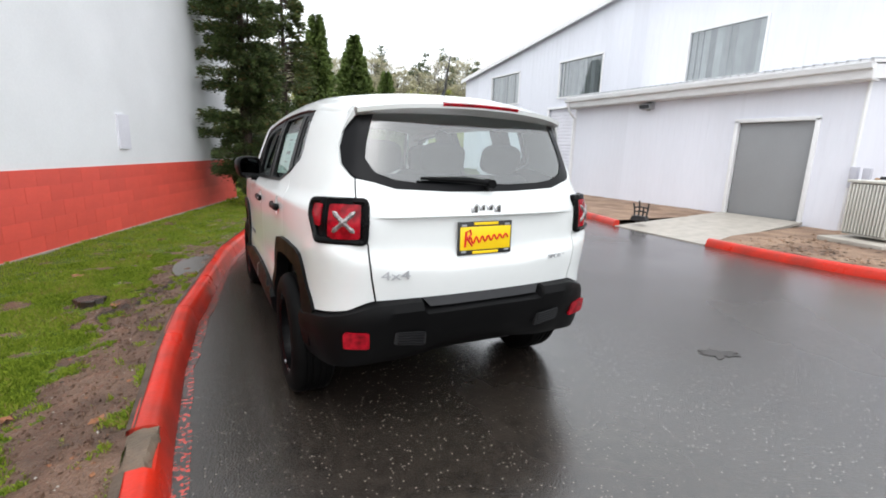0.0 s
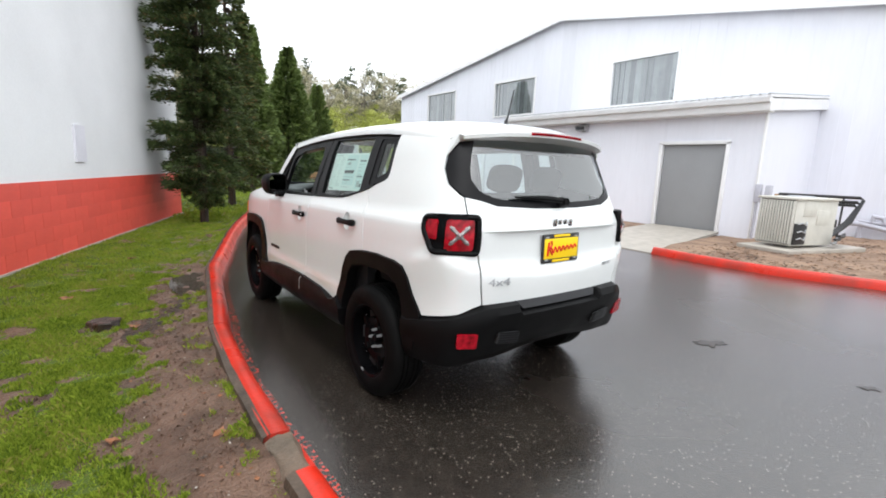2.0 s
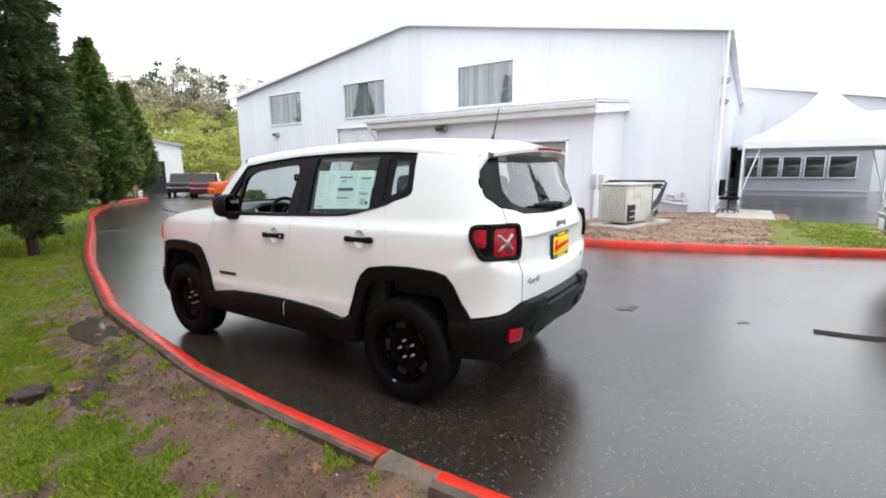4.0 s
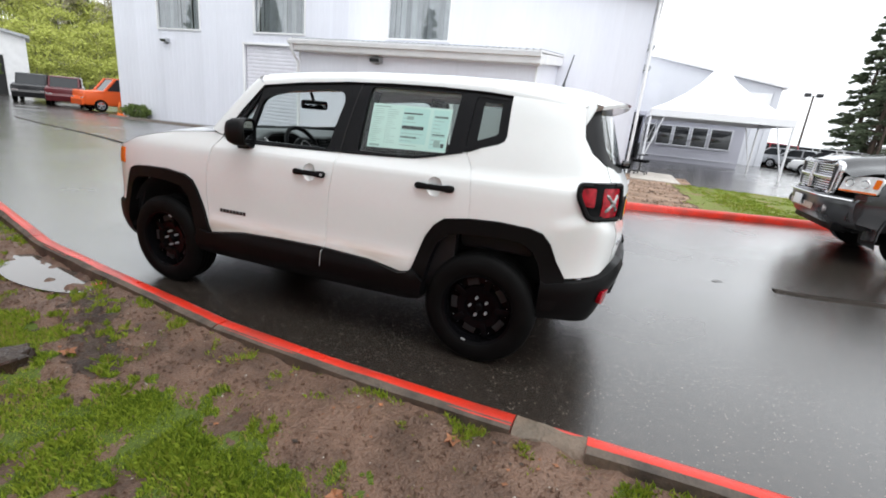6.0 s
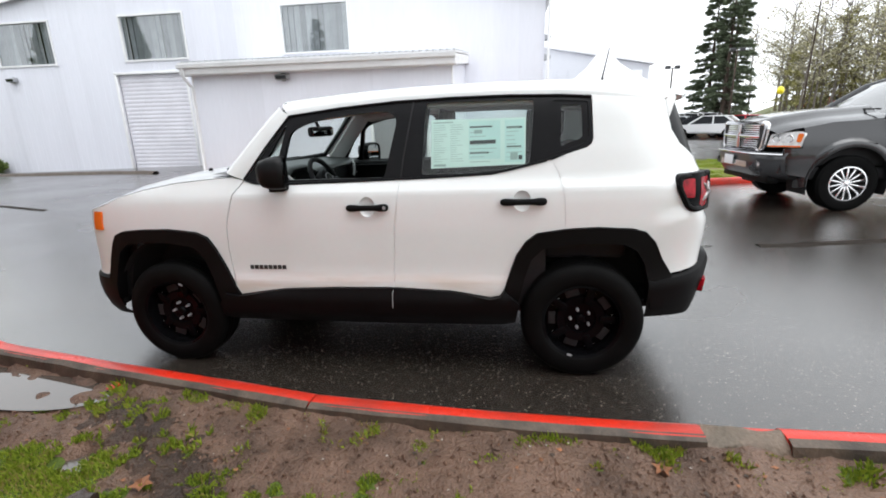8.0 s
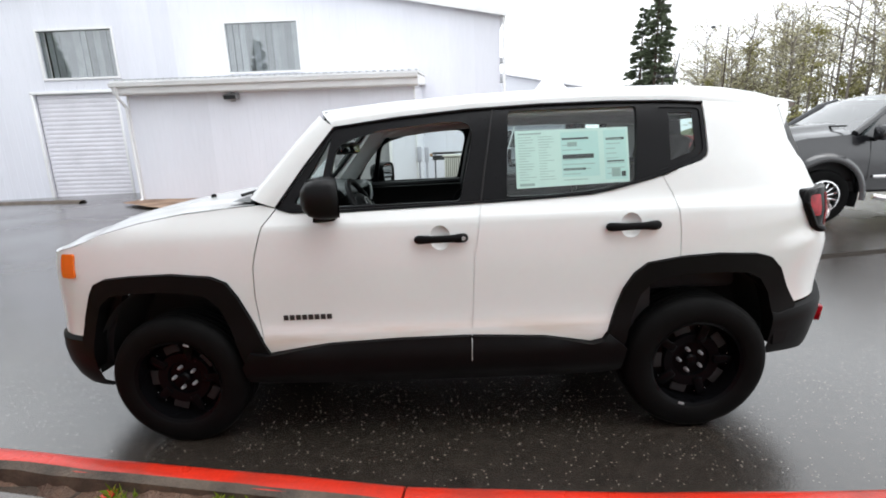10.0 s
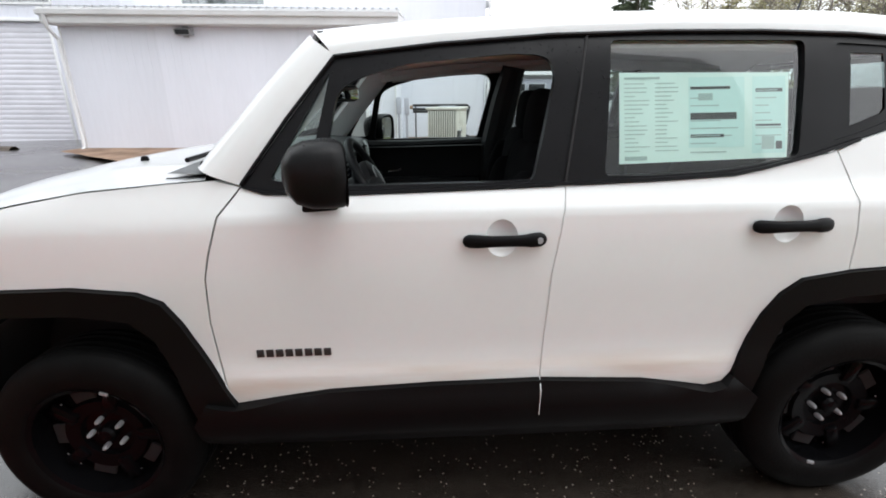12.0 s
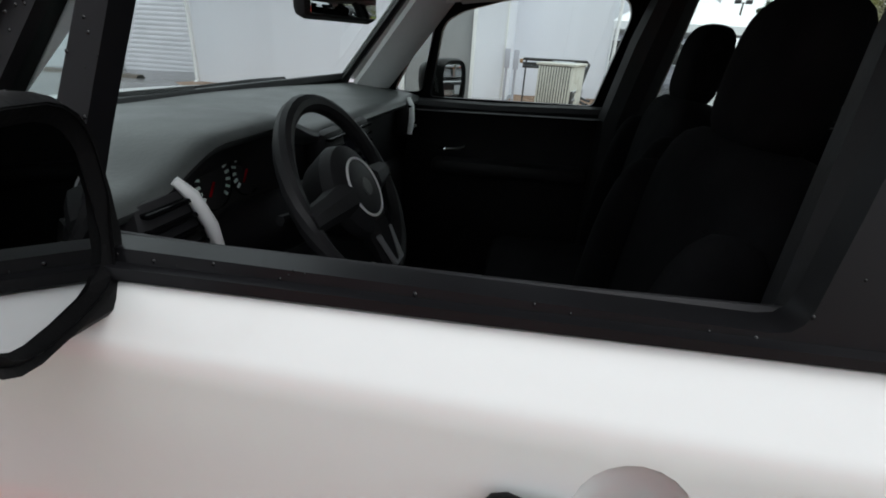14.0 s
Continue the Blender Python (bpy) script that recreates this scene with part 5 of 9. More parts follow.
# front pillar, roof, windscreen, bonnet
WS_LOW, WS_TOP = (2.105, 1.240), (1.755, 1.618)
for sg in (-1, 1):
    g = Geo()
    n = 9
    for i in range(n):
        t = i / (n - 1)
        a = Vector(skin(sg * p_y(1.992 + (1.700 - 1.992) * t), 1.196 + (1.556 - 1.196) * t, 0.0))
        ye, ze = WS_LOW[0] + (WS_TOP[0] - WS_LOW[0]) * t, WS_LOW[1] + (WS_TOP[1] - WS_LOW[1]) * t
        b = Vector((sg * (hw(ze) - 0.052), ye + 0.026, ze + 0.004))
        out = Vector((sg, 0.55, 0.3)).normalized()
        for j in range(6):
            s = j / 5
            q = a.lerp(b, s) + out * 0.038 * math.sin(math.pi * s)
            g.v.append(tuple(q))
    for i in range(n - 1):
        for j in range(5):
            k = i * 6 + j
            g.f.append((k, k + 6, k + 7, k + 1))
    part("front_pillar", g, PAINT, car)


def roof_edge(y):
    return lerp(-y, [-1.76, -1.699, -1.392, -1.053, -0.726, -0.409, -0.12, 0.043, 0.25, 0.45], [1.545, 1.555, 1.587, 1.608, 1.614, 1.611, 1.599, 1.585, 1.566, 1.540])


def roof_mid(y):
    return lerp(-y, [-1.80, -1.7, -1.4, -1.0, -0.5, 0.0, 0.25, 0.45, 0.62], [1.640, 1.664, 1.692, 1.708, 1.712, 1.702, 1.688, 1.662, 1.628])


TAIL = sorted((skin(p, 1.56)[1], skin(p, 1.56)[0] / hw(1.56)) for p in np.linspace(0.35, p_y(0.6), 60))


def roof_at(y, u):
    """u from -1 (left edge) to 1."""
    e, m = roof_edge(y), roof_mid(y)
    w = hw(e) * lerp(y, [q[0] for q in TAIL], [q[1] for q in TAIL])
    a = (1 - abs(u)) * math.pi / 2
    ex = lerp(-y, [-0.1, 0.45], [0.72, 1.0])
    x = w * math.copysign(max(0.0, math.cos(a)) ** ex, u) if u else 0.0
    return (x, y, e + (m - e) * math.sin(a) ** ex)


ry = np.linspace(1.705, -0.42, 34)
g = Geo().grid(lambda y, u: (roof_at(y, u)[0], y + (0.155 * (1 - abs(u)) ** 0.9 * smooth01((y - 1.2) / 0.50)), roof_at(y, u)[2]), ry, np.linspace(-1, 1, 33))
part("roof", g, PAINT, car)
g = Geo().grid(lambda y, u: (roof_at(y, u)[0] * 0.93, y, roof_at(y, u)[2] - 0.045), np.linspace(1.68, -0.40, 16), np.linspace(-1, 1, 17))
part("headliner", g, HEADLINER, car)


def screen_at(t, u, d=0.0):
    ye, ze = WS_LOW[0] + (WS_TOP[0] - WS_LOW[0]) * t, WS_LOW[1] + (WS_TOP[1] - WS_LOW[1]) * t
    w = hw(ze) - 0.047
    bow = 1 - u * u
    return (w * u, ye + bow * (0.16 - 0.06 * t) - d, ze + bow * (0.03 * t - 0.022 * (1 - t)))


part("windscreen", Geo().grid(lambda t, u: screen_at(t, u), np.linspace(0, 1, 10), np.linspace(-1, 1, 17)), GLASS_FRONT, car)
g = Geo()
for sg in (-1, 1):
    g.tube([screen_at(t, sg * 0.93, 0.035) for t in np.linspace(0, 1, 8)], 0.014, 6)
g.tube([screen_at(0.99, u, 0.01) for u in np.linspace(-1, 1, 13)], 0.016, 6)
g.tube([screen_at(0.005, u, 0.0) for u in np.linspace(-1, 1, 13)], 0.022, 6)
part("screen_seal", g, PILLAR, car, "black windscreen seal")


def bonnet_at(t, u):
    """t 0 at the screen, 1 at the nose."""
    p = p_y(2.09 + (3.27 - 2.09) * t)
    ze = lerp(t, [0, 0.1, 0.3, 0.49, 0.68, 0.79, 0.93, 1], [1.212, 1.205, 1.187, 1.152, 1.107, 1.057, 1.022, 0.985])
    x, y, _ = skin(p, ze, 0.0)
    w = x
    s = 1 - abs(u) ** 2.6
    bulge = lerp(t, [0, 0.35, 1], [0.008, 0.030, 0.034])
    ym = lerp(t, [0, 1], [2.245, 3.36])
    crease = 0.005 * smooth01((0.72 - abs(u)) / 0.05)
    return (w * u, y + (ym - y) * (1 - u * u), ze + bulge * s + crease)


part("bonnet", Geo().grid(bonnet_at, np.linspace(0, 1, 22), np.linspace(-1, 1, 33)), PAINT, car)
g = Geo()
g.grid(lambda u, t: (0.74 * u, 2.115 + 0.13 * (1 - u * u) + 0.12 * t, 1.214 + 0.004 * (1 - u * u) - 0.006 * t), np.linspace(-1, 1, 17), np.linspace(0, 1, 3))
part("cowl_grille", g, TRIM_BLACK, car, "black plastic cowl under the windscreen")
for x0, x1 in ((-0.50, 0.05), (0.10, 0.55)):
    part("wiper", Geo().tube([(x0, 2.30 - 0.25 * abs(x0) ** 2 * 0.3, 1.235), ((x0 + x1) / 2, 2.27, 1.242), (x1, 2.27, 1.240)], 0.009, 6), TRIM_BLACK, car)
part("washer_jet", Geo().lathe([(0.0, 0.012), (0.012, 0.008), (0.016, -0.01)], 10, Matrix.Translation(Vector(bonnet_at(0.27, -0.42)) + Vector((0, 0, 0.008))) @ Matrix.Rotation(radians(-90), 4, "Y")), TRIM_BLACK, car)

# arch flares, sills, bumpers
for sg in (-1, 1):
    part("arch_flare", sheet(side_poly(F_FLARE) + side_poly(F_INNER[::-1] + [(3.02, 0.42)]), side_put(sg, 0.020), step=0.04, thick=0.07), TRIM_BLACK, car, "black grained wheel-arch flare")
    part("arch_flare", sheet(side_poly(R_FLARE) + side_poly([(-0.430, 0.42)] + R_INNER[::-1]), side_put(sg, 0.015), step=0.04, thick=0.07), TRIM_BLACK, car, "black grained wheel-arch flare")
    sill = CLAD_TOP[:-1] + [(0.434, 0.530), (0.352, 0.46), (0.375, 0.335), (0.46, 0.318), (1.1, 0.312), (1.9, 0.316), (2.12, 0.322), (2.20, 0.335), (2.215, 0.43), (2.17, 0.50)]
    part("sill_cladding", sheet(side_poly(sill), lambda p, z, d, sg=sg: skin(sg * p, z, 0.020 + 0.022 * smooth01((0.52 - z) / 0.03) - 0.03 * smooth01((0.38 - z) / 0.07) + d), step=0.03, thick=0.09), TRIM_BLACK, car, "black ribbed sill cladding")
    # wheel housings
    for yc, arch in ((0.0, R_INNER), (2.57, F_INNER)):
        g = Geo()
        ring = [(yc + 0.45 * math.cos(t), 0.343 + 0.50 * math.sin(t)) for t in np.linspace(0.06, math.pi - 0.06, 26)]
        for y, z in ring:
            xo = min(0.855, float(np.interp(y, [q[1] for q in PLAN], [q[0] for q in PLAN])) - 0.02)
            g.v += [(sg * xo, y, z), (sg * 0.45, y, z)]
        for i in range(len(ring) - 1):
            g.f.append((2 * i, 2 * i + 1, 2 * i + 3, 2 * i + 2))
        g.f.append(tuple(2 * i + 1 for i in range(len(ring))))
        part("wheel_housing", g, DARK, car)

# dark inner shell behind the panel gaps
shell = [(2.30, 0.34), (2.235, 0.60), (2.30, 0.79), (2.52, 0.83), (2.84, 0.82), (2.93, 0.62), (3.0, 0.42), (3.3, 0.45), (3.3, 0.95), (3.02, 1.03), (2.2, 1.18), (1.985, 1.17), (1.7, 1.148), (1.02, 1.16), (0.5, 1.18), (0.2, 1.24), (0.0, 1.28), (-0.10, 1.30)]
low = [(-0.36, 0.80), (-0.22, 0.83), (-0.07, 0.835), (0.10, 0.83), (0.26, 0.80), (0.34, 0.62), (0.39, 0.36)]
for sg in (-1, 1):
    g = sheet(side_poly(shell) + [rx(0.60, 1.22), rx(0.56, 0.45)] + side_poly(low), side_put(sg, -0.075), step=0.06, thick=0.0)
    part("inner_shell", g, CABIN, car)


def rear_put(off):
    return lambda p, z, d: skin(p, z, off + d)


mirror_poly = lambda half: half + [(-u, v) for u, v in reversed(half)]
gate = mirror_poly([(0.566, 0.695), (0.582, 0.80), (0.597, 0.955), (0.640, 1.06), (0.677, 1.172), (0.687, 1.247), (0.60, 1.232), (0.49, 1.203), (0.2, 1.190), (0.05, 1.189)])
tailgate = part("tailgate", sheet(gate, rear_put(0.001), step=0.032, lines=(0.822, 1.066, 1.070, 1.078, 1.083)), PAINT, car)
BG = [(0.05, 1.195), (0.2, 1.196), (0.37, 1.200), (0.49, 1.209), (0.60, 1.239), (0.695, 1.270), (0.764, 1.32), (0.790, 1.39), (0.776, 1.47), (0.756, 1.56)]
HOLE = [(0.05, 1.224), (0.2, 1.226), (0.37, 1.231), (0.50, 1.246), (0.60, 1.280), (0.650, 1.34), (0.655, 1.40), (0.640, 1.50), (0.632, 1.56)]
part("rear_glass", sheet(shrink(mirror_poly(BG), -0.012), rear_put(-0.009), step=0.05, thick=0.0), GLASS_REAR, tailgate, "grey tinted rear window")
part("glass_band", sheet(shrink(mirror_poly(BG), -0.012), rear_put(-0.005), [mirror_poly(HOLE)], 0.04, 0.0), PILLAR, tailgate, "black border of the rear window")
# tail spoiler
g = Geo()
us = np.linspace(-1, 1, 33)
for u in us:
    x = 0.592 * u
    e = abs(u) ** 6
    yt = -0.650 + 0.10 * u * u + 0.03 * e
    zt = 1.606 - 0.030 * u * u - 0.008 * e
    q0, q1 = roof_at(-0.30, u * 0.99), roof_at(-0.42, u * 0.99)
    prof = [(q0[0], q0[1], q0[2] + 0.0015), (q1[0], q1[1], q1[2] + 0.0015), (x, yt + 0.05, zt + 0.008), (x, yt, zt - 0.004), (x, yt + 0.004, zt - 0.024), (x, yt + 0.05, zt - 0.036), (x * 0.985, -0.47, 1.548 - 0.012 * u * u), (x * 0.96, -0.36, 1.53)]
    g.v += prof
for i in range(len(us) - 1):
    for j in range(7):
        a = i * 8 + j
        g.f.append((a, a + 8, a + 9, a + 1))
g.f += [tuple(range(8)), tuple(reversed(range(32 * 8, 33 * 8)))]
# fins that carry the spoiler's ends down to the window corners
for sg in (-1, 1):
    k = len(g.v)
    rim = [(0.772, 1.574), (0.778, 1.550), (0.790, 1.500), (0.800, 1.455)]
    for p, z in rim:
        q = Vector(skin(sg * p, z, 0.002))
        t = smooth01((z - 1.44) / 0.12)
        g.v += [tuple(q), tuple(q + Vector((-sg * 0.004 * t, -0.055 * t, 0.004 * t))), tuple(q + Vector((-sg * 0.030 * t, -0.058 * t, 0)))]
    for i in range(3):
        for j in range(2):
            a = k + i * 3 + j
            g.f.append((a, a + 3, a + 4, a + 1))
part("spoiler", g, PAINT, car, "white tail spoiler", 45)
g = Geo()
for u in np.linspace(-1, 1, 15):
    x = 0.215 * u
    uu = x / 0.592
    yt, zt = -0.650 + 0.10 * uu * uu, 1.606 - 0.030 * uu * uu
    g.v += [(x, yt + 0.030, zt + 0.0075), (x, yt - 0.003, zt - 0.002), (x, yt + 0.001, zt - 0.016)]
for i in range(14):
    for j in range(2):
        a = i * 3 + j
        g.f.append((a, a + 3, a + 4, a + 1))
part("brake_light", g, LAMP_RED, car, "red high brake light strip")
part("aerial", Geo().tube([(0.0, -0.20, 1.69), (0.012, -0.205, 1.73), (0.022, -0.243, 1.905)], [0.016, 0.006, 0.0035], 8), BLACK_METAL, car, "black roof aerial")
part("rear_wiper", Geo().tube([(0.03, -0.695, 1.230), (-0.10, -0.692, 1.246), (-0.34, -0.664, 1.253)], [0.013, 0.017, 0.007], 8), TRIM_BLACK, tailgate, "black rear wiper")
part("wiper_hub", Geo().tube([(0.03, -0.66, 1.225), (0.03, -0.715, 1.228)], [0.03, 0.022], 12), TRIM_BLACK, tailgate)

# rear bumper, wrapped round
PB = p_y(-0.345)
ps = sorted({*np.linspace(-PB, PB, 61).tolist(), *[s * q for s in (-1, 1) for q in (0.325, 0.332, 0.340, 0.348, 0.357)]})


def bump_at(p, k):
    """k runs from the underside lip to the top edge."""
    a = abs(p)
    sidew = smooth01((a - 0.50) / 0.30)
    top = lerp(a, [0, 0.56, 0.61, 0.70, 0.80, 0.93, 1.01, PB], [0.704, 0.697, 0.682, 0.648, 0.624, 0.606, 0.588, 0.60])
    zl = [0.36, 0.365, 0.40, 0.455, 0.53, 0.60, 0.66, 0.70, 0.715]
    ol = [-0.10, -0.050, -0.022, 0.0, 0.028, 0.055, 0.066, 0.048, -0.012]
    z, o = zl[k], ol[k]
    z = 0.36 + (z - 0.36) * (top - 0.36) / 0.355
    notch = smooth01((0.355 - a) / 0.025)
    if k >= 6:
        z -= notch * (0.032 if k >= 7 else 0.022)
        o -= notch * (0.05 if k >= 7 else 0.006)
    o = o * (1 - 0.74 * sidew) + 0.006 * sidew * (1 if k not in (0, 8) else 0) - tail_form(a, z) * 0.6
    return skin(p, z + 0.035 * smooth01((0.5 - a) / 0.4) * (1 if k < 3 else 0), o)


def tuck(p, z):
    """How far the lower bumper slants in below its crest."""
    return lerp(z, [0.40, 0.45, 0.52, 0.59, 0.65], [0.052, 0.050, 0.034, 0.015, 0.002]) * (1 - 0.74 * smooth01((abs(p) - 0.50) / 0.30))


part("rear_bumper", Geo().grid(bump_at, ps, list(range(9))), TRIM_BLACK, car, "black plastic rear bumper")
part("step_pad", sheet(mirror_poly([(0.31, 0.654), (0.35, 0.699), (0.1, 0.700)]), lambda p, z, d: skin(p, z, 0.030 - (z - 0.654) * 0.75 + d), step=0.03, thick=0.02), CABIN, car, "dark recessed step in the bumper")
for sg in (-1, 1):
    def low_put(off):
        return lambda p, z, d: skin(sg * p, z, off - tuck(p, z) + d)
    part("reflector", sheet(rounded([(0.592, 0.466), (0.592, 0.552), (0.698, 0.560), (0.700, 0.482)], 0.012, 3), low_put(0.060), step=0.03, thick=0.03), LAMP_RED, car, "red bumper reflector")
    mesh_part = part("bumper_grille", sheet(rounded([(0.325, 0.456), (0.325, 0.530), (0.475, 0.546), (0.482, 0.478)], 0.015, 3), low_put(0.072), step=0.03, thick=0.02), DARK, car, "dark mesh insert")
    for i in range(5):
        z = 0.474 + i * 0.0145
        part("bar", Geo().tube([skin(sg * x, z + 0.10 * (x - 0.38), 0.0745 - tuck(x, z)) for x in (0.335, 0.38, 0.42, 0.465)], 0.0036, 5), PILLAR, mesh_part)
    # tail lamp
    def lamp_put(off):
        def put(p, z, d):
            q = skin(sg * p, min(z, 1.088), off + d)
            return (q[0] * (1 - 0.22 * max(0.0, z - 1.088)), q[1] + 0.10 * max(0.0, z - 1.088), z)
        return put
    LAMP = rounded([(0.602, 0.954), (0.598, 1.05), (0.606, 1.166), (0.900, 1.162), (0.916, 1.09), (0.850, 0.964)], 0.035, 4)
    lamp = part("tail_lamp", sheet(LAMP, lamp_put(0.006), step=0.03, thick=0.045), RIM_BLACK, car, "black-framed tail lamp")
    part("frame_lip", Geo().tube([lamp_put(0.010)(p, z, 0) for p, z in shrink(LAMP, 0.013) + shrink(LAMP, 0.013)[:1]], 0.0155, 8, False), TRIM_BLACK, lamp)

    def lens(name, outline, off, m, label="", th=0.012, st=0.025):
        return part(name, sheet(outline, lamp_put(off), step=st, thick=th), m, lamp, label)
    lens("lens", rounded([(0.637, 0.984), (0.638, 1.138), (0.772, 1.140), (0.778, 0.984)], 0.014, 3), 0.008, LAMP_RED, "red lens")
    lens("side_lens", rounded([(0.818, 1.036), (0.812, 1.136), (0.880, 1.138), (0.890, 1.09), (0.866, 1.040)], 0.010, 3), 0.011, LAMP_RED, "red side lens")
    pc, zc = 0.708, 1.060
    for sx, sz in ((1, 1), (-1, 1)):
        g = Geo().tube([lamp_put(0.003 + 0.005 * (1 - abs(t)))(pc + sx * t * 0.046, zc + sz * t * 0.046, 0) for t in np.linspace(-1, 1, 9)], [0.007, 0.013, 0.010, 0.010, 0.017, 0.010, 0.010, 0.013, 0.007], 8)
        part("cross_bar", g, LAMP_CLEAR, lamp, "clear X-shaped moulding")
    # headlamp corner and side marker at the nose
    part("side_marker", sheet(rounded([(p_y(3.03), 0.895), (p_y(3.03), 1.015), (p_y(3.12), 1.015), (p_y(3.12), 0.895)], 0.015, 3), side_put(sg, 0.008), step=0.03, thick=0.02), LAMP_AMBER, car, "amber front side marker")

# front bumper, black below
ps2 = np.linspace(p_y(2.985), arc[-1] - 0.001, 22)
for sg in (-1, 1):
    g = Geo().grid(lambda p, k: skin(sg * p, [0.30, 0.31, 0.36, 0.44, 0.52, 0.575, 0.592][k] , [-0.06, -0.01, 0.012, 0.024, 0.024, 0.018, 0.0][k]), ps2, list(range(7)))
    part("front_bumper", g, TRIM_BLACK, car, "black plastic front bumper")

# badges: brand marks as plain bars, drive mark lettered
for i in range(8):
    u = 1.997 - i * 0.0305
    o = Vector(skin(-p_y(u - 0.012), 0.664, 0.003))
    part("badge_bar", Geo().box((0, 0, 0), (0.006, 0.0235, 0.026), 0.002, m=Matrix.Translation(o)), INK_BLACK, car, "black plain badge bars" if i == 0 else "")
for i, (w, h, z) in enumerate(((0.040, 0.050, 1.112), (0.036, 0.034, 1.116), (0.036, 0.034, 1.116), (0.040, 0.044, 1.110))):
    x = -0.075 + i * 0.044
    y = skin(p_x(abs(x) + 1e-4), z, 0.004)[1]
    part("maker_badge", Geo().box((x, y, z), (w, 0.010, h), 0.004), CHROME, tailgate, "plain chrome badge bar")


def lettering(text, size, m, material, parent, name, depth=0.003):
    cu = bpy.data.curves.new(name, "FONT")
    cu.body, cu.size, cu.extrude, cu.align_x = text, size, depth, "CENTER"
    tmp = bpy.data.objects.new(name, cu)
    scene.collection.objects.link(tmp)
    bpy.context.view_layer.update()
    me = bpy.data.meshes.new_from_object(tmp.evaluated_get(bpy.context.evaluated_depsgraph_get()))
    bpy.data.objects.remove(tmp)
    me.transform(m)
    me.materials.clear()
    me.materials.append(material)
    ob = new(name, me)
    ob.parent = parent
    return ob


y4 = skin(p_x(0.48), 0.81, 0.004)
lettering("4x4", 0.058, Matrix.Translation((-0.48, y4[1], 0.795)) @ Matrix.Rotation(radians(-11), 4, "Z") @ Matrix.Diagonal((1.6, 1, 1, 1)) @ Matrix.Rotation(radians(90), 4, "X"), SILVER, tailgate, "drive_badge")
y5 = skin(p_x(0.44), 0.84, 0.003)
lettering("SPORT", 0.030, Matrix.Translation((0.46, y5[1] + 0.004, 0.83)) @ Matrix.Rotation(radians(10), 4, "Z") @ Matrix.Diagonal((1.5, 1, 1, 1)) @ Matrix.Rotation(radians(90), 4, "X"), SILVER, tailgate, "trim_badge")

# dealer plate
# the plate sits in the hollow bay
plate = part("number_plate", Geo().box((-0.005, -0.728, 0.965), (0.312, 0.012, 0.165), 0.004), INK_BLACK, tailgate, "black framed yellow dealer plate")
part("plate_face", Geo().box((-0.005, -0.7345, 0.965), (0.292, 0.004, 0.115), 0.001), PLATE_YELLOW, plate, "yellow plate with plain red script strokes")
for x, z, w in ((0.0, 1.037, 0.14), (0.0, 0.894, 0.15)):
    part("frame_label", Geo().box((x - 0.005, -0.735, z), (w, 0.004, 0.014), 0.001), PLATE_YELLOW, plate)
for sxx in (-1, 1):
    for z in (1.030, 0.900):
        part("frame_screw", Geo().box((-0.005 + sxx * 0.125, -0.7352, z), (0.028, 0.003, 0.010), 0.001), SILVER, plate)
pts = []
for i in range(60):
    t = i / 59
    pts.append((-0.105 + 0.23 * t, -0.7385, 0.962 + 0.020 * math.sin(t * 42) * (0.9 - 0.4 * t) + 0.018 * (t - 0.4)))
part("script_stroke", Geo().tube(pts, 0.0045, 5), INK_RED, plate)
part("script_stroke", Geo().tube([(-0.125, -0.7385, 0.925), (-0.120, -0.7385, 1.0), (-0.098, -0.7385, 1.008), (-0.092, -0.7385, 0.985), (-0.118, -0.7385, 0.970), (-0.085, -0.7385, 0.930)], 0.006, 5), INK_RED, plate)


plate.location = (0, 0.010, 0)


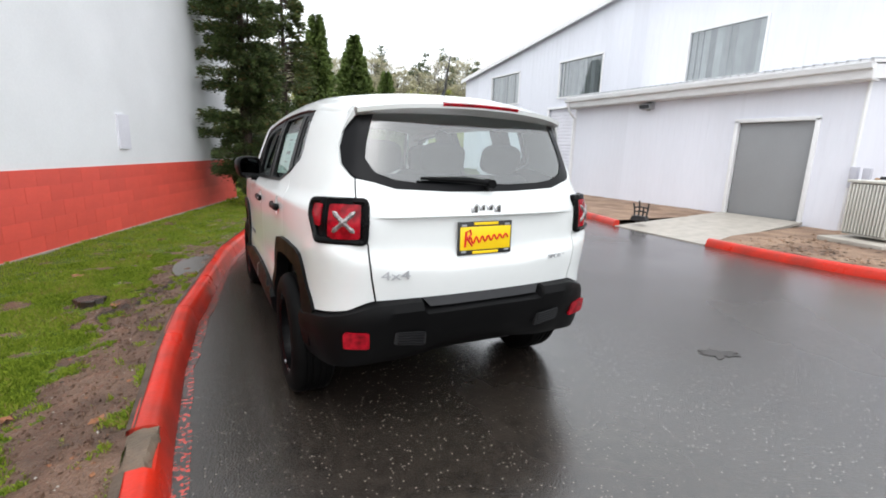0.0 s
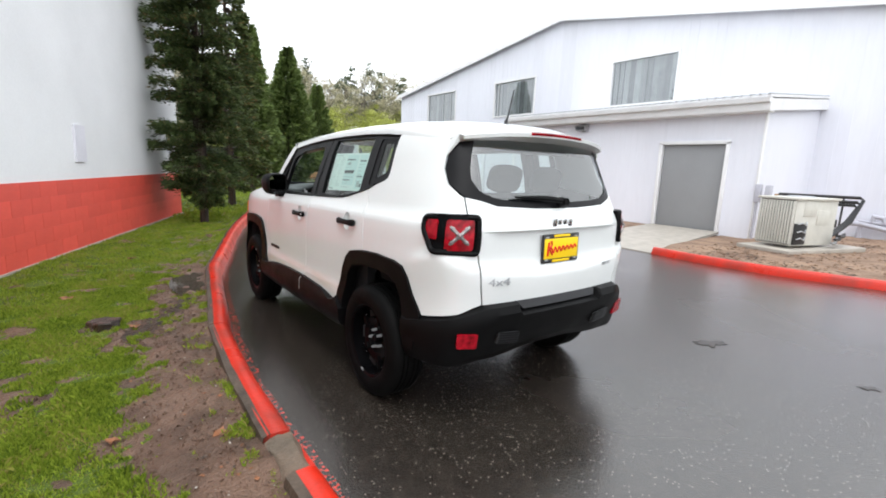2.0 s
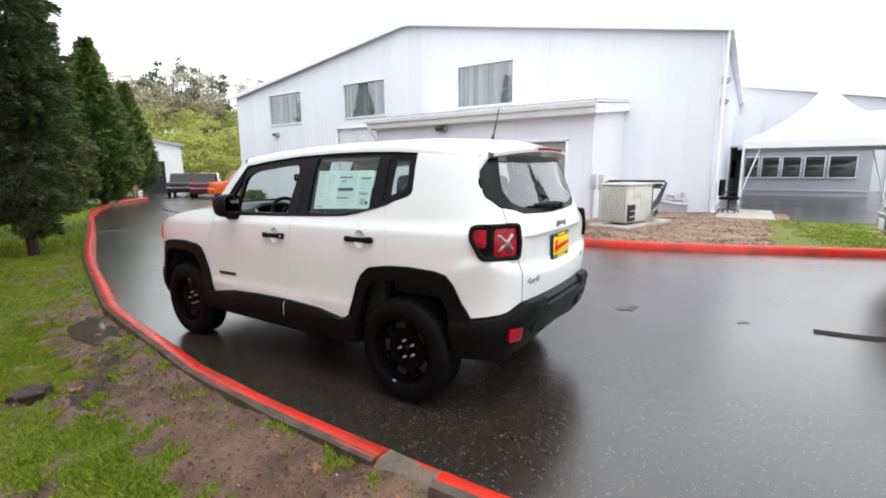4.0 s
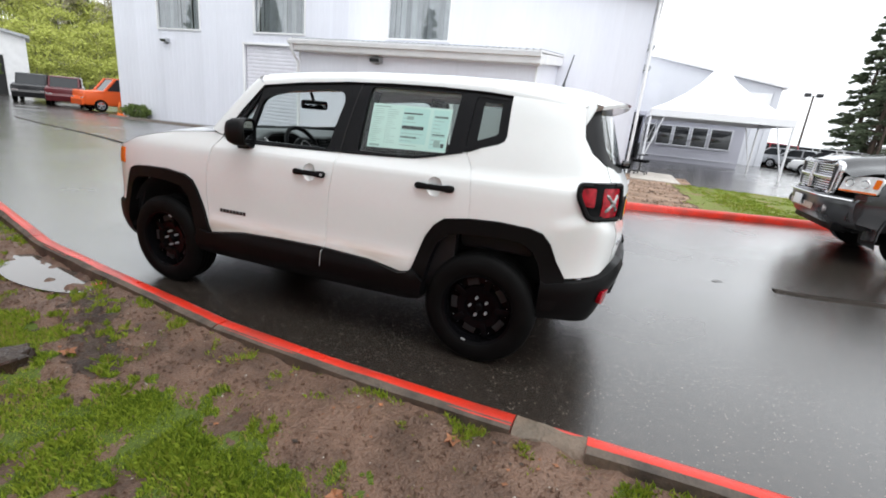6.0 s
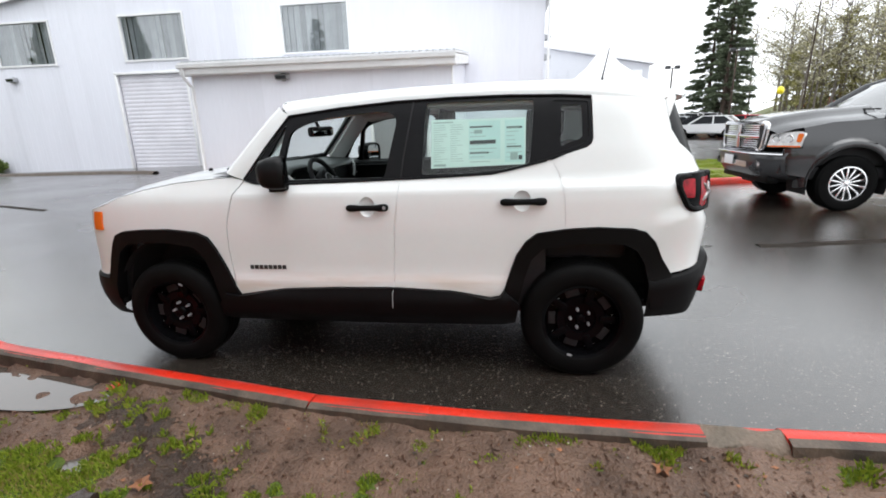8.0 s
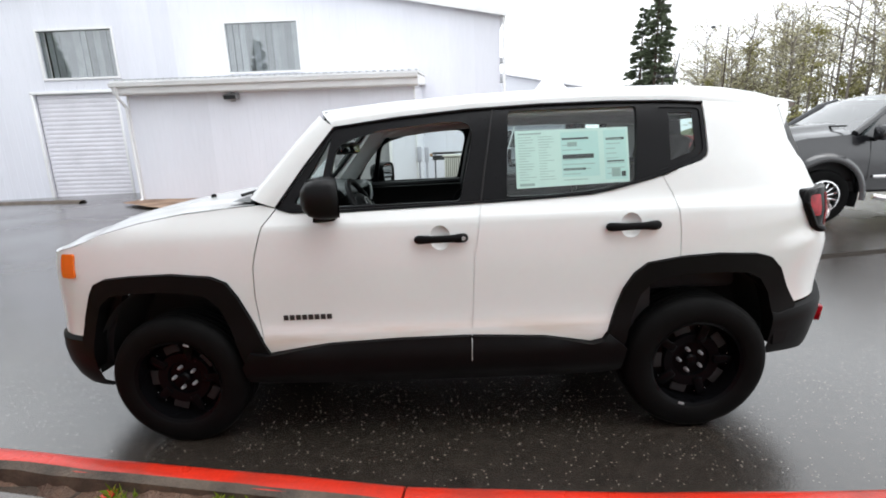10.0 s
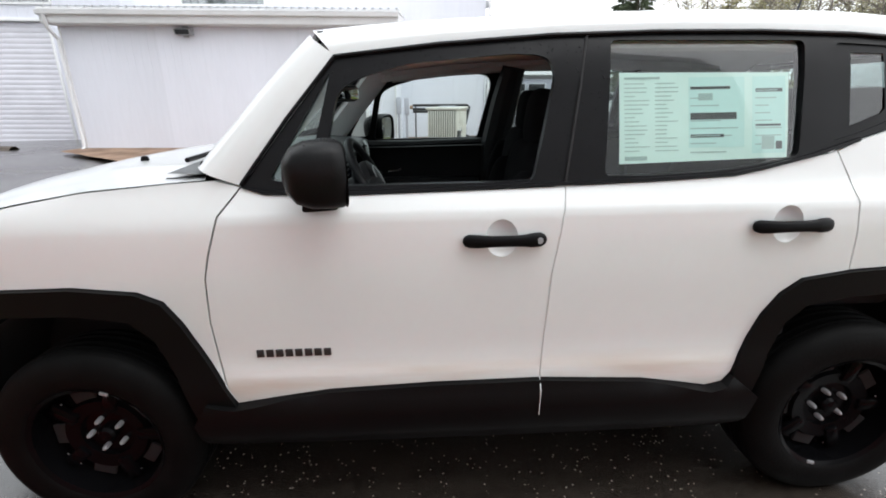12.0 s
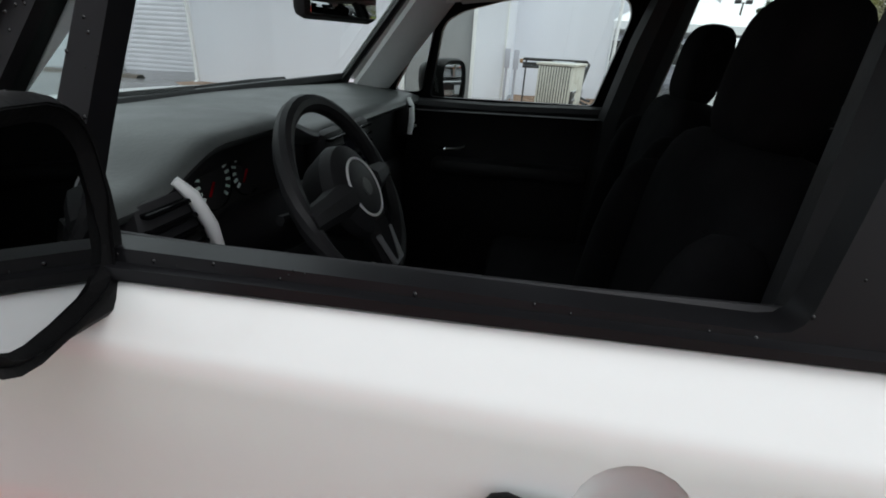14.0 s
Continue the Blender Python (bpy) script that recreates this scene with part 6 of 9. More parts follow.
# wheels
def tyre_wheel(sg, yc):
    w = part("wheel", Geo().lathe([(0.0, -0.03), (0.085, -0.03), (0.09, -0.045), (0.135, -0.052), (0.150, -0.030), (0.195, -0.022), (0.205, -0.05), (0.208, -0.098), (0.222, -0.106)], 48), RIM_BLACK, car, "black steel wheel")
    w.matrix_local = Matrix.Translation((sg * 0.772, yc, 0.343)) @ Matrix.Rotation(0 if sg < 0 else math.pi, 4, "Z")
    prof = [(0.212, -0.085), (0.222, -0.104), (0.235, -0.112), (0.270, -0.116), (0.300, -0.112), (0.322, -0.102), (0.336, -0.088), (0.343, -0.070)]
    for x in (-0.05, -0.02, 0.02, 0.05):
        prof += [(0.344, x - 0.007), (0.336, x - 0.005), (0.336, x + 0.005), (0.344, x + 0.007)]
    prof += [(0.343, 0.07), (0.336, 0.088), (0.30, 0.112), (0.235, 0.112), (0.212, 0.085), (0.20, 0.03)]
    part("tyre", Geo().lathe(prof, 64), RUBBER, w, "black road tyre")
    for i in range(5):
        t = 2 * math.pi * (i + 0.25) / 5
        m = Matrix.Rotation(t, 4, "X")
        # raised web between the vent slots
        g = Geo().box((-0.046, 0, 0.150), (0.030, 0.050, 0.095), 0.012, m=m)
        part("web", g, RIM_BLACK, w)
        a = t + math.pi / 5
        g = Geo().box((-0.034, 0, 0.160), (0.012, 0.078, 0.045), 0.005, m=Matrix.Rotation(a, 4, "X"))
        part("vent_slot", g, DARK, w)
        # pale arc stands in for the highlight along the vent's edge
        lip = [(-0.044, 0.176 * math.sin(a + q), 0.176 * math.cos(a + q)) for q in np.linspace(-0.17, 0.17, 7)]
        part("vent_glint", Geo().tube(lip, [0.001, 0.003, 0.004, 0.0045, 0.004, 0.003, 0.001], 6), NUT, w, "pale arc painted for the glint on a vent edge")
        nut = Matrix.Rotation(a, 4, "X") @ Matrix.Translation((-0.040, 0, 0.057))
        part("wheel_nut", Geo().lathe([(0.0, -0.022), (0.004, -0.021), (0.0075, -0.015), (0.0085, -0.006), (0.0085, 0.012)], 10, nut), NUT, w)
    part("hub_cap", Geo().lathe([(0.0, -0.062), (0.022, -0.060), (0.030, -0.050), (0.031, -0.025)], 20), RIM_BLACK, w)
    part("balance_weight", Geo().box((-0.103, 0.0, 0.214), (0.008, 0.028, 0.012), 0.003, m=Matrix.Rotation(radians(197 if yc < 1 else 20), 4, "X")), NUT, w)


for sg in (-1, 1):
    for yc in (0.0, 2.57):
        tyre_wheel(sg, yc)
part("drip_strand", Geo().tube([skin(-p_y(y), z, o) for y, z, o in ((1.084, 0.55, 0.004), (1.087, 0.52, 0.040), (1.090, 0.43, 0.046))], 0.0014, 6), PAINT, car, "thin white strand over the sill")
# underside
g = Geo()
g.box((0, 1.34, 0.33), (1.10, 3.3, 0.14), 0.03)
g.box((0, 1.285, 0.30), (1.34, 1.66, 0.14), 0.03)
part("floor_pan", g, DARK, car)
part("exhaust", Geo().lathe([(0.0, -0.28), (0.08, -0.27), (0.09, 0.25), (0.0, 0.27)], 14, Matrix.Translation((0.1, -0.42, 0.37))), BLACK_METAL, car)
for sg in (-1, 1):
    part("spring", Geo().tube([(sg * 0.60, 0.05, 0.40), (sg * 0.60, 0.02, 0.74)], 0.045, 8), BLACK_METAL, car)
    part("axle_arm", Geo().tube([(sg * 0.2, 0.02, 0.33), (sg * 0.70, 0.0, 0.343)], 0.035, 8), BLACK_METAL, car)

# door mirrors
for sg in (-1, 1):
    m0 = Matrix.Translation((sg * 0.900, 1.732, 1.236)) @ Matrix.Rotation(radians(-20 * sg), 4, "Z")
    g = Geo()
    rings = []
    for k, (yy, s) in enumerate(((-0.060, 0.90), (-0.050, 0.99), (-0.02, 1.0), (0.03, 0.95), (0.070, 0.78), (0.092, 0.45), (0.098, 0.08))):
        for j in range(24):
            t = 2 * math.pi * j / 24
            cx, cz = math.cos(t), math.sin(t)
            ex = math.copysign(abs(cx) ** 0.55, cx) * 0.102 * s
            ez = math.copysign(abs(cz) ** 0.55, cz) * (0.096 if cz > 0 else 0.090) * s
            g.v.append(tuple(m0 @ Vector((ex * (1 - 0.10 * (cz < 0)), yy, ez))))
    for k in range(6):
        for j in range(24):
            a, b = k * 24 + j, k * 24 + (j + 1) % 24
            g.f.append((a, b, b + 24, a + 24))
    g.f.append(tuple(range(6 * 24, 7 * 24)))
    wm = part("door_mirror", g, MIRROR_SHELL, car, "black door mirror with rain drops", 50)
    g = Geo()
    for k, s in enumerate((0.97, 0.80)):
        for j in range(24):
            t = 2 * math.pi * j / 24
            cx, cz = math.cos(t), math.sin(t)
            g.v.append(tuple(m0 @ Vector((math.copysign(abs(cx) ** 0.55, cx) * 0.100 * s, -0.060 + 0.012 * k, math.copysign(abs(cz) ** 0.55, cz) * 0.091 * s))))
    g.f = [(j, (j + 1) % 24, 24 + (j + 1) % 24, 24 + j) for j in range(24)]
    part("mirror_rim", g, TRIM_BLACK, wm)
    g = Geo()
    for j in range(24):
        t = 2 * math.pi * j / 24
        cx, cz = math.cos(t), math.sin(t)
        g.v.append(tuple(m0 @ Vector((math.copysign(abs(cx) ** 0.55, cx) * 0.082, -0.050, math.copysign(abs(cz) ** 0.55, cz) * 0.074))))
    g.f = [tuple(range(24))]
    part("mirror_glass", g, MIRROR, wm, "mirror glass")
    part("mirror_foot", Geo().prism(rounded([(1.69, 1.118), (1.80, 1.112), (1.79, 1.150), (1.70, 1.160)], 0.015, 3), lambda y, z: (sg * 0.79, y, z + 0.012), (sg * 0.085, 0, 0)), TRIM_BLACK, wm, smooth=30)

# drops on top of the near mirror
def drop_place(x, y):
    return Vector((x, y, 0.0955 * lerp(y, [-0.06, -0.05, -0.02, 0.03, 0.07], [0.90, 0.99, 1.0, 0.95, 0.78]) * (1 - 0.05 * (x / 0.06) ** 2)))


g = Geo()
random.seed(8)
for _ in range(60):
    c = Matrix.Translation((-0.900, 1.732, 1.236)) @ Matrix.Rotation(radians(20), 4, "Z") @ drop_place(random.uniform(-0.06, 0.06), random.uniform(-0.045, 0.04))
    r = random.uniform(0.0012, 0.0032)
    k = len(g.v)
    for rr, dd in ((1.0, 0.0), (0.7, 0.6), (0.0, 0.85)):
        g.v += [(c.x + rr * r * math.cos(j), c.y + rr * r * math.sin(j), c.z + dd * r) for j in (0.0, 1.05, 2.09, 3.14, 4.19, 5.24)]
    for i in range(2):
        for j in range(6):
            a, b = k + i * 6 + j, k + i * 6 + (j + 1) % 6
            g.f.append((a, b, b + 6, a + 6))
tagged(part("rain_drops", g, bpy.data.materials["water_drop"], car, "rain drops on the mirror", 60), "rain drops on the mirror", kind="stuff")

# window sticker on the near rear side glass
st = part("window_sticker", sheet(side_poly([(0.846, 1.226), (0.844, 1.492), (0.314, 1.486), (0.318, 1.236)]), side_put(-1, -0.0245), step=0.06, thick=0.0), PAPER, car, "pale green printed price sticker inside the glass")
part("sticker_back", sheet(side_poly([(0.846, 1.226), (0.844, 1.492), (0.314, 1.486), (0.318, 1.236)]), side_put(-1, -0.0265), step=0.06, thick=0.0), PAPER, st)
random.seed(5)


def ink(y0, y1, z0, z1, m, dep=-0.0232):
    return sheet(side_poly([(y0, z0), (y0, z1), (y1, z1), (y1, z0)]), side_put(-1, dep), step=0.08, thick=0.0)


part("panel", ink(0.630, 0.455, 1.27, 1.475, PAPER_BLUE, -0.0238), PAPER_BLUE, st)
part("panel", ink(0.430, 0.325, 1.25, 1.475, PAPER_BLUE, -0.0238), PAPER_BLUE, st)
rows = [(0.625, 0.500, 1.440, 1.448, INK_BLACK), (0.600, 0.555, 1.408, 1.428, INK_GREY), (0.625, 0.480, 1.352, 1.372, INK_BLACK), (0.625, 0.52, 1.300, 1.309, INK_BLACK), (0.420, 0.335, 1.430, 1.440, INK_BLACK), (0.420, 0.340, 1.330, 1.336, INK_BLACK), (0.400, 0.360, 1.262, 1.300, INK_GREY), (0.355, 0.335, 1.262, 1.285, INK_BLACK), (0.83, 0.72, 1.472, 1.478, INK_GREY), (0.83, 0.76, 1.236, 1.248, INK_GREY)]
for a, b, z0, z1, m in rows:
    part("print_bar", ink(a, b, z0, z1, m), m, st)
for i in range(17):
    z = 1.458 - i * 0.0122
    for a, wmax in ((0.83, 0.08), (0.735, 0.075)):
        part("print_bar", ink(a, a - wmax * random.uniform(0.4, 1.0), z, z + 0.0022, INK_GREY), INK_GREY, st)
for i in range(8):
    z = 1.255 + i * 0.022 + (0.0 if i < 1 else 0.004)
    part("print_bar", ink(0.625, 0.625 - random.uniform(0.06, 0.16), z, z + 0.003, INK_GREY), INK_GREY, st)
    part("print_bar", ink(0.421, 0.421 - random.uniform(0.04, 0.085), z + 0.02, z + 0.023, INK_GREY), INK_GREY, st)

# ---- cabin ----
for sg in (-1, 1):
    # door cards
    card = [(1.95, 1.14), (1.05, 1.145), (0.20, 1.17), (0.20, 0.42), (1.0, 0.40), (2.0, 0.42)]
    dc = part("door_card", sheet(side_poly(card), side_put(sg, -0.085), step=0.09, thick=0.06), CABIN, car, "black door lining")
    part("inner_sill", Geo().tube([skin(sg * p_y(y), z, -0.060) for y, z in ((1.94, 1.158), (1.5, 1.150), (1.05, 1.160), (0.5, 1.172), (0.22, 1.22))], 0.026, 8), CABIN, dc)
    part("inner_sill", Geo().tube([skin(sg * p_y(y), z, -0.030) for y, z in ((1.90, 1.168), (1.5, 1.160), (1.05, 1.168))], 0.010, 8), CABIN, dc)
    part("armrest", Geo().box((sg * 0.735, 1.42, 0.92), (0.09, 0.62, 0.06), 0.02), CABIN, dc)
    part("inner_handle", Geo().tube([(sg * 0.745, 1.70, 0.985), (sg * 0.728, 1.68, 0.987), (sg * 0.728, 1.62, 0.992), (sg * 0.745, 1.60, 1.000)], 0.009, 8), CHROME, dc, "chrome inner door handle")
    # inner pillar linings
    g = Geo()
    for t in np.linspace(0, 1, 8):
        ye, ze = 2.03 + (1.69 - 2.03) * t, 1.20 + (1.58 - 1.20) * t
        w = hw(ze) - 0.035
        g.v += [(sg * w, ye - 0.095, ze), (sg * (w - 0.035), ye - 0.065, ze + 0.01), (sg * (w - 0.05), ye + 0.02, ze + 0.02), (sg * (w - 0.02), ye + 0.05, ze + 0.02)]
    for i in range(7):
        for j in range(3):
            a = i * 4 + j
            g.f.append((a, a + 4, a + 5, a + 1))
    part("pillar_lining", g, PILLAR_GREY, car, "grey windscreen pillar lining", 60)
    part("centre_pillar_lining", Geo().tube([(sg * (hw(z) - 0.105), y, z) for y, z in ((1.03, 0.6), (1.01, 1.15), (0.965, 1.40), (0.93, 1.58))], [0.07, 0.085, 0.08, 0.065], 10), CABIN, car)
    part("rear_pillar_lining", Geo().tube([(sg * (hw(z) - 0.06), y, z) for y, z in ((0.23, 1.22), (0.22, 1.40), (0.21, 1.59))], 0.04, 8), CABIN, car)
    part("rail_lining", Geo().tube([(sg * (abs(roof_at(y, 1.0)[0]) - 0.062), y, roof_edge(y) - 0.022) for y in (1.62, 1.3, 0.9, 0.4, 0.0, -0.25)], 0.032, 8), HEADLINER, car)
    part("rear_side_lining", Geo().box((sg * 0.66, -0.03, 0.92), (0.06, 0.46, 0.50), 0.03), CABIN, car)


def front_seat(x, dy):
    s = part("front_seat", Geo().box((x, 1.24 + dy, 0.62), (0.50, 0.52, 0.16), 0.06), CLOTH, car, "black cloth front seat")
    m = Matrix.Translation((x, 1.04 + dy, 0.62)) @ Matrix.Rotation(radians(8), 4, "X")
    part("backrest", Geo().pillow((0, 0, 0.31), (0.49, 0.15, 0.68), m), CLOTH, s, smooth=80)
    for k in (-1, 1):
        part("side_bolster", Geo().pillow((k * 0.215, 0.06, 0.27), (0.09, 0.15, 0.58), m, 0.7), CLOTH, s, smooth=80)
    part("headrest", Geo().pillow((0, 0.0, 0.735), (0.235, 0.10, 0.215), m, 0.6), CLOTH, s, smooth=80)
    return s


front_seat(-0.37, 0.06)
front_seat(0.37, -0.05)
rs = part("rear_seat", Geo().box((0, 0.22, 0.68), (1.28, 0.48, 0.15), 0.05), CLOTH, car, "black cloth rear bench")
m = Matrix.Translation((0, -0.02, 0.72)) @ Matrix.Rotation(radians(18), 4, "X")
part("backrest", Geo().box((0, 0, 0.27), (1.26, 0.12, 0.58), 0.05, m=m), CLOTH, rs)
for x in (-0.40, 0.0, 0.40):
    part("headrest", Geo().pillow((x, 0, 0.66), (0.27, 0.10, 0.18), m, 0.6), CLOTH, rs, smooth=80)
part("parcel_shelf", Geo().box((0, -0.34, 1.08), (1.2, 0.5, 0.02), 0.006), CABIN, car)
part("carpet", Geo().box((0, 1.0, 0.42), (1.5, 3.0, 0.05), 0.01), CABIN, car)
# dashboard
DTOP = [(1.835, 1.150), (1.802, 1.160), (1.794, 1.172), (1.802, 1.186), (1.835, 1.196), (1.93, 1.208), (2.04, 1.222), (2.21, 1.230)]
DFACE = [(1.88, 0.90), (1.855, 0.98), (1.845, 1.06), (1.838, 1.10), (1.835, 1.150)]


def dash_at(prof, rise, pit):
    """A strip of the dashboard, humped over the instruments; pit sinks the fascia round them."""
    out = Geo()
    n = len(prof)
    for x in np.linspace(-0.77, 0.77, 65):
        near, over = smooth01(1.25 - abs(x + 0.385) / 0.145), smooth01(1.5 - abs(x + 0.395) / 0.18)
        for k, (y, z) in enumerate(prof):
            out.v.append((x, y + pit[k] * near + 0.05 * (1 - (x / 0.77) ** 2) * (1 if y > 1.9 and z > 1.15 else 0.3), z + rise[k] * over))
    for i in range(64):
        for j in range(n - 1):
            a = i * n + j
            out.f.append((a, a + n, a + n + 1, a + 1))
    return out


# light lying on the dash top is put into its paler colour
dash = part("dashboard", dash_at(DTOP, (0.048, 0.048, 0.048, 0.047, 0.045, 0.036, 0.018, 0), (0,) * 8), DASH, car, "soft dark dashboard top, toned paler for the light on it, with a brow over the dials", 60)
part("fascia", dash_at(DFACE, (0, 0, 0.01, 0.03, 0.048), (0, 0.05, 0.085, 0.07, 0.004)), CABIN, dash, "black fascia", 60)
part("radio_screen", Geo().box((0.03, 1.822, 1.055), (0.13, 0.012, 0.07), 0.003), SCREEN, dash, "small dim blue radio display")
part("dash_lower", Geo().box((0, 1.97, 0.80), (1.50, 0.26, 0.34), 0.05), CABIN, dash)
part("instrument_binnacle", Geo().tube([(-0.37, 1.905, 1.115), (-0.37, 1.95, 1.115)], [0.118, 0.10], 28), DARK, dash, "round instrument cluster")
for cx, r in ((-0.405, 0.043), (-0.300, 0.042)):
    part("dial_ring", Geo().tube([(cx + 0.054 * math.cos(t), 1.898, 1.128 + 0.054 * math.sin(t)) for t in np.linspace(0, 2 * math.pi, 25)], 0.0016, 5, False), RIM_BLACK, dash, "thin dark dial ring")
    for i in range(15):
        t = radians(-45 + i * 19)
        c = (cx + r * math.cos(t), 1.899, 1.128 + r * math.sin(t))
        part("dial_mark", Geo().box((0, 0, 0), (0.005, 0.003, 0.010), 0, m=Matrix.Translation(c) @ Matrix.Rotation(math.pi / 2 - t, 4, "Y")), PAPER, dash)
    part("dial_needle", Geo().box((0, 0, 0.014), (0.004, 0.003, 0.030), 0, m=Matrix.Translation((cx, 1.898, 1.126)) @ Matrix.Rotation(radians(215), 4, "Y")), LAMP_RED, dash)
for xs_ in (-0.630, 0.630, -0.085, 0.095):
    v0 = part("air_vent", Geo().box((xs_, 1.822, 1.118), (0.122, 0.06, 0.130), 0.02), CABIN, dash, "black air vent")
    for i in range(5):
        part("vane", Geo().box((xs_, 1.790, 1.072 + i * 0.023), (0.100, 0.014, 0.007), 0.002), RIM_BLACK, v0)
    sd = math.copysign(1, xs_)
    if abs(xs_) > 0.3:
        part("vent_trim", Geo().tube([(xs_ - sd * 0.022, 1.800, 1.192), (xs_ - sd * 0.034, 1.786, 1.168), (xs_ - sd * 0.052, 1.780, 1.118), (xs_ - sd * 0.068, 1.784, 1.066)], [0.007, 0.010, 0.011, 0.009], 12), PILLAR_GREY, v0, "silver vent surround")
        part("vent_tab", Geo().box((xs_ + sd * 0.02, 1.785, 1.085), (0.022, 0.01, 0.010), 0.003), SILVER, v0)
part("centre_screen", Geo().box((0.01, 1.845, 1.02), (0.22, 0.05, 0.13), 0.01), RIM_BLACK, dash)
part("screen_glow", Geo().box((-0.10, 1.81, 1.05), (0.03, 0.006, 0.018), 0.002), mat("blue_display", (0.02, 0.03, 0.30), 0.3, var=0.02, bump=0), dash)
# steering wheel, tilted towards the driver
SW = Matrix.Translation((-0.352, 1.652, 1.114)) @ Matrix.Rotation(radians(63), 4, "X")
sw = part("steering_wheel", Geo().tube([tuple(SW @ Vector((0.176 * math.cos(t), 0.176 * math.sin(t), 0))) for t in np.linspace(0, 2 * math.pi, 41)], 0.0165, 10, False), CABIN, car, "black steering wheel")
part("boss", Geo().tube([tuple(SW @ Vector((0, 0, z))) for z in (-0.05, 0.0, 0.020, 0.032, 0.036)], [0.074, 0.092, 0.086, 0.064, 0.03], 32), CABIN, sw)
part("boss_ring", Geo().tube([tuple(SW @ Vector((0.056 * math.cos(t), 0.056 * math.sin(t), 0.033))) for t in np.linspace(0, 2 * math.pi, 33)], 0.0028, 8, False), PILLAR_GREY, sw, "silver ring round a plain emblem")
part("emblem", Geo().tube([tuple(SW @ Vector((0, 0, z))) for z in (0.030, 0.039)], [0.020, 0.016], 16), DASH, sw)
for a in (0, math.pi, -math.pi / 2):
    c, s = math.cos(a), math.sin(a)
    part("spoke", Geo().tube([tuple(SW @ Vector((c * r, s * r, z))) for r, z in ((0.06, 0.01), (0.12, 0.008), (0.178, 0.0))], [0.034, 0.026, 0.022], 8), CABIN, sw)
part("spoke_trim", Geo().tube([tuple(SW @ Vector((x, y, 0.026))) for x, y in ((-0.03, -0.09), (-0.018, -0.155), (0.018, -0.155), (0.03, -0.09))], 0.006, 6), SILVER, sw)
part("column", Geo().tube([tuple(SW @ Vector((0, 0, -0.04))), (-0.365, 1.90, 1.0)], [0.055, 0.065], 12), CABIN, sw)
for k in (-1, 1):
    part("stalk", Geo().tube([tuple(SW @ Vector((0.04 * k, 0.0, -0.06))), tuple(SW @ Vector((0.155 * k, 0.02, -0.055)))], 0.009, 6), CABIN, sw)
IM = Matrix.Translation((-0.02, 1.800, 1.452)) @ Matrix.Rotation(radians(-20), 4, "Z")
im = part("inner_mirror", Geo().box((0, 0, 0), (0.245, 0.045, 0.072), 0.02, m=IM), CABIN, car, "black inner mirror")
part("mirror_glass", Geo().box((0, -0.024, 0), (0.215, 0.004, 0.050), 0.001, m=IM), MIRROR, im)
part("mirror_stem", Geo().tube([(-0.01, 1.815, 1.475), (0.0, 1.87, 1.60)], 0.013, 8), CABIN, im)

# ---- wheels and parked vehicles ----
TRUCK_PAINT = mat("dark_grey_metallic_paint", (0.011, 0.011, 0.013), 0.24, metal=0.1, var=0.03, bump=0, coat=0.7, rvar=0.03)


def simple_wheel(parent, loc, r, w, sg, rim_mat, spokes=8):
    t = part("wheel", Geo().lathe([(r * 0.60, -w * 0.46), (r * 0.72, -w * 0.52), (r * 0.92, -w * 0.48), (r, -w * 0.36), (r, w * 0.36), (r * 0.92, w * 0.48), (r * 0.6, w * 0.4)], 36), RUBBER, parent)
    t.matrix_local = Matrix.Translation(loc) @ Matrix.Rotation(0 if sg < 0 else math.pi, 4, "Z")
    part("rim", Geo().lathe([(r * 0.61, -w * 0.47), (r * 0.57, -w * 0.48), (r * 0.54, -w * 0.30), (r * 0.50, -w * 0.05)], 36), rim_mat, t)
    part("rim_back", Geo().lathe([(r * 0.52, -w * 0.08), (0.0, -w * 0.06)], 24), DARK, t)
    for i in range(spokes):
        m = Matrix.Rotation(2 * math.pi * i / spokes, 4, "X")
        part("spoke", Geo().box((-w * 0.27, 0, r * 0.31), (w * 0.14, r * (0.9 / spokes), r * 0.50), r * 0.02, m=m), rim_mat, t)
    part("hub", Geo().lathe([(0, -w * 0.42), (r * 0.10, -w * 0.40), (r * 0.15, -w * 0.28), (r * 0.15, 0)], 16), rim_mat, t)
    return t


tk = thing("pickup_truck", "dark grey pickup truck with chrome grille and wheels", "pickup truck", Matrix.Translation((5.07, -4.41, zg(5, -4.4))))
TH = 0.99
HEADLAMP = mat("clear_headlamp_glass", (0.80, 0.80, 0.80), 0.12, var=0.12, scale=22, fine=60, bump=0.1)


def tk_side(sg, off=0.0):
    return lambda y, z, d: (sg * (TH - 0.05 * smooth01((z - 1.0) / 0.3) - 0.02 * smooth01((0.75 - z) / 0.2) - 0.20 * smooth01((y - 0.72) / 0.35) ** 2 + off + d), y, z)


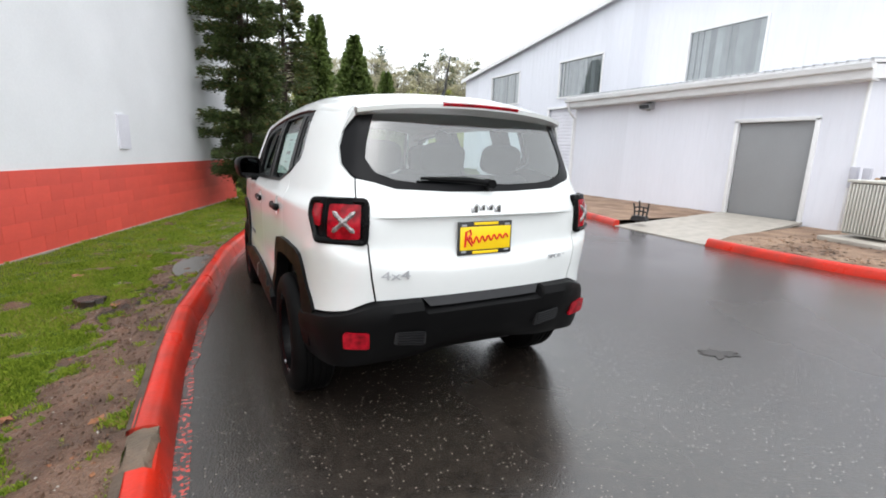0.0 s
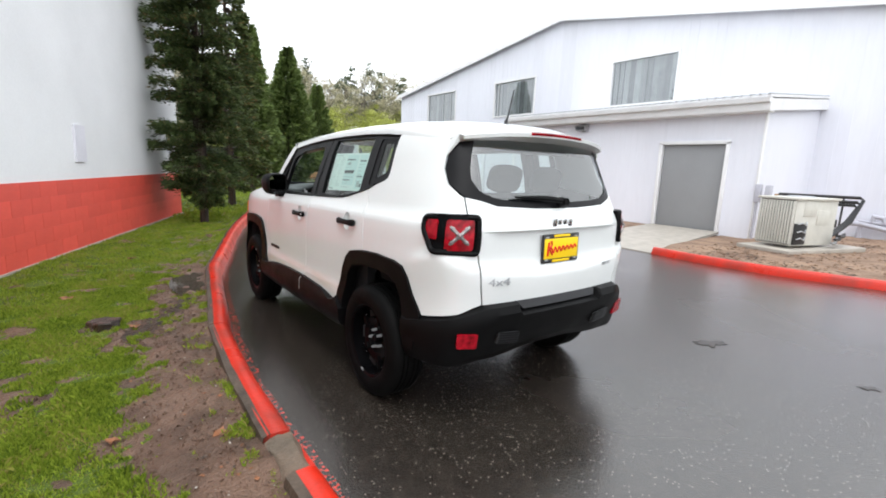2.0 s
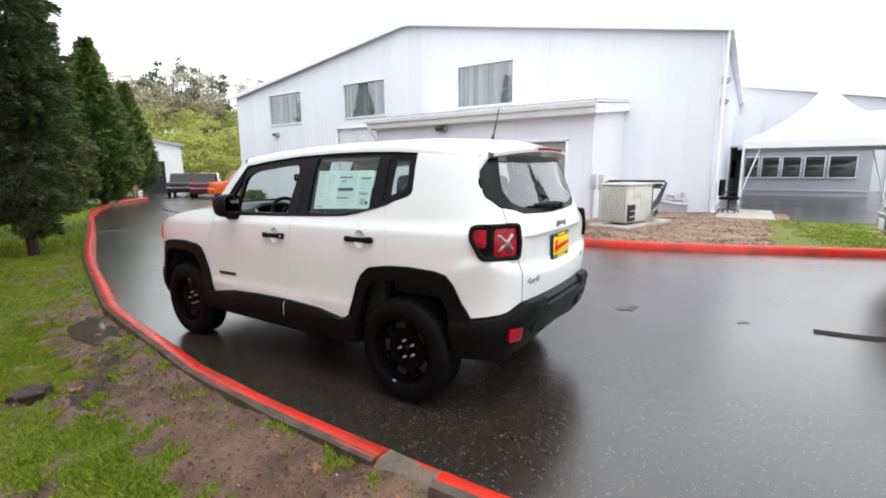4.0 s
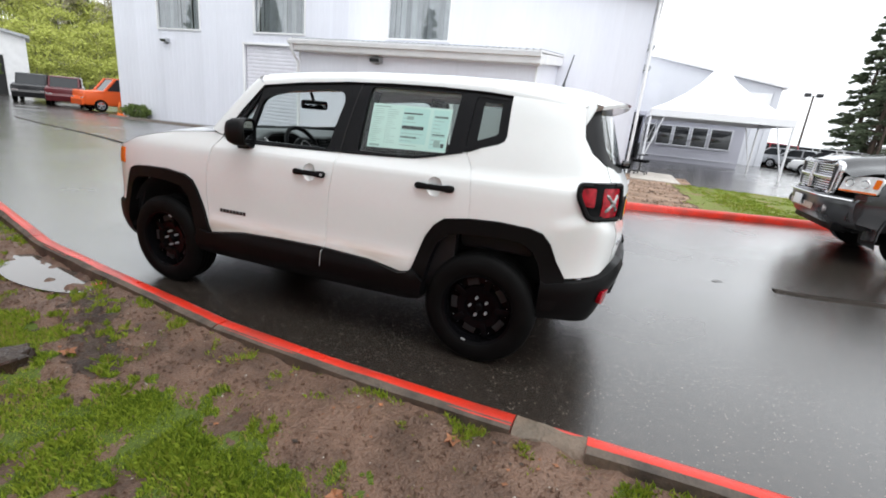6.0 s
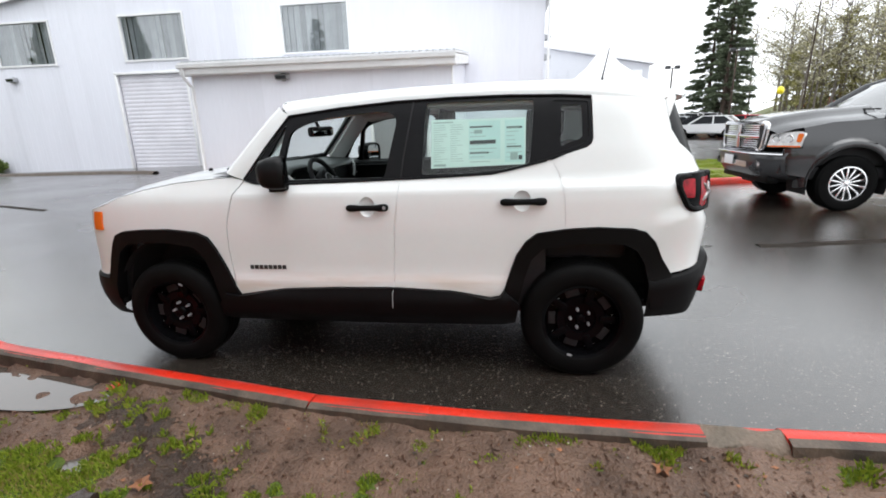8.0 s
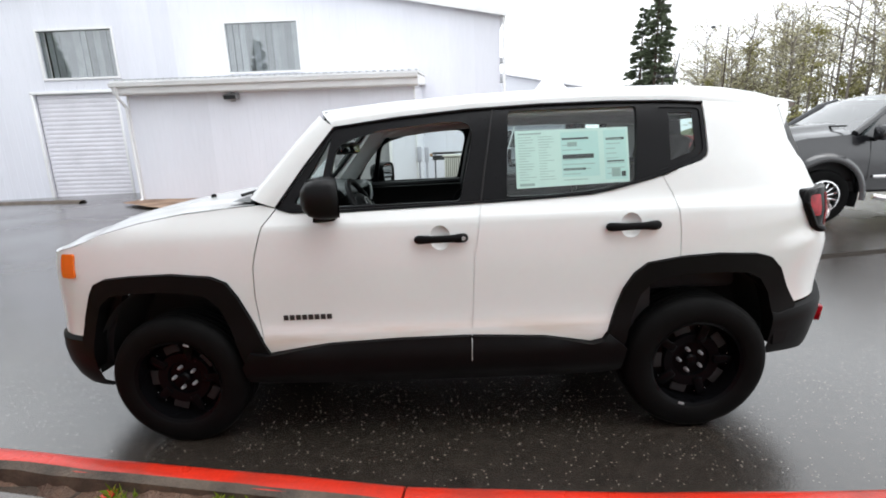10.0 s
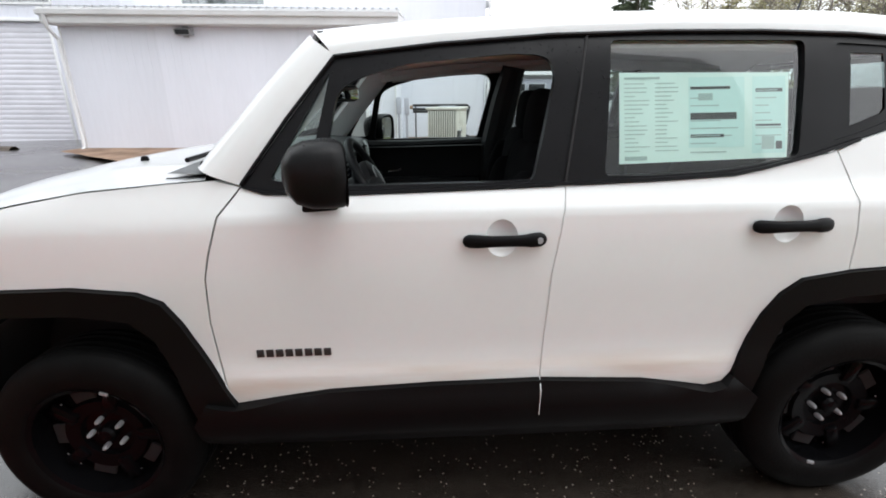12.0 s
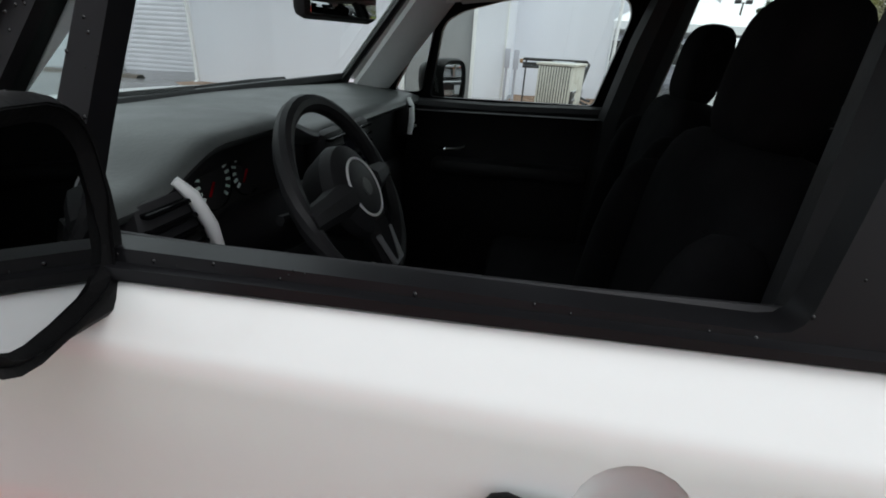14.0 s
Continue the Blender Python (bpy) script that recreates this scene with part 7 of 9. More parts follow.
arch = [(0.52 * math.cos(t), 0.42 + 0.60 * math.sin(t)) for t in np.linspace(math.pi * 0.98, 0.02, 14)]
arch2 = [(y - 3.57, z) for y, z in arch]
for sg in (-1, 1):
    fender = [(-0.62, 0.50), (-0.62, 1.305), (-0.3, 1.315), (0.3, 1.285), (0.66, 1.215), (0.66, 0.925), (0.88, 0.92), (0.90, 0.56), (0.55, 0.50)] + arch[::-1]
    part("front_wing", sheet(fender, tk_side(sg), step=0.09, thick=0.03), TRUCK_PAINT, tk)
    door = part("door", sheet([(-0.63, 0.50), (-1.72, 0.50), (-1.72, 1.26), (-0.63, 1.30)], tk_side(sg), step=0.2, thick=0.03), TRUCK_PAINT, tk)
    part("handle", Geo().box((sg * (TH + 0.01), -1.58, 1.05), (0.05, 0.18, 0.04), 0.012), TRUCK_PAINT, door)
    part("rear_door", sheet([(-1.73, 0.50), (-2.55, 0.50), (-2.55, 1.25), (-1.73, 1.26)], tk_side(sg), step=0.2, thick=0.03), TRUCK_PAINT, tk)
    part("bed_side", sheet([(-2.58, 0.52), (-3.0, 0.52)] + arch2 + [(-4.1, 0.6), (-4.72, 0.62), (-4.72, 1.25), (-2.58, 1.25)], tk_side(sg), step=0.15, thick=0.03), TRUCK_PAINT, tk)
    part("side_step", Geo().tube([(sg * 1.0, -0.75, 0.40), (sg * 1.06, -0.85, 0.38), (sg * 1.06, -2.4, 0.38), (sg * 1.0, -2.5, 0.40)], 0.045, 10), CHROME, tk)
    part("door_moulding", Geo().box((sg * 1.0, -1.2, 0.70), (0.02, 1.0, 0.05), 0.008), CHROME, tk)
    # arch flares
    for cy in (0.0, -3.57):
        g = Geo()
        for t in np.linspace(math.pi * 1.04, -0.04 * math.pi, 20):
            c, s = math.cos(t), math.sin(t)
            for r, x in ((0.50, TH + 0.055), (0.545, TH + 0.075), (0.60, TH + 0.05), (0.63, TH - 0.02)):
                g.v.append((sg * (x - (0.12 * smooth01((c * r - 0.30) / 0.3) if cy == 0 else 0)), cy + r * c * 1.02, 0.42 + r * s * 1.03))
        for i in range(19):
            for j in range(3):
                a = i * 4 + j
                g.f.append((a, a + 4, a + 5, a + 1))
        part("arch_flare", g, TRUCK_PAINT, tk, "dark grey arch flare", 60)
        g = Geo()
        for t in np.linspace(math.pi * 1.1, -0.1 * math.pi, 18):
            g.v += [(sg * TH, cy + 0.54 * math.cos(t), 0.42 + 0.58 * math.sin(t)), (sg * 0.5, cy + 0.54 * math.cos(t), 0.42 + 0.58 * math.sin(t))]
        for i in range(17):
            g.f.append((2 * i, 2 * i + 1, 2 * i + 3, 2 * i + 2))
        g.f.append(tuple(2 * i + 1 for i in range(18)))
        part("wheel_housing", g, DARK, tk)
        simple_wheel(tk, (sg * 0.88, cy, 0.41), 0.41, 0.29, sg, CHROME, 14)
    part("door_mirror", Geo().box((sg * 1.12, -0.62, 1.34), (0.20, 0.12, 0.22), 0.05), TRUCK_PAINT, tk)
    part("mirror_arm", Geo().tube([(sg * 0.93, -0.70, 1.24), (sg * 1.05, -0.64, 1.28)], 0.03, 8), TRIM_BLACK, tk)
    # headlamp, wrapped round the corner
    def lamp_face(off, sg=sg):
        return lambda u, z, d: (sg * (u + (off + d) * 0.5), 1.00 - 0.36 * smooth01((u - 0.60) / 0.46) ** 1.15 + off + d - 0.12 * (z - 0.93), z)
    hl = part("headlamp", sheet(rounded([(0.675, 0.935), (0.69, 1.125), (0.93, 1.165), (0.985, 1.14), (0.975, 0.935)], 0.03, 3), lamp_face(0.012), step=0.05, thick=0.05), HEADLAMP, tk, "clear headlamp")
    for u in (0.755, 0.865):
        c = lamp_face(0.016)(u, 1.055, 0)
        part("bulb_bowl", Geo().lathe([(0.0, -0.02), (0.030, -0.012), (0.052, 0.006), (0.056, 0.0)], 16, Matrix.Translation(c) @ Matrix.Rotation(radians(90 - 40 * sg), 4, "Z")), CHROME, hl)
    part("turn_lens", sheet(rounded([(0.925, 1.01), (0.925, 1.135), (0.972, 1.13), (0.968, 1.01)], 0.015, 2), lamp_face(0.018), step=0.05, thick=0.01), LAMP_AMBER, hl, "amber turn lens")
    part("amber_strip", sheet([(0.68, 0.938), (0.68, 0.958), (0.97, 0.958), (0.97, 0.938)], lamp_face(0.018), step=0.05, thick=0.01), LAMP_AMBER, hl)
    part("fog_lamp", Geo().lathe([(0, 0.0), (0.05, 0.0), (0.062, -0.02), (0.066, -0.05)], 18, Matrix.Translation((sg * 0.66, 1.045, 0.66)) @ Matrix.Rotation(radians(-90 + 14 * sg), 4, "Z")), LAMP_CLEAR, tk, "round fog lamp")
# bonnet with raised middle
part("bonnet", Geo().grid(lambda t, u: (0.93 * u * (1 - 0.10 * t), 0.94 * t - 0.42 * (1 - t) + 0.12 * (1 - u * u) * t - 0.0, lerp(t, [0, 0.5, 0.85, 1], [1.43, 1.375, 1.295, 1.225]) + 0.085 * smooth01((0.72 - abs(u)) / 0.25) - 0.10 * abs(u) ** 4), np.linspace(0, 1, 14), np.linspace(-1, 1, 25)), TRUCK_PAINT, tk)
# grille
gr = part("grille", Geo().prism(rounded([(-0.62, 0.89), (0.62, 0.89), (0.67, 1.26), (-0.67, 1.26)], 0.07, 4), lambda x, z: (x, 1.06, z), (0, -0.08, 0)), DARK, tk, "chrome crosshair grille")
ring = rounded([(-0.63, 0.875), (0.63, 0.875), (0.69, 1.28), (-0.69, 1.28)], 0.09, 5)
part("surround", Geo().tube([(x, 1.075 - 0.05 * (x / 0.66) ** 2, z) for x, z in ring + ring[:1]], 0.042, 10, False), CHROME, gr)
for z in (0.918, 0.950, 0.982, 1.014, 1.046, 1.120, 1.152, 1.184, 1.216, 1.248):
    part("bar", Geo().tube([(x, 1.085 - 0.05 * (x / 0.66) ** 2, z) for x in np.linspace(-0.63, 0.63, 9)], 0.010, 6), CHROME, gr)
part("cross_bar", Geo().tube([(x, 1.10 - 0.05 * (x / 0.66) ** 2, 1.083) for x in np.linspace(-0.60, 0.60, 9)], 0.028, 8), CHROME, gr)
part("cross_bar", Geo().tube([(0, 1.10, 0.90), (0, 1.11, 1.08), (0, 1.10, 1.26)], 0.034, 8), CHROME, gr)
# bumper
part("front_bumper", Geo().grid(lambda x, k: (x, [0.98, 1.10, 1.135, 1.13, 1.11, 1.04, 0.95][k] - 0.26 * smooth01((abs(x) - 0.45) / 0.56) ** 1.6, [0.86, 0.855, 0.80, 0.70, 0.60, 0.50, 0.46][k]), np.linspace(-1.0, 1.0, 25), list(range(7))), mat("dark_bumper_paint", (0.03, 0.031, 0.036), 0.3, var=0.04, bump=0, coat=0.5), tk, "dark painted bumper")
part("bumper_trim", Geo().tube([(x, 1.152 - 0.26 * smooth01((abs(x) - 0.45) / 0.56) ** 1.6, 0.83) for x in np.linspace(-0.97, 0.97, 21)], 0.016, 6), CHROME, tk)
part("chrome_insert", Geo().grid(lambda x, k: (x, 1.144 - 0.26 * smooth01((abs(x) - 0.45) / 0.56) ** 1.6, [0.61, 0.70][k]), np.linspace(-0.45, 0.45, 9), [0, 1]), CHROME, tk)
part("number_plate", Geo().box((0.12, 1.165, 0.70), (0.31, 0.015, 0.15), 0.004), TRIM_WHITE, tk, "pale plain plate")
part("valance", Geo().box((0, 0.86, 0.44), (1.5, 0.2, 0.12), 0.03), TRIM_BLACK, tk)
# cab
CAB = [(-0.42, 1.34, 0.90), (-0.75, 1.57, 0.83), (-1.10, 1.82, 0.74), (-1.35, 1.90, 0.69), (-1.9, 1.925, 0.68), (-2.35, 1.91, 0.68), (-2.55, 1.80, 0.70), (-2.60, 1.25, 0.90)]
part("roof", Geo().grid(lambda k, u: (CAB[k][2] * u, CAB[k][0] + (0.12 * (1 - u * u) if k < 4 else 0), CAB[k][1] + 0.03 * (1 - u * u)), [3, 4, 5, 6], np.linspace(-1, 1, 13)), TRUCK_PAINT, tk)
part("windscreen", Geo().grid(lambda k, u: (CAB[k][2] * u * 0.985, CAB[k][0] + 0.12 * (1 - u * u), CAB[k][1] + 0.03 * (1 - u * u)), [0, 1, 2, 3], np.linspace(-1, 1, 13)), glass_mat("truck_screen_glass", (0.80, 0.92, 0.92), 0.02, 0.85, 0.34), tk)
part("screen_pillar", Geo().tube([(CAB[k][2] * -1.0, CAB[k][0], CAB[k][1]) for k in (0, 1, 2, 3)], 0.05, 8), TRUCK_PAINT, tk)
part("screen_pillar", Geo().tube([(CAB[k][2], CAB[k][0], CAB[k][1]) for k in (0, 1, 2, 3)], 0.05, 8), TRUCK_PAINT, tk)
for sg in (-1, 1):
    side = lambda y, z, d, sg=sg: (sg * (0.93 - 0.25 * smooth01((z - 1.19) / 0.72) + d), y, z)
    part("side_glass", sheet([(-0.55, 1.21), (-1.25, 1.83), (-2.45, 1.83), (-2.52, 1.21)], side, step=0.2, thick=0.0), GLASS_DARK, tk)
    part("side_frame", sheet([(-0.42, 1.19), (-1.22, 1.90), (-2.5, 1.90), (-2.6, 1.19)], lambda y, z, d, sg=sg: (sg * (0.935 - 0.25 * smooth01((z - 1.19) / 0.72) + d), y, z), [[(-0.60, 1.23), (-1.26, 1.80), (-1.66, 1.81), (-1.70, 1.23)], [(-1.80, 1.23), (-1.76, 1.81), (-2.42, 1.80), (-2.48, 1.23)]], 0.12, 0.03), TRUCK_PAINT, tk)
part("cab_back", Geo().box((0, -2.58, 1.4), (1.5, 0.04, 0.8), 0.01), DARK, tk)
part("cab_floor", Geo().box((0, -1.5, 0.55), (1.8, 4.6, 0.2), 0.05), DARK, tk)
part("inner_wall", Geo().box((0, -2.1, 0.9), (1.82, 5.0, 0.5), 0.05), DARK, tk)
for x in (-0.3, 0.35):
    part("wiper", Geo().tube([(x, -0.26, 1.43), (x - 0.25, -0.31, 1.455), (x - 0.5, -0.36, 1.45)], 0.012, 6), TRIM_BLACK, tk)
for x in (-0.42, 0.42):
    part("seat", Geo().box((x, -1.65, 1.15), (0.5, 0.2, 0.8), 0.08), CLOTH, tk)


def small_car(name, label, x, y, yaw, paint, kind="sedan", z=None, group="cars in the far car park"):
    """A plainer parked car seen far off."""
    t = thing(name, label, "pickup truck" if kind == "pickup" else "car", Matrix.Translation((x, y, zg(x, y) if z is None else z)) @ Matrix.Rotation(radians(yaw), 4, "Z"), group)
    tall = {"sedan": 1.43, "suv": 1.74, "pickup": 1.92}[kind]
    belt = {"sedan": 0.88, "suv": 1.08, "pickup": 1.16}[kind]
    prof = [(-2.2, 0.35), (-2.28, 0.6), (-2.2, belt), (-1.2, belt + 0.06), (1.0, belt + 0.02), (2.0, belt - 0.12), (2.25, 0.62), (2.2, 0.32)]
    part("body", Geo().grid(lambda k, u: (0.88 * math.copysign(min(1, abs(u) * 1.25), u) * (1 - 0.08 * (abs(prof[k][0]) / 2.3) ** 4), prof[k][0], prof[k][1] if abs(u) < 0.81 else prof[k][1] * (1 if abs(u) < 0.9 else 0.25) + (0.0 if abs(u) < 0.9 else 0.22)), list(range(8)), np.linspace(-1, 1, 13)), paint, t)
    part("flank", Geo().box((0, 0, 0.30 + (belt - 0.30) / 2), (1.74, 4.3, belt - 0.36), 0.12), paint, t)
    if kind == "sedan":
        cab = [(-1.75, belt), (-1.05, tall - 0.04), (-0.3, tall), (0.25, tall - 0.04), (1.05, belt)]
    elif kind == "suv":
        cab = [(-2.15, belt), (-1.95, tall - 0.06), (-0.6, tall), (0.3, tall - 0.04), (1.05, belt)]
    else:
        cab = [(-1.05, belt), (-1.0, tall - 0.06), (-0.3, tall), (0.45, tall - 0.04), (1.05, belt)]
    part("cabin_glass", Geo().prism(cab, lambda yy, z: (-0.70, yy, z), (1.40, 0, 0)), FAR_GLASS, t)
    top = [(yy, z) for yy, z in cab[1:-1]]
    part("roof", Geo().prism([(top[0][0] - 0.05, top[0][1] - 0.03)] + top + [(top[-1][0] + 0.05, top[-1][1] - 0.03)], lambda yy, z: (-0.72, yy, z + 0.015), (1.44, 0, 0)), paint, t)
    for k in (-1, 1):
        for yy, z in ((cab[0][0], 0), (cab[2][0] - 0.1, 1), (cab[-1][0], 2)):
            dst = {0: cab[1], 1: (cab[2][0] - 0.1, tall), 2: cab[-2]}[z]
            part("pillar", Geo().tube([(k * 0.715, yy, belt), (k * 0.71, dst[0], dst[1])], 0.075 if kind == "pickup" else 0.045, 6), paint, t)
        for yy in (-1.35, 1.35):
            simple_wheel(t, (k * 0.80, yy, 0.34), 0.34, 0.22, k, SILVER, 5)
        part("headlamp", Geo().box((k * 0.66, 2.14, 0.70), (0.32, 0.14, 0.13), 0.04), LAMP_CLEAR, t)
        part("tail_lamp", Geo().box((k * 0.70, -2.22, belt - 0.14), (0.26, 0.1, 0.16), 0.03), LAMP_RED, t)
    if kind == "pickup":
        part("bed_inside", Geo().box((0, -1.5, belt + 0.045), (1.4, 1.3, 0.03), 0.005), DARK, t)
    return t


FAR_GLASS = mat("tinted_car_glass", (0.018, 0.020, 0.022), 0.10, var=0.05, bump=0, rvar=0.02, spec=0.35)
P_RED = mat("red_car_paint", (0.45, 0.02, 0.03), 0.3, var=0.03, bump=0, coat=0.6)
P_SILVER = mat("silver_car_paint", (0.50, 0.51, 0.53), 0.3, metal=0.5, var=0.03, bump=0, coat=0.5)
P_BLACK = mat("black_car_paint", (0.012, 0.012, 0.014), 0.35, var=0.03, bump=0, coat=0.1, spec=0.3)
P_WHITE = mat("white_far_paint", (0.75, 0.75, 0.75), 0.35, var=0.02, bump=0, coat=0.4)
P_ORANGE = mat("orange_car_paint", (0.72, 0.10, 0.012), 0.4, var=0.03, bump=0, coat=0.2, spec=0.3)
P_MAROON = mat("maroon_car_paint", (0.085, 0.008, 0.012), 0.4, var=0.03, bump=0, coat=0.1, spec=0.3)
small_car("pickup_truck", "bright orange pickup parked beyond the workshop", 16.7, 28.6, 77, P_ORANGE, "pickup", group="cars beyond the workshop")
small_car("suv", "dark maroon off-road car parked far off", 16.3, 33.0, 146, P_MAROON, "suv", group="cars beyond the workshop")
small_car("suv", "black off-road car parked far off", 16.1, 35.9, 146, P_BLACK, "suv", group="cars beyond the workshop")
small_car("suv", "white off-road car parked far off", 20.2, 39.2, 146, P_WHITE, "suv", group="cars beyond the workshop")
lot = []
for r, az, p, kd, col in ((38, -20.4, P_BLACK, "sedan", "black"), (40, -18.0, P_SILVER, "sedan", "silver"), (41, -16.1, P_SILVER, "sedan", "silver"), (44, -14.7, P_RED, "suv", "red"), (46, -13.2, P_WHITE, "suv", "white"), (47, -11.9, P_RED, "sedan", "red"),
                          (48, -10.6, P_SILVER, "suv", "silver"), (51, -9.5, P_WHITE, "suv", "white"), (52, -14.6, P_WHITE, "sedan", "white"), (54, -16.6, P_SILVER, "suv", "silver"), (56, -18.4, P_WHITE, "suv", "white"),
                          (58, -20.2, P_SILVER, "suv", "silver"), (60, -12.6, P_WHITE, "suv", "white"), (34, -21.6, P_WHITE, "sedan", "white"), (36, -24.4, P_RED, "sedan", "red"), (63, -15.4, P_WHITE, "suv", "white")):
    lot.append((-2.4 + r * math.cos(radians(az)), 0.5 + r * math.sin(radians(az)), -38, p, kd, col))
for x, y, yaw, p, kd, col in lot:
    small_car("parked_car", f"{col} parked car in the wet car park", x, y, yaw, p, kd)

OLIVE = island_mat("olive_budding_leaves", (0.19, 0.18, 0.075), (0.36, 0.335, 0.14), 0.7)

# ---- tent, office, far buildings ----
tent = thing("canopy_tent", "white peaked canvas canopy on metal legs", "tent", Matrix.Translation((23.5, -4.2, 0.02)))
HS = 3.0
def tent_at(u, k):
    """u round the square, k from peak to eave."""
    a = (u % 1) * 4
    e = [(-1, 1), (-1, -1), (1, -1), (1, 1), (-1, 1)]
    i = int(a)
    f = a - i
    x, y = e[i][0] * (1 - f) + e[i + 1][0] * f, e[i][1] * (1 - f) + e[i + 1][1] * f
    r = [0.02, 0.10, 0.25, 0.5, 0.78, 1.0, 1.0][k]
    z = [5.35, 4.75, 4.15, 3.5, 2.95, 2.62, 2.32][k]
    return (x * HS * r, y * (HS - 0.15) * r, z)


part("canvas_roof", Geo().grid(tent_at, np.linspace(0, 0.99999, 33), list(range(7))), CANVAS, tent)
for x in (-1, 1):
    for y in (-1, 1):
        part("leg", Geo().cyl((x * 2.95, y * 2.8, 0), (x * 2.95, y * 2.8, 2.6), 0.05, n=8), TRIM_WHITE, tent)
        part("brace", Geo().cyl((x * 2.95, y * 2.8, 0.3), (x * 2.95 - x * 0.05, y * 2.2, 2.4), 0.03, n=6), TRIM_WHITE, tent)
off = thing("office", "long grey-lilac sales office with a row of windows", "building", kind="structure")
part("wall", Geo().box((30.2, -4.0, 1.2), (4.4, 5.5, 2.75)), OFFICE, off, smooth=0)
part("roof_edge", Geo().box((30.2, -4.0, 2.62), (4.9, 6.0, 0.14), 0.02), OFFICE, off)
for k, (a, b) in enumerate(((-1.35, -2.05), (-2.18, -2.98), (-3.10, -3.92), (-4.06, -4.90), (-5.05, -6.15))):
    w = part("window", Geo().box((27.985, (a + b) / 2, 1.58), (0.05, a - b, 1.08), 0.01), GLASS_DARK, off)
    g = Geo()
    for z in (1.02, 2.14):
        g.box((27.96, (a + b) / 2, z), (0.06, a - b + 0.08, 0.07), 0.01)
    for y in (a, b):
        g.box((27.96, y, 1.58), (0.06, 0.07, 1.1), 0.01)
    part("frame", g, FARWALL, w)
part("plinth", Geo().box((27.97, -4.0, 0.35), (0.04, 5.4, 0.04)), FARWALL, off)
farb = thing("far_building", "large pale steel building behind the tent", "building", kind="structure")
part("wall", Geo().prism([(3.0, -0.2), (3.0, 7.6), (-0.6, 7.1), (-9.8, 5.4), (-9.8, -0.2)], lambda y, z: (36.0, y, z), (14, 0, 0)), FARWALL, farb, smooth=0)
part("roof", Geo().prism([(3.0, 7.6), (3.0, 7.75), (-0.6, 7.27), (-10.1, 5.52), (-10.1, 5.36), (-0.6, 7.1)], lambda y, z: (35.7, y, z), (14.5, 0, 0)), TRIM_WHITE, farb, smooth=0)
part("panel", Geo().box((35.97, -8.0, 4.2), (0.06, 2.6, 1.6), 0.02), TRIM_WHITE, farb)
for y in np.arange(-9.4, 2.9, 0.8):
    part("rib", Geo().box((35.97, float(y), 2.6), (0.05, 0.06, 5.2)), FARWALL, farb, smooth=0)
link = thing("link_building", "pale lower link between the buildings", "building", kind="structure")
part("wall", Geo().box((32.0, 0.4, 3.6), (8.0, 4.6, 1.7)), FARWALL, link, smooth=0)
part("canopy_edge", Geo().box((28.0, 0.3, 2.75), (0.3, 4.4, 0.12), 0.02), OFFICE, link)
part("back_wall", Geo().box((31.5, 0.5, 1.3), (0.2, 5.0, 2.9)), OFFICE, link, smooth=0)
w = part("window", Geo().box((31.38, -0.4, 1.5), (0.05, 1.0, 1.1), 0.01), GLASS_DARK, link)
wall_pack((FX + 0.55, Y0 - 0.03, 4.30), turn=90)
wall_pack((FX + 0.55, Y0 - 0.03, 3.62), turn=90)
# paved slab by the corner with an office chair
solo("slab", Geo().box((14.6, -1.7, 0.03), (3.4, 1.5, 0.10), 0.02), CONCRETE, "small concrete slab at the workshop corner", "slab", "structure")
ch = thing("office_chair", "worn black office chair standing outside on the slab", "office chair", Matrix.Translation((14.75, -1.22, 0.08)) @ Matrix.Rotation(radians(76), 4, "Z"))
part("seat", Geo().box((0, 0, 0.46), (0.5, 0.5, 0.09), 0.04), CLOTH, ch)
part("backrest", Geo().box((0.24, 0, 0.80), (0.09, 0.44, 0.54), 0.04), CLOTH, ch)
part("column", Geo().cyl((0, 0, 0.1), (0, 0, 0.44), 0.03), BLACK_METAL, ch)
for i in range(5):
    t = 2 * math.pi * i / 5
    part("foot", Geo().tube([(0, 0, 0.12), (0.30 * math.cos(t), 0.30 * math.sin(t), 0.07)], [0.03, 0.02], 6), BLACK_METAL, ch)
    part("castor", Geo().cyl((0.3 * math.cos(t) - 0.02, 0.3 * math.sin(t), 0.03), (0.3 * math.cos(t) + 0.02, 0.3 * math.sin(t), 0.03), 0.03, n=10), BLACK_METAL, ch)
for k in (-1, 1):
    part("armrest", Geo().tube([(0.15, k * 0.26, 0.48), (0.12, k * 0.30, 0.66), (-0.14, k * 0.30, 0.68)], 0.022, 6), BLACK_METAL, ch)
# black metal boot rack by the walkway
rk = thing("metal_stand", "small black metal stand with upright prongs", "stand", Matrix.Translation((6.95, 4.12, 0.085)) @ Matrix.Rotation(radians(20), 4, "Z"))
part("base", Geo().prism([(-0.17, 0), (0.17, 0), (0.13, 0.10), (-0.13, 0.10)], lambda y, z: (-0.1, y, z), (0.2, 0, 0)), BLACK_METAL, rk)
for y, h in ((-0.13, 0.38), (-0.05, 0.30), (0.03, 0.42), (0.12, 0.36)):
    part("prong", Geo().tube([(0, y, 0.08), (0.02, y * 1.1, h * 0.6), (-0.02, y * 1.25, h)], 0.018, 6), BLACK_METAL, rk)
for z in (0.18, 0.27):
    part("rung", Geo().tube([(0, -0.15, z), (0.02, 0, z + 0.02), (0, 0.14, z)], 0.016, 6), BLACK_METAL, rk)

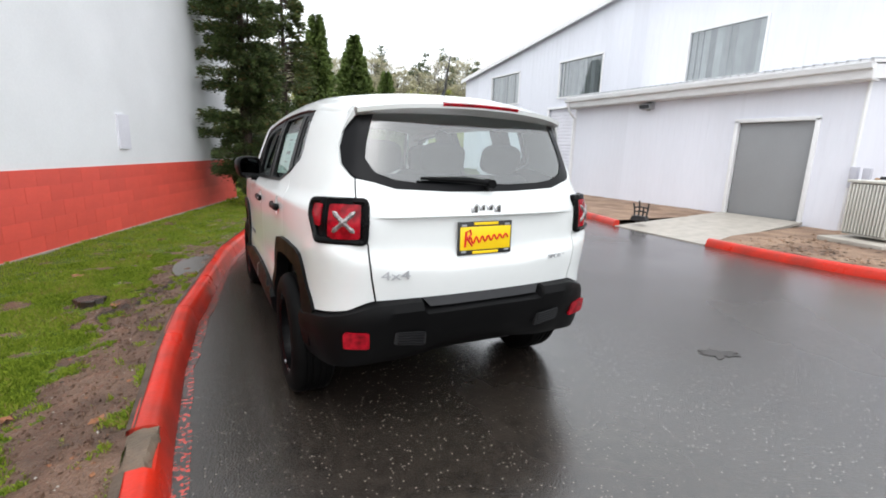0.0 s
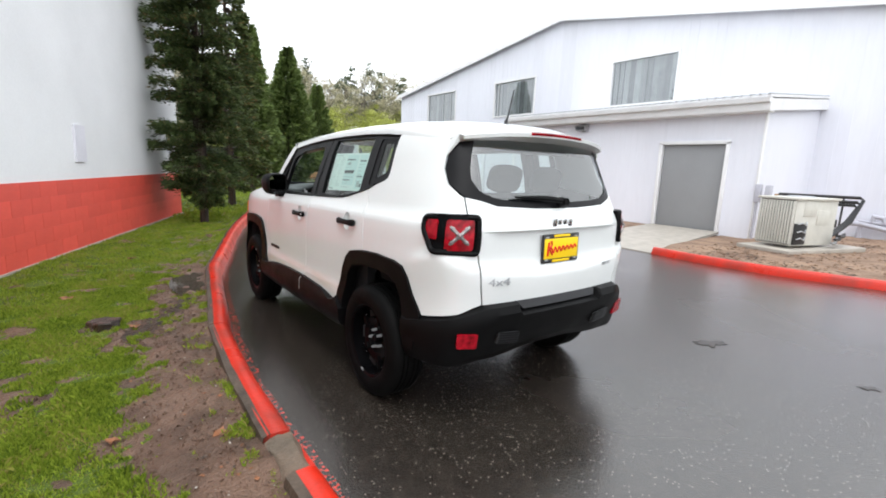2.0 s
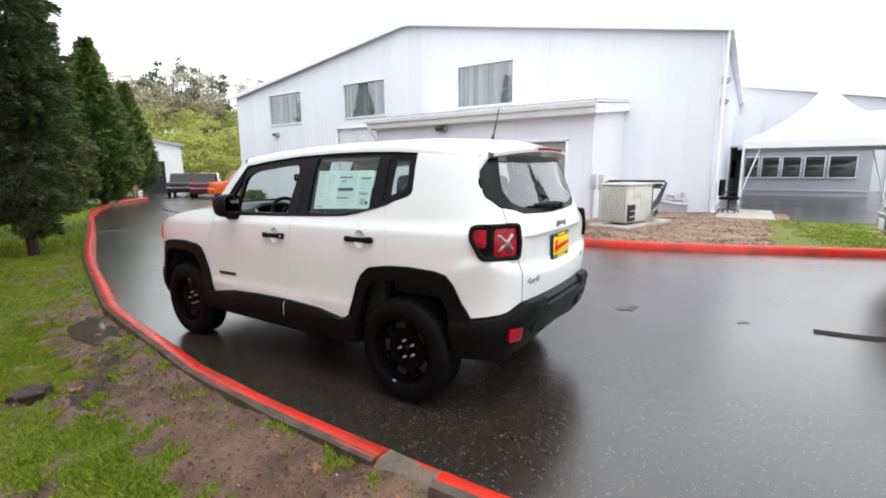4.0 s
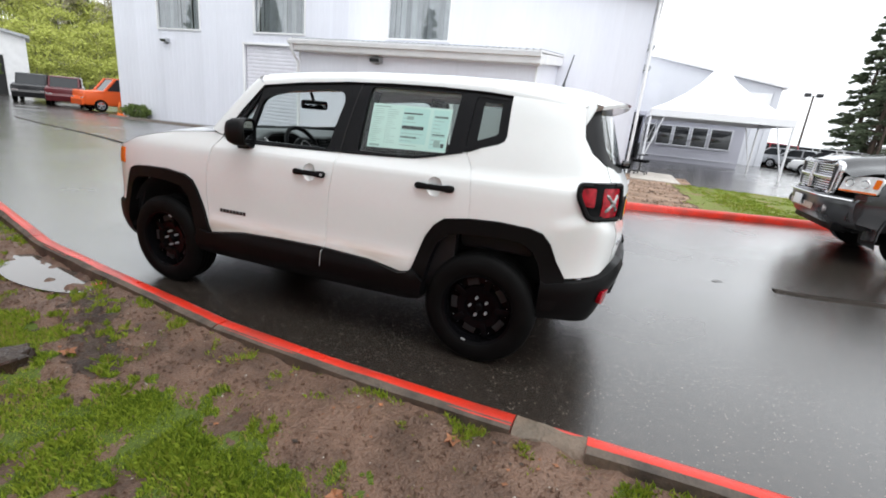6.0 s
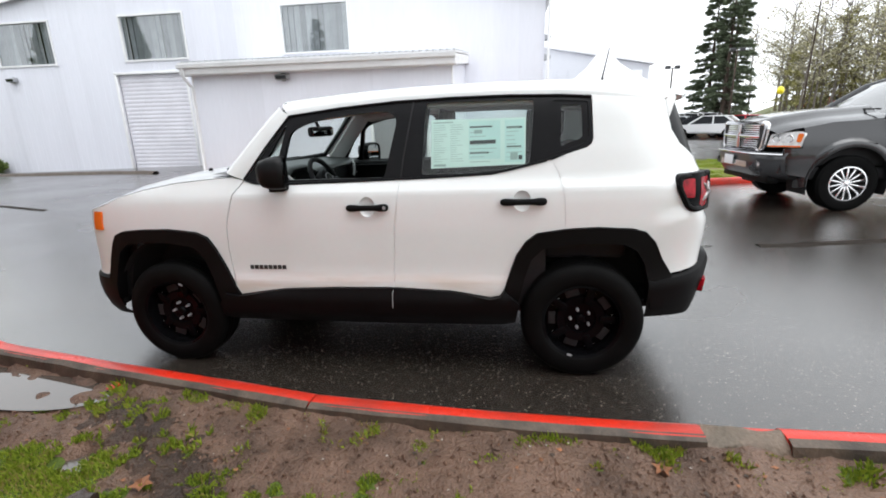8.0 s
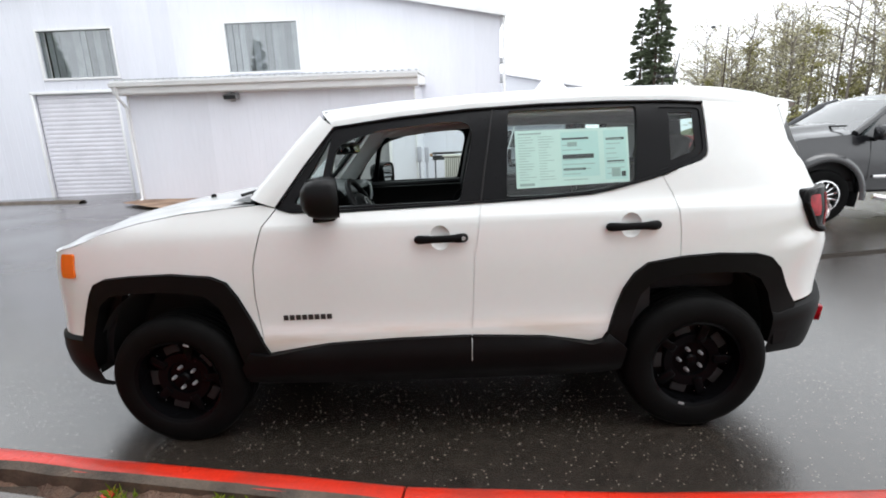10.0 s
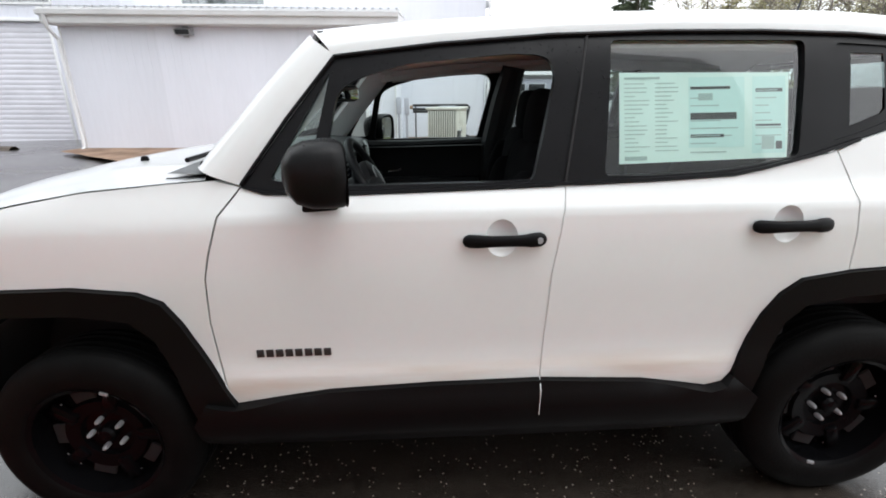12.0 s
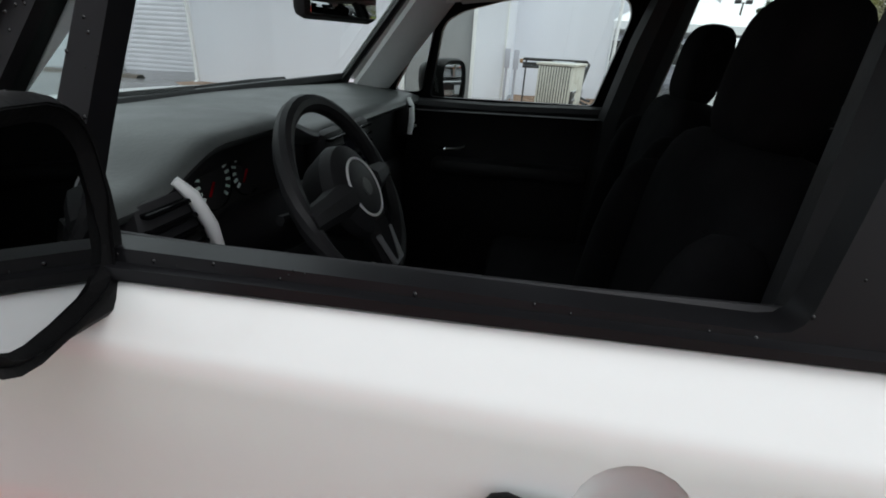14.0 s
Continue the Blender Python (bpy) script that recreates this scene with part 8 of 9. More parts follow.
# left distance: shed, bench, post, cone, bush
shed = thing("shed", "white timber garage with an open dark doorway", "building", kind="structure")
part("wall", Geo().prism([(0, 0), (4.6, 0), (4.6, 4.3), (0, 5.2)], lambda u, z: (17.3 + u * 0.55, 46.9 - u * 0.83, z - 0.4), (3.2, 6.0, 0)), TRIM_WHITE, shed, smooth=0)
part("roof", Geo().prism([(-0.3, 5.25), (4.9, 4.25), (4.9, 4.45), (-0.3, 5.45)], lambda u, z: (17.3 + u * 0.55 - 0.15, 46.9 - u * 0.83 - 0.3, z - 0.4), (3.5, 6.6, 0)), STEEL, shed, smooth=0)
# the unlit inside is a near-black panel laid on the closed wall
part("doorway", Geo().prism([(0.6, 0), (3.0, 0), (3.0, 2.9), (0.6, 2.9)], lambda u, z: (17.3 + u * 0.55 - 0.03, 46.9 - u * 0.83 - 0.02, z - 0.38), (0.02, 0.013, 0)), DARK, shed, smooth=0)
bench = thing("bench", "weathered wooden garden bench on the lawn", "bench", Matrix.Translation((12.2, 36.6, -0.33)) @ Matrix.Rotation(radians(-35), 4, "Z"))
for k in range(4):
    part("seat_slat", Geo().box((0, -0.2 + k * 0.13, 0.45), (1.5, 0.10, 0.03), 0.006), WOOD, bench)
    part("back_slat", Geo().box((0, 0.30 + 0.02 * k, 0.58 + k * 0.12), (1.5, 0.03, 0.09), 0.006), WOOD, bench)
for x in (-0.7, 0.7):
    part("side_frame", Geo().tube([(x, -0.25, 0), (x, -0.22, 0.62), (x, 0.28, 0.62)], 0.035, 6), WOOD, bench)
    part("side_frame", Geo().tube([(x, 0.25, 0), (x, 0.30, 0.5), (x, 0.38, 1.0)], 0.035, 6), WOOD, bench)
solo("marker_post", Geo().cyl((7.3, 29.6, -0.4), (7.3, 29.6, 1.25), 0.09, 0.08, 10), WOOD, "reddish-brown timber post at the lawn edge", "post")
cone = thing("traffic_cone", "orange traffic cone by the workshop corner", "traffic cone", Matrix.Translation((14.3, 25.2, zg(14.3, 25.2))))
part("body", Geo().tube([(0, 0, 0.03), (0, 0, 0.75)], [0.16, 0.03], 16), ORANGE, cone)
part("base", Geo().box((0, 0, 0.02), (0.4, 0.4, 0.04), 0.01), ORANGE, cone)


# ---- plants ----
def cards(pos, dirs, size, wid, rng, flat=0.5):
    """Leaf cards: diamond leaves at pos along dirs, as corner and face arrays."""
    n = len(pos)
    d = dirs / np.linalg.norm(dirs, axis=1, keepdims=True)
    r = rng.normal(size=(n, 3))
    r[:, 2] *= 1 - flat
    s = np.cross(d, r)
    s /= np.linalg.norm(s, axis=1, keepdims=True) + 1e-9
    L = (size * rng.uniform(0.6, 1.3, n))[:, None]
    W = L * wid
    v = np.stack([pos, pos + d * L * 0.45 + s * W, pos + d * L, pos + d * L * 0.45 - s * W], 1).reshape(-1, 3)
    f = np.arange(4 * n).reshape(-1, 4)
    return v, f


def leaf_part(name, v, f, material, parent, label=""):
    me = bpy.data.meshes.new(name)
    me.from_pydata(v.tolist(), [], f.tolist())
    me.update()
    me.materials.append(material)
    ob = new(name, me)
    ob.parent = parent
    if label:
        ob["label"] = label
    return ob


def conifer(label, x, y, h, rad, seed, material, z0=0.5, boughs=150, per=110, leaf=0.11, shape=0.85, droop=0.25, stems=1, bark=BARK, name="conifer_tree", ragged=0.35, group="", slim=0.13, foot=0.55, flat=1.0, inner=0.22):
    rng = np.random.default_rng(seed)
    base = zg(x, y)
    t = thing(name, label, "tree", Matrix.Translation((x, y, base)), group)
    for s in range(stems):
        lean = rng.uniform(-0.5, 0.5, 2) * (0.9 if s else 0.15)
        pts = [(lean[0] * k * (1 - 0.4 * k), lean[1] * k * (1 - 0.4 * k), h * (1 if s == 0 else 0.6) * k - 0.1) for k in np.linspace(0, 1, 9)]
        part("trunk", Geo().tube(pts, [max(0.015, (0.16 if s == 0 else 0.08) * (rad / 1.6) * (1 - 0.93 * k)) for k in np.linspace(0, 1, 9)], 8), bark, t)
    limb = Geo()
    P, D = [], []
    for i in range(boughs):
        u = (i + rng.random()) / boughs
        z = z0 + (h - z0) * u ** 0.92
        L = rad * ((1 - (z - z0) / (h - z0)) ** shape) * rng.uniform(1 - ragged, 1.12) * (foot + (1 - foot) * min(1, (z - z0) / 0.8 + 0.3)) + 0.12
        a = rng.uniform(0, 2 * math.pi)
        up = rng.uniform(-0.05, 0.35)
        n = 7
        ks = np.linspace(0, 1, n)
        bx, by = np.cos(a) * L * ks, np.sin(a) * L * ks
        bz = z + L * (up * ks - droop * ks ** 2)
        limb.tube(list(zip(bx, by, bz)), [0.022 * (1 - 0.85 * k) * (0.5 + L) for k in ks], 4, False)
        m = max(8, int(per * (0.35 + L / rad)))
        k = rng.uniform(inner, 1.0, m) ** 0.8
        w = 0.30 * L * (1.15 - k) + 0.05
        c = np.stack([np.cos(a) * L * k, np.sin(a) * L * k, z + L * (up * k - droop * k ** 2)], 1)
        sd = rng.uniform(-1, 1, m)
        c[:, 0] += -np.sin(a) * w * sd
        c[:, 1] += np.cos(a) * w * sd
        c[:, 2] += rng.normal(0, (0.035 + 0.02 * L) * flat, m) - 0.06 * np.abs(sd) * L
        d = np.stack([np.cos(a + sd * 0.9), np.sin(a + sd * 0.9), rng.uniform(-0.45, 0.35, m)], 1)
        P.append(c)
        D.append(d)
    v, f = cards(np.concatenate(P), np.concatenate(D), leaf * 1.35, slim, rng)
    tagged(part("branchwork", limb, bark, t, smooth=60, fix=False), "bare inner branches", kind="stuff")
    leaf_part("crown", v, f, material, t)
    return t


conifer("tall dark green conifer with layered drooping sprays", -0.36, 8.95, 11.2, 0.90, 3, NEEDLE, 0.50, 380, 520, 0.062, 0.34, 0.16, 3, ragged=0.62, slim=0.13, foot=0.62, flat=1.0, inner=0.04)
conifer("slender conifer with rusty brown tips", 1.2, 13.6, 8.4, 1.25, 8, NEEDLE_RUSTY, 0.5, 180, 150, 0.12, 0.8, 0.12, 2)
for k, (x, y, h, r) in enumerate(((4.6, 24.6, 8.6, 1.55), (7.6, 27.6, 8.6, 1.95), (14.0, 39.2, 8.6, 2.0))):
    conifer("dense upright green arborvitae", x, y, h, r, 20 + k, HEDGE, 0.15, 300, 170, 0.20, 0.95, -0.7, 1, name="arborvitae", ragged=0.12, group="arborvitae along the lawn")


def shrub(label, x, y, h, r, seed, material, n=2600, leaf=0.09, name="shrub", z=None):
    rng = np.random.default_rng(seed)
    t = thing(name, label, "shrub", Matrix.Translation((x, y, zg(x, y) if z is None else z)))
    g = Geo()
    for i in range(9):
        a = rng.uniform(0, 6.28)
        g.tube([(0, 0, 0), (0.3 * r * math.cos(a), 0.3 * r * math.sin(a), h * 0.5), (0.75 * r * math.cos(a), 0.75 * r * math.sin(a), h * 0.85)], [0.02, 0.014, 0.006], 5)
    part("stems", g, BARK, t)
    d = rng.normal(size=(n, 3))
    d /= np.linalg.norm(d, axis=1, keepdims=True)
    p = d * np.array([r, r, h * 0.5]) * (rng.uniform(0.55, 1.05, n) * (0.85 + 0.25 * np.sin(d[:, 0] * 7 + seed) * np.cos(d[:, 1] * 6)))[:, None] + np.array([0, 0, h * 0.52])
    p[:, 2] = np.maximum(p[:, 2], 0.03)
    v, f = cards(p, d + rng.normal(0, 0.6, (n, 3)), leaf, 0.35, rng)
    leaf_part("leaves", v, f, material, t)
    return t


shrub("low green shrub at the workshop corner", 14.3, 23.9, 0.7, 0.75, 4, HEDGE)
RUST = island_mat("rusty_shrub_leaves", (0.20, 0.09, 0.03), (0.36, 0.17, 0.05))
for k, (x, y) in enumerate(((45.0, -17.8), (49.0, -20.2), (53.0, -22.8), (57.0, -25.5), (61.5, -28.6))):
    shrub("rust-brown low shrub on the far bank", x, y, 1.2, 1.9, 6 + k, RUST, 1300, 0.2)


def wood(label, spots, seed, material, per, leaf, hr, name, trunks=BARK_GREY, wide=0.34, low=0.25, droopy=False):
    """A stand of far trees as one mass of trunks, limbs and leaf clumps."""
    rng = np.random.default_rng(seed)
    tg = Geo()
    P, D = [], []
    for x, y, z in spots:
        h = rng.uniform(*hr)
        r = h * wide * rng.uniform(0.8, 1.2)
        tg.tube([(x, y, z - 0.5), (x + rng.normal(0, 0.2), y + rng.normal(0, 0.2), z + h * 0.5), (x + rng.normal(0, 0.4), y + rng.normal(0, 0.4), z + h * 0.96)], [h * 0.011, h * 0.007, 0.02], 5, False)
        nb = 24
        for b in range(nb):
            u = rng.uniform(low, 0.98)
            a = rng.uniform(0, 6.28)
            prof = (1 - u) * 1.25 if droopy else math.sin(math.pi * min(1, (u - low * 0.6) / (1.02 - low * 0.6))) ** 0.6
            L = r * prof * rng.uniform(0.6, 1.15) + 0.2
            e = np.array([x + L * math.cos(a), y + L * math.sin(a), z + h * u + (-(0.25) * L if droopy else 0.35 * L)])
            tg.tube([(x, y, z + h * u * 0.94), tuple((np.array([x, y, z + h * u]) + e) / 2), tuple(e)], [h * 0.004, h * 0.003, 0.012], 3, False)
            m = per // nb
            k = rng.uniform(0.25, 1.0, m)[:, None]
            c = np.array([x, y, z + h * u]) * (1 - k) + e * k + rng.normal(0, 0.22 * r * 0.6, (m, 3)) * np.array([1, 1, 0.55])
            P.append(c)
            D.append(rng.normal(size=(m, 3)) + np.array([math.cos(a), math.sin(a), -0.2 if droopy else 0.2]))
    t = thing(name, label, "trees", kind="stuff")
    part("trunks", tg, trunks, t, smooth=60, fix=False)
    v, f = cards(np.concatenate(P), np.concatenate(D), leaf, 0.42, rng)
    leaf_part("foliage", v, f, material, t)
    return t


# hills that close the view
def hill_z(x, y):
    """Rising ground round the site: a bank past the car park, a wooded hill beyond the sheds."""
    r = math.hypot(x - 5, y - 5)
    a = math.atan2(y - 5, x - 5)
    k = smooth01((a - radians(-75)) / radians(20)) * (1 - smooth01((a + radians(31)) / radians(6)))
    bank = 2.4 * smooth01((r - 64) / 18) * k + 4 * smooth01((r - 95) / 70) * k
    k2 = smooth01((a - radians(35)) / radians(12))
    back = 2.0 * smooth01((r - 58) / 14) * k2 + 7.5 * smooth01((r - 62) / 34) * k2
    return bank + back - 0.45


g = Geo()
aa = np.linspace(radians(-110), radians(150), 90)
rr_ = [50, 56, 60, 64, 68, 72, 76, 80, 86, 92, 100, 110, 122, 136, 150, 165]
for a in aa:
    for r in rr_:
        x, y = 5 + r * math.cos(a), 5 + r * math.sin(a)
        g.v.append((x, y, hill_z(x, y) + 0.25 * noise.noise(Vector((x * 0.1, y * 0.1, 1))) * (1 if r > 60 else 0)))
for i in range(len(aa) - 1):
    for j in range(len(rr_) - 1):
        q = i * len(rr_) + j
        g.f.append((q, q + len(rr_), q + len(rr_) + 1, q + 1))
solo("hillside", g, mat("hillside_grass", (0.075, 0.095, 0.026), 0.8, var=0.25, scale=0.3, fine=4, bump=0.6, dist=0.2, col2=(0.15, 0.13, 0.05)), "grassy wooded hillside closing the view", "hill", "structure")


def ring_spots(a0, a1, r0, r1, n, seed):
    rng = np.random.default_rng(seed)
    out = []
    for _ in range(n):
        a, r = radians(rng.uniform(a0, a1)), rng.uniform(r0, r1)
        x, y = 5 + r * math.cos(a), 5 + r * math.sin(a)
        out.append((x, y, hill_z(x, y)))
    return out


wood("yellow-green spring thicket on the hillside", ring_spots(44, 84, 60, 88, 200, 1), 31, SPRING, 1500, 0.20, (2.2, 6.0), "hillside_thicket", low=0.02, wide=0.5)
wood("hazy budding woodland on the hill", ring_spots(44, 90, 80, 106, 270, 2), 32, DULLWOOD, 900, 0.21, (4.0, 12.5), "hill_woodland", wide=0.24)
wood("scattered dark firs on the hill crest", ring_spots(50, 76, 88, 106, 20, 5), 36, FIR, 620, 0.42, (8, 15), "hill_firs", trunks=BARK, wide=0.2, low=0.1, droopy=True)
wood("bare budding trees on the bank", ring_spots(-66, -29.5, 76, 112, 95, 3), 33, DULLWOOD, 760, 0.24, (12, 21), "bank_woodland", wide=0.26, low=0.22)
wood("fresh green trees on the bank", ring_spots(-70, -32, 78, 112, 60, 4), 34, OLIVE, 900, 0.32, (7, 15), "bank_trees", wide=0.26, low=0.05, droopy=True)
for k, (x, y, h) in enumerate(((55.5, -23.2, 19), (57.8, -24.6, 21), (59.5, -23.0, 17))):
    conifer("tall dark fir beyond the car park", x, y, h, 2.9, 50 + k, FIR, 1.2, 150, 150, 0.30, 0.80, 0.20, name="fir_tree", ragged=0.6, group="firs beyond the car park")
small_car("parked_car", "red parked car on the far bank", 86.0, -47.6, 60, P_RED, "sedan", hill_z(86.0, -47.6) + 0.3, "cars on the far bank")
small_car("parked_car", "red parked car on the far bank", 80.5, -49.5, 60, P_RED, "suv", hill_z(80.5, -49.5) + 0.3, "cars on the far bank")
small_car("parked_car", "silver parked car on the far bank", 76.0, -52.5, 60, P_SILVER, "suv", hill_z(76, -52.5) + 0.3, "cars on the far bank")


def lamp_post(label, x, y, h, arms):
    t = thing("street_lamp", label, "street lamp", Matrix.Translation((x, y, zg(x, y))))
    part("pole", Geo().cyl((0, 0, -0.1), (0, 0, h), 0.10, 0.07, 10), BARK, t)
    for k in ((-1, 1) if arms == 2 else (1,)):
        part("arm", Geo().tube([(0, 0, h - 0.1), (0, k * 0.3, h + 0.05), (0, k * (0.35 if arms == 2 else 1.8), h + 0.05)], 0.04, 6), STEEL, t)
        part("lamp_head", Geo().box((0, k * (0.42 if arms == 2 else 2.0), h + 0.03), (0.4, 0.44, 0.3), 0.05), BLACK_METAL, t)
    return t


lamp_post("tall twin-headed car park lamp", 44.7, -14.1, 5.8, 2)
lamp_post("tall twin-headed car park lamp", 46.4, -20.2, 7.3, 2)
lamp_post("dark timber pole with a lamp arm", 62, -35, 15, 1)
bl = thing("balloon", "yellow balloon floating over the parked cars", "balloon", Matrix.Translation((34.7, -18.6, zg(34, -18))))
g = Geo()
g.grid(lambda t, p: (0.24 * math.sin(t) * math.cos(p), 0.24 * math.sin(t) * math.sin(p), 3.05 + 0.29 * math.cos(t)), np.linspace(0.001, math.pi - 0.001, 12), np.linspace(0, 2 * math.pi, 19))
part("skin", g, mat("yellow_balloon", (0.85, 0.70, 0.02), 0.3, var=0.02, bump=0), bl)
part("string", Geo().tube([(0, 0, 0.0), (0.05, 0, 1.4), (0, 0, 2.77)], 0.008, 4), TRIM_WHITE, bl)

# ---- lawn litter ----
stump = Geo()
for k, (z, r) in enumerate(((-0.03, 0.110), (0.02, 0.086), (0.050, 0.090), (0.060, 0.082), (0.056, 0.0))):
    for j in range(18):
        t = 2 * math.pi * j / 18
        w = 1 + 0.55 * noise.noise(Vector((math.cos(t) * 2.5, math.sin(t) * 2.5, z * 6)))
        stump.v.append((r * w * 1.25 * math.cos(t), r * w * math.sin(t), z + 0.018 * noise.noise(Vector((math.cos(t) * 3, math.sin(t) * 3, 4))) * (r > 0)))
for k in range(4):
    for j in range(18):
        a, b = k * 18 + j, k * 18 + (j + 1) % 18
        stump.f.append((a, b, b + 18, a + 18))
solo("tree_stump", stump, mat("wet_stump", (0.050, 0.030, 0.021), 0.30, var=0.3, scale=9, fine=60, bump=0.9, dist=0.01), "low dark wet tree stump in the grass", "stump", m=Matrix.Translation((-2.23, 2.06, lawn_z(-2.23, 2.06))))
random.seed(11)
for k, (x, y) in enumerate(((-2.02, 1.92), (-1.86, -0.95), (-1.72, -1.25), (-2.5, 3.1), (-2.75, 0.6), (-1.95, 3.9), (-2.2, 0.1), (-1.78, -0.2), (-2.35, 4.6), (-1.9, 5.0), (-2.0, -1.7))):
    g = Geo()
    s = random.uniform(0.035, 0.065)
    n = 10
    g.v.append((0, 0, 0.004))
    for j in range(n):
        t = 2 * math.pi * j / n
        r = s * (1.0 if j % 2 else 0.55)
        g.v.append((r * math.cos(t), r * math.sin(t), 0.006 + random.uniform(0, 0.02)))
    g.f = [(0, 1 + j, 1 + (j + 1) % n) for j in range(n)]
    solo("fallen_leaf", g, DEADLEAF, "curled brown fallen leaf on the soil", "leaf", m=Matrix.Translation((x, y, lawn_z(x, y) + 0.014)) @ Matrix.Rotation(random.uniform(0, 6), 4, "Z"), group="fallen leaves")
solo("paint_chip", Geo().box((0, 0, 0.006), (0.07, 0.05, 0.008), 0.002), KERB_RED, "red paint chip lying in the mud", "paint chip", m=Matrix.Translation((-1.42, 2.6, lawn_z(-1.42, 2.6) + 0.01)))

# red blocks of the wall base, each its own piece, nearest stretch first
blk = mesh_of("block", Geo().box((0, 0, 0), (0.3965, 0.03, 0.1968), 0.0), BLOCK_RED, 20)
CH = 0.2
rot = Matrix.Rotation(math.atan2(WD.y, WD.x), 4, "Z")
for row in range(6):
    s = S0 + 0.2 * (row % 2) + 0.2
    while s < S1 - 0.15:
        if -3.2 < s:
            ob = new("block", blk)
            ob.parent = wl_thing
            z = RH - 0.1 - row * CH
            ob.matrix_local = Matrix.Translation(wput(s, z, 0.0155)) @ rot
        s += 0.4

# crumbs of soil, grit and leaf scraps on the mud
rng = np.random.default_rng(15)
for nm, lab, m, cnt, r0, r1 in (("soil_crumbs", "loose wet soil crumbs", SOIL, 4500, 0.004, 0.013), ("mud_litter", "dark rotted bits of bark and leaf on the mud", BARK, 1600, 0.005, 0.014), ("grit", "pale grit specks on the mud", CONCRETE, 260, 0.003, 0.007), ("leaf_scraps", "scraps of dead leaf on the mud", DEADLEAF, 160, 0.006, 0.014)):
    v, f = [], []
    for _ in range(cnt):
        y, k = rng.uniform(-2.4, 4.2), rng.uniform(0.13, 1.1)
        x = kerb_x(y) - k
        if bare(x, y) < 0.42 or hollow(x, y) > 0.3 or (nm == "mud_litter" and rng.random() > 0.10 + churn(x, y)):
            continue
        r = rng.uniform(r0, r1)
        c = np.array((x, y, mud_z(x, y) + r * 0.25))
        q = rng.normal(size=(6, 3)) * 0.25 + np.array([(1, 0, 0), (-1, 0, 0), (0, 1, 0), (0, -1, 0), (0, 0, 0.8), (0, 0, -0.6)])
        if nm in ("leaf_scraps", "mud_litter"):
            q[:, 2] *= 0.25
        n0 = len(v)
        v += (c + q * r).tolist()
        f += [(n0 + a, n0 + b, n0 + t) for t in (4, 5) for a, b in ((0, 2), (2, 1), (1, 3), (3, 0))]
    me = bpy.data.meshes.new(nm)
    me.from_pydata(v, [], f)
    me.update()
    me.materials.append(m)
    tagged(new(nm, me), lab, "soil", kind="stuff")

# twigs, bark chips and leaf scraps strewn over the planting bed
rng = np.random.default_rng(23)
for nm, lab, m, cnt, r0, r1, thin in (("bark_chips", "dark bark chips and twigs on the bed", BARK, 900, 0.015, 0.07, 0.22), ("bed_leaves", "dead leaf scraps on the bed", DEADLEAF, 420, 0.012, 0.035, 0.2), ("bed_clods", "crumbled clods of soil on the bed", DRYBED, 1600, 0.012, 0.045, 0.6)):
    v, f = [], []
    for _ in range(cnt):
        y = rng.uniform(-2.7, 2.0)
        x = rk_x(y) + 0.1 + (14.6 - rk_x(y)) * rng.random() ** 1.4
        if noise.noise(Vector((x * 0.9, y * 0.9, 51))) < rng.uniform(-0.5, 0.25):
            continue
        r = rng.uniform(r0, r1)
        q = rng.normal(size=(6, 3)) * 0.25 + np.array([(1, 0, 0), (-1, 0, 0), (0, 1, 0), (0, -1, 0), (0, 0, 0.8), (0, 0, -0.6)])
        q[:, 1] *= 0.35 if nm == "bark_chips" else 1.0
        q[:, 2] *= thin
        a = rng.uniform(0, 6.28)
        rot2 = np.array([(math.cos(a), math.sin(a), 0), (-math.sin(a), math.cos(a), 0), (0, 0, 1)])
        n0 = len(v)
        v += (np.array((x, y, bed_z(x, y) + 0.3 * r * thin)) + (q @ rot2) * r).tolist()
        f += [(n0 + a_, n0 + b_, n0 + t_) for t_ in (4, 5) for a_, b_ in ((0, 2), (2, 1), (1, 3), (3, 0))]
    me = bpy.data.meshes.new(nm)
    me.from_pydata(v, [], f)
    me.update()
    me.materials.append(m)
    tagged(new(nm, me), lab, "litter", kind="stuff")

# ---- grass ----
def grass(name, label, pts, hmin, hmax, seed, wid=0.0045):
    rng = np.random.default_rng(seed)
    p = np.array(pts)
    n = len(p)
    clump = np.array([noise.noise(Vector((q[0] * 4.5, q[1] * 4.5, 41))) + 0.6 * noise.noise(Vector((q[0] * 13, q[1] * 13, 17))) for q in pts])
    h = rng.uniform(hmin, hmax, n) * np.clip(0.85 + 0.9 * clump, 0.35, 1.9)
    a = rng.uniform(0, 2 * math.pi, n)
    lean = rng.uniform(0.1, 0.75, n)
    d = np.stack([np.cos(a), np.sin(a), 0 * a], 1)
    s = np.stack([-np.sin(a), np.cos(a), 0 * a], 1) * (wid * rng.uniform(0.7, 1.6, n))[:, None]
    up = np.array([0, 0, 1.0])
    mid = p + d * (lean * h * 0.35)[:, None] + up * (h * 0.62)[:, None]
    tip = p + d * (lean * h)[:, None] + up * (h * (1 - 0.25 * lean))[:, None]
    v = np.stack([p - s, p + s, mid + s * 0.8, tip, mid - s * 0.8], 1).reshape(-1, 3)
    f = np.arange(5 * n).reshape(-1, 5)
    me = bpy.data.meshes.new(name)
    me.from_pydata(v.tolist(), [], f.tolist())
    me.update()
    me.materials.append(BLADE)
    return tagged(new(name, me), label, "grass", kind="stuff")


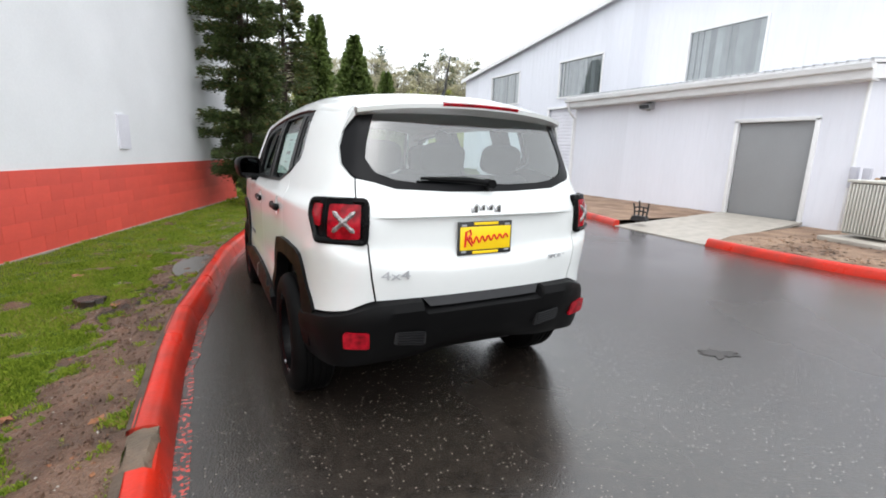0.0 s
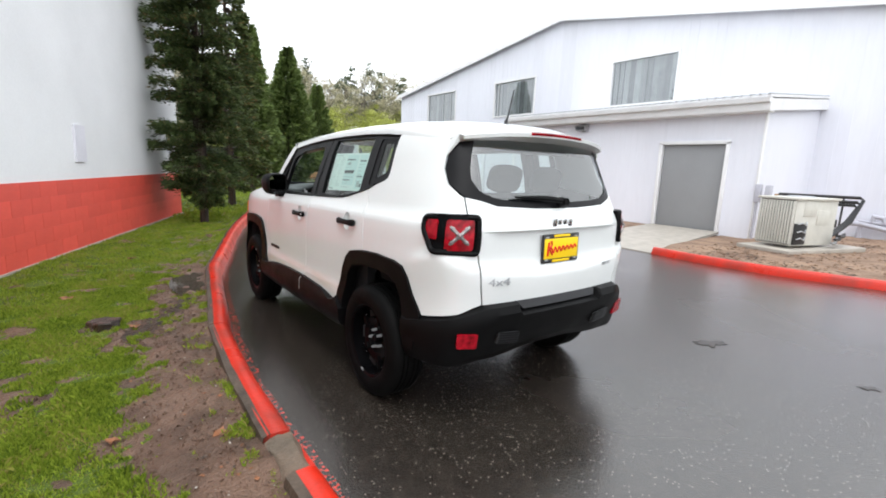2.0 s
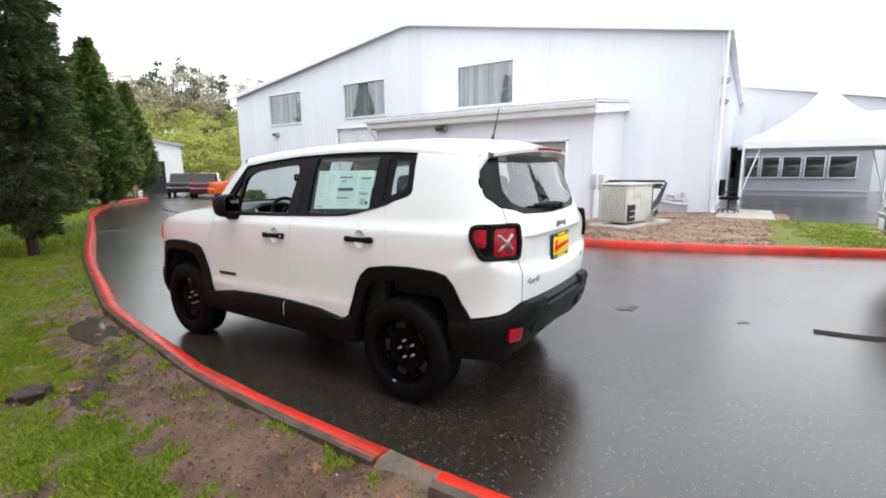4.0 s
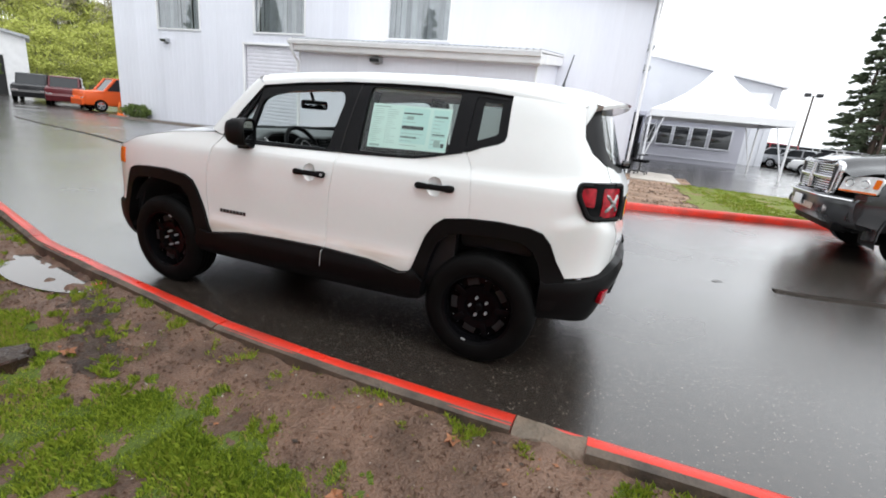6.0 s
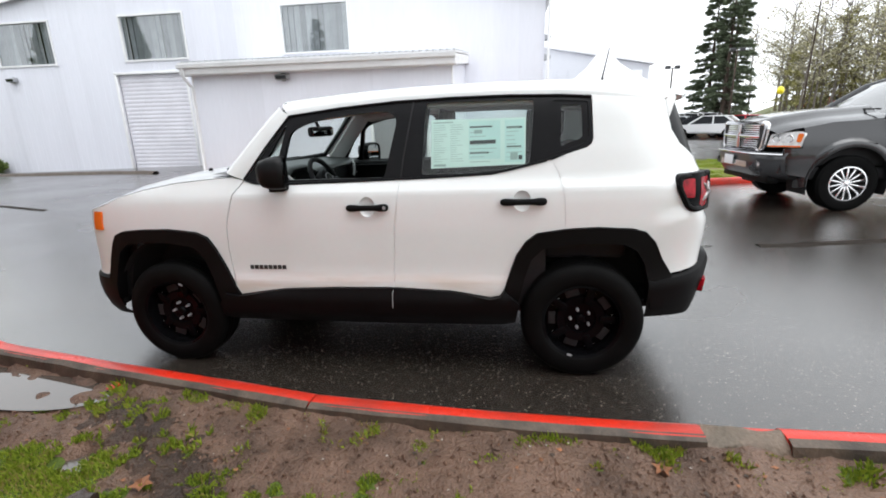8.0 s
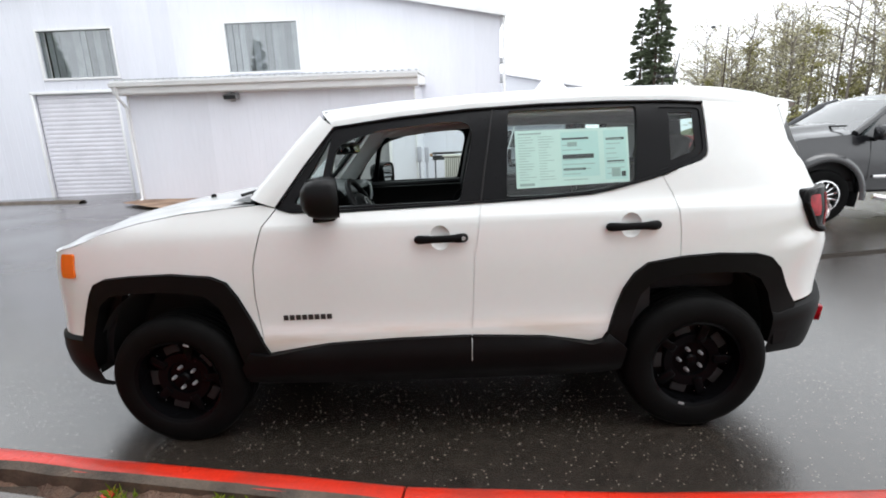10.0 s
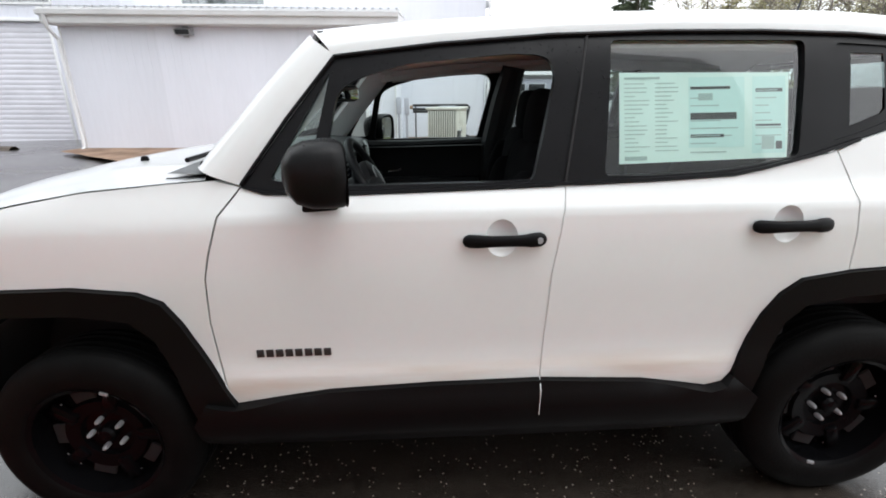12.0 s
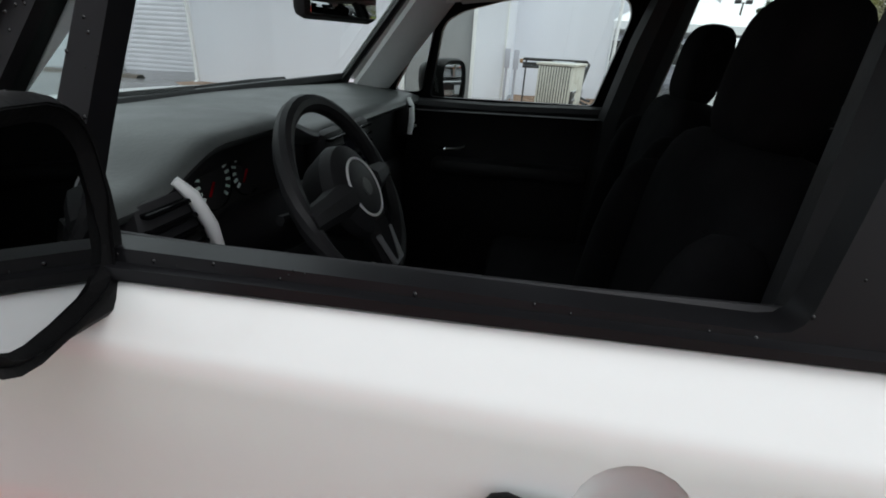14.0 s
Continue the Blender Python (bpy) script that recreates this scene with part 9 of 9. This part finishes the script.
rng = np.random.default_rng(77)
pts = []
for i in range(520000):
    near = i < 250000
    y = rng.uniform(-2.6, 4.4) if near else rng.uniform(-3.4, 9.8)
    k = rng.uniform(0.12, 1.9) if near else rng.uniform(0.12, 4.2)
    x = kerb_x(y) - k
    if x < lawn_edge(y) + 0.05:
        continue
    if near and rng.random() > smooth01((1.9 - k) / 0.9) * smooth01((y + 2.6) / 1.2) * smooth01((4.4 - y) / 1.0):
        continue
    b = bare(x, y)
    dens = 1 - smooth01((b + 0.02) / 0.62)
    if hollow(x, y) > 0.25:
        continue
    if lawn_z(x, y) > mud_z(x, y):
        dens = max(dens, 0.85)
    if k < 0.36:
        dens = max(dens, 0.75 * smooth01((noise.noise(Vector((x * 7, y * 7, 21))) - 0.10) / 0.22) * smooth01((0.32 - k) / 0.12))
    else:
        dens = max(dens, 0.45 * smooth01((noise.noise(Vector((x * 3.5, y * 3.5, 33))) - 0.36) / 0.2))
    if rng.random() < dens:
        pts.append((x, y, max(lawn_z(x, y), mud_z(x, y)) - 0.004 - 0.018 * (1 - min(1.0, dens))))
grass("lawn_grass", "short wet lawn grass blades with tufts", pts, 0.014, 0.046, 5, 0.0024)
pts = []
for _ in range(44000):
    y = rng.uniform(-8.5, -2.0)
    a, b = rk_x(y), lerp(y, [-9, -5.3, -2.2], [13.5, 12.7, 12.4])
    x = rng.uniform(a, b)
    if noise.noise(Vector((x, y, 3))) + 0.4 * noise.noise(Vector((x * 4, y * 4, 3))) > rng.uniform(-0.35, 0.15) + 0.5 * smooth01((y + 2.7) / 0.6):
        pts.append((x, y, bed_z(x, y) + 0.012))
grass("verge_grass", "short grass blades on the verge", pts, 0.018, 0.042, 6, 0.006)
pts = []
for _ in range(26000):
    y = rng.uniform(9.8, 30)
    a, b = max(lawn_edge(y), kerb_x(y) - 9), kerb_x(y) - 0.13
    x = rng.uniform(a, b)
    pts.append((x, y, lawn_z(x, y) - 0.003))
grass("far_lawn_grass", "short grass blades of the farther lawn", pts, 0.03, 0.08, 7, 0.009)
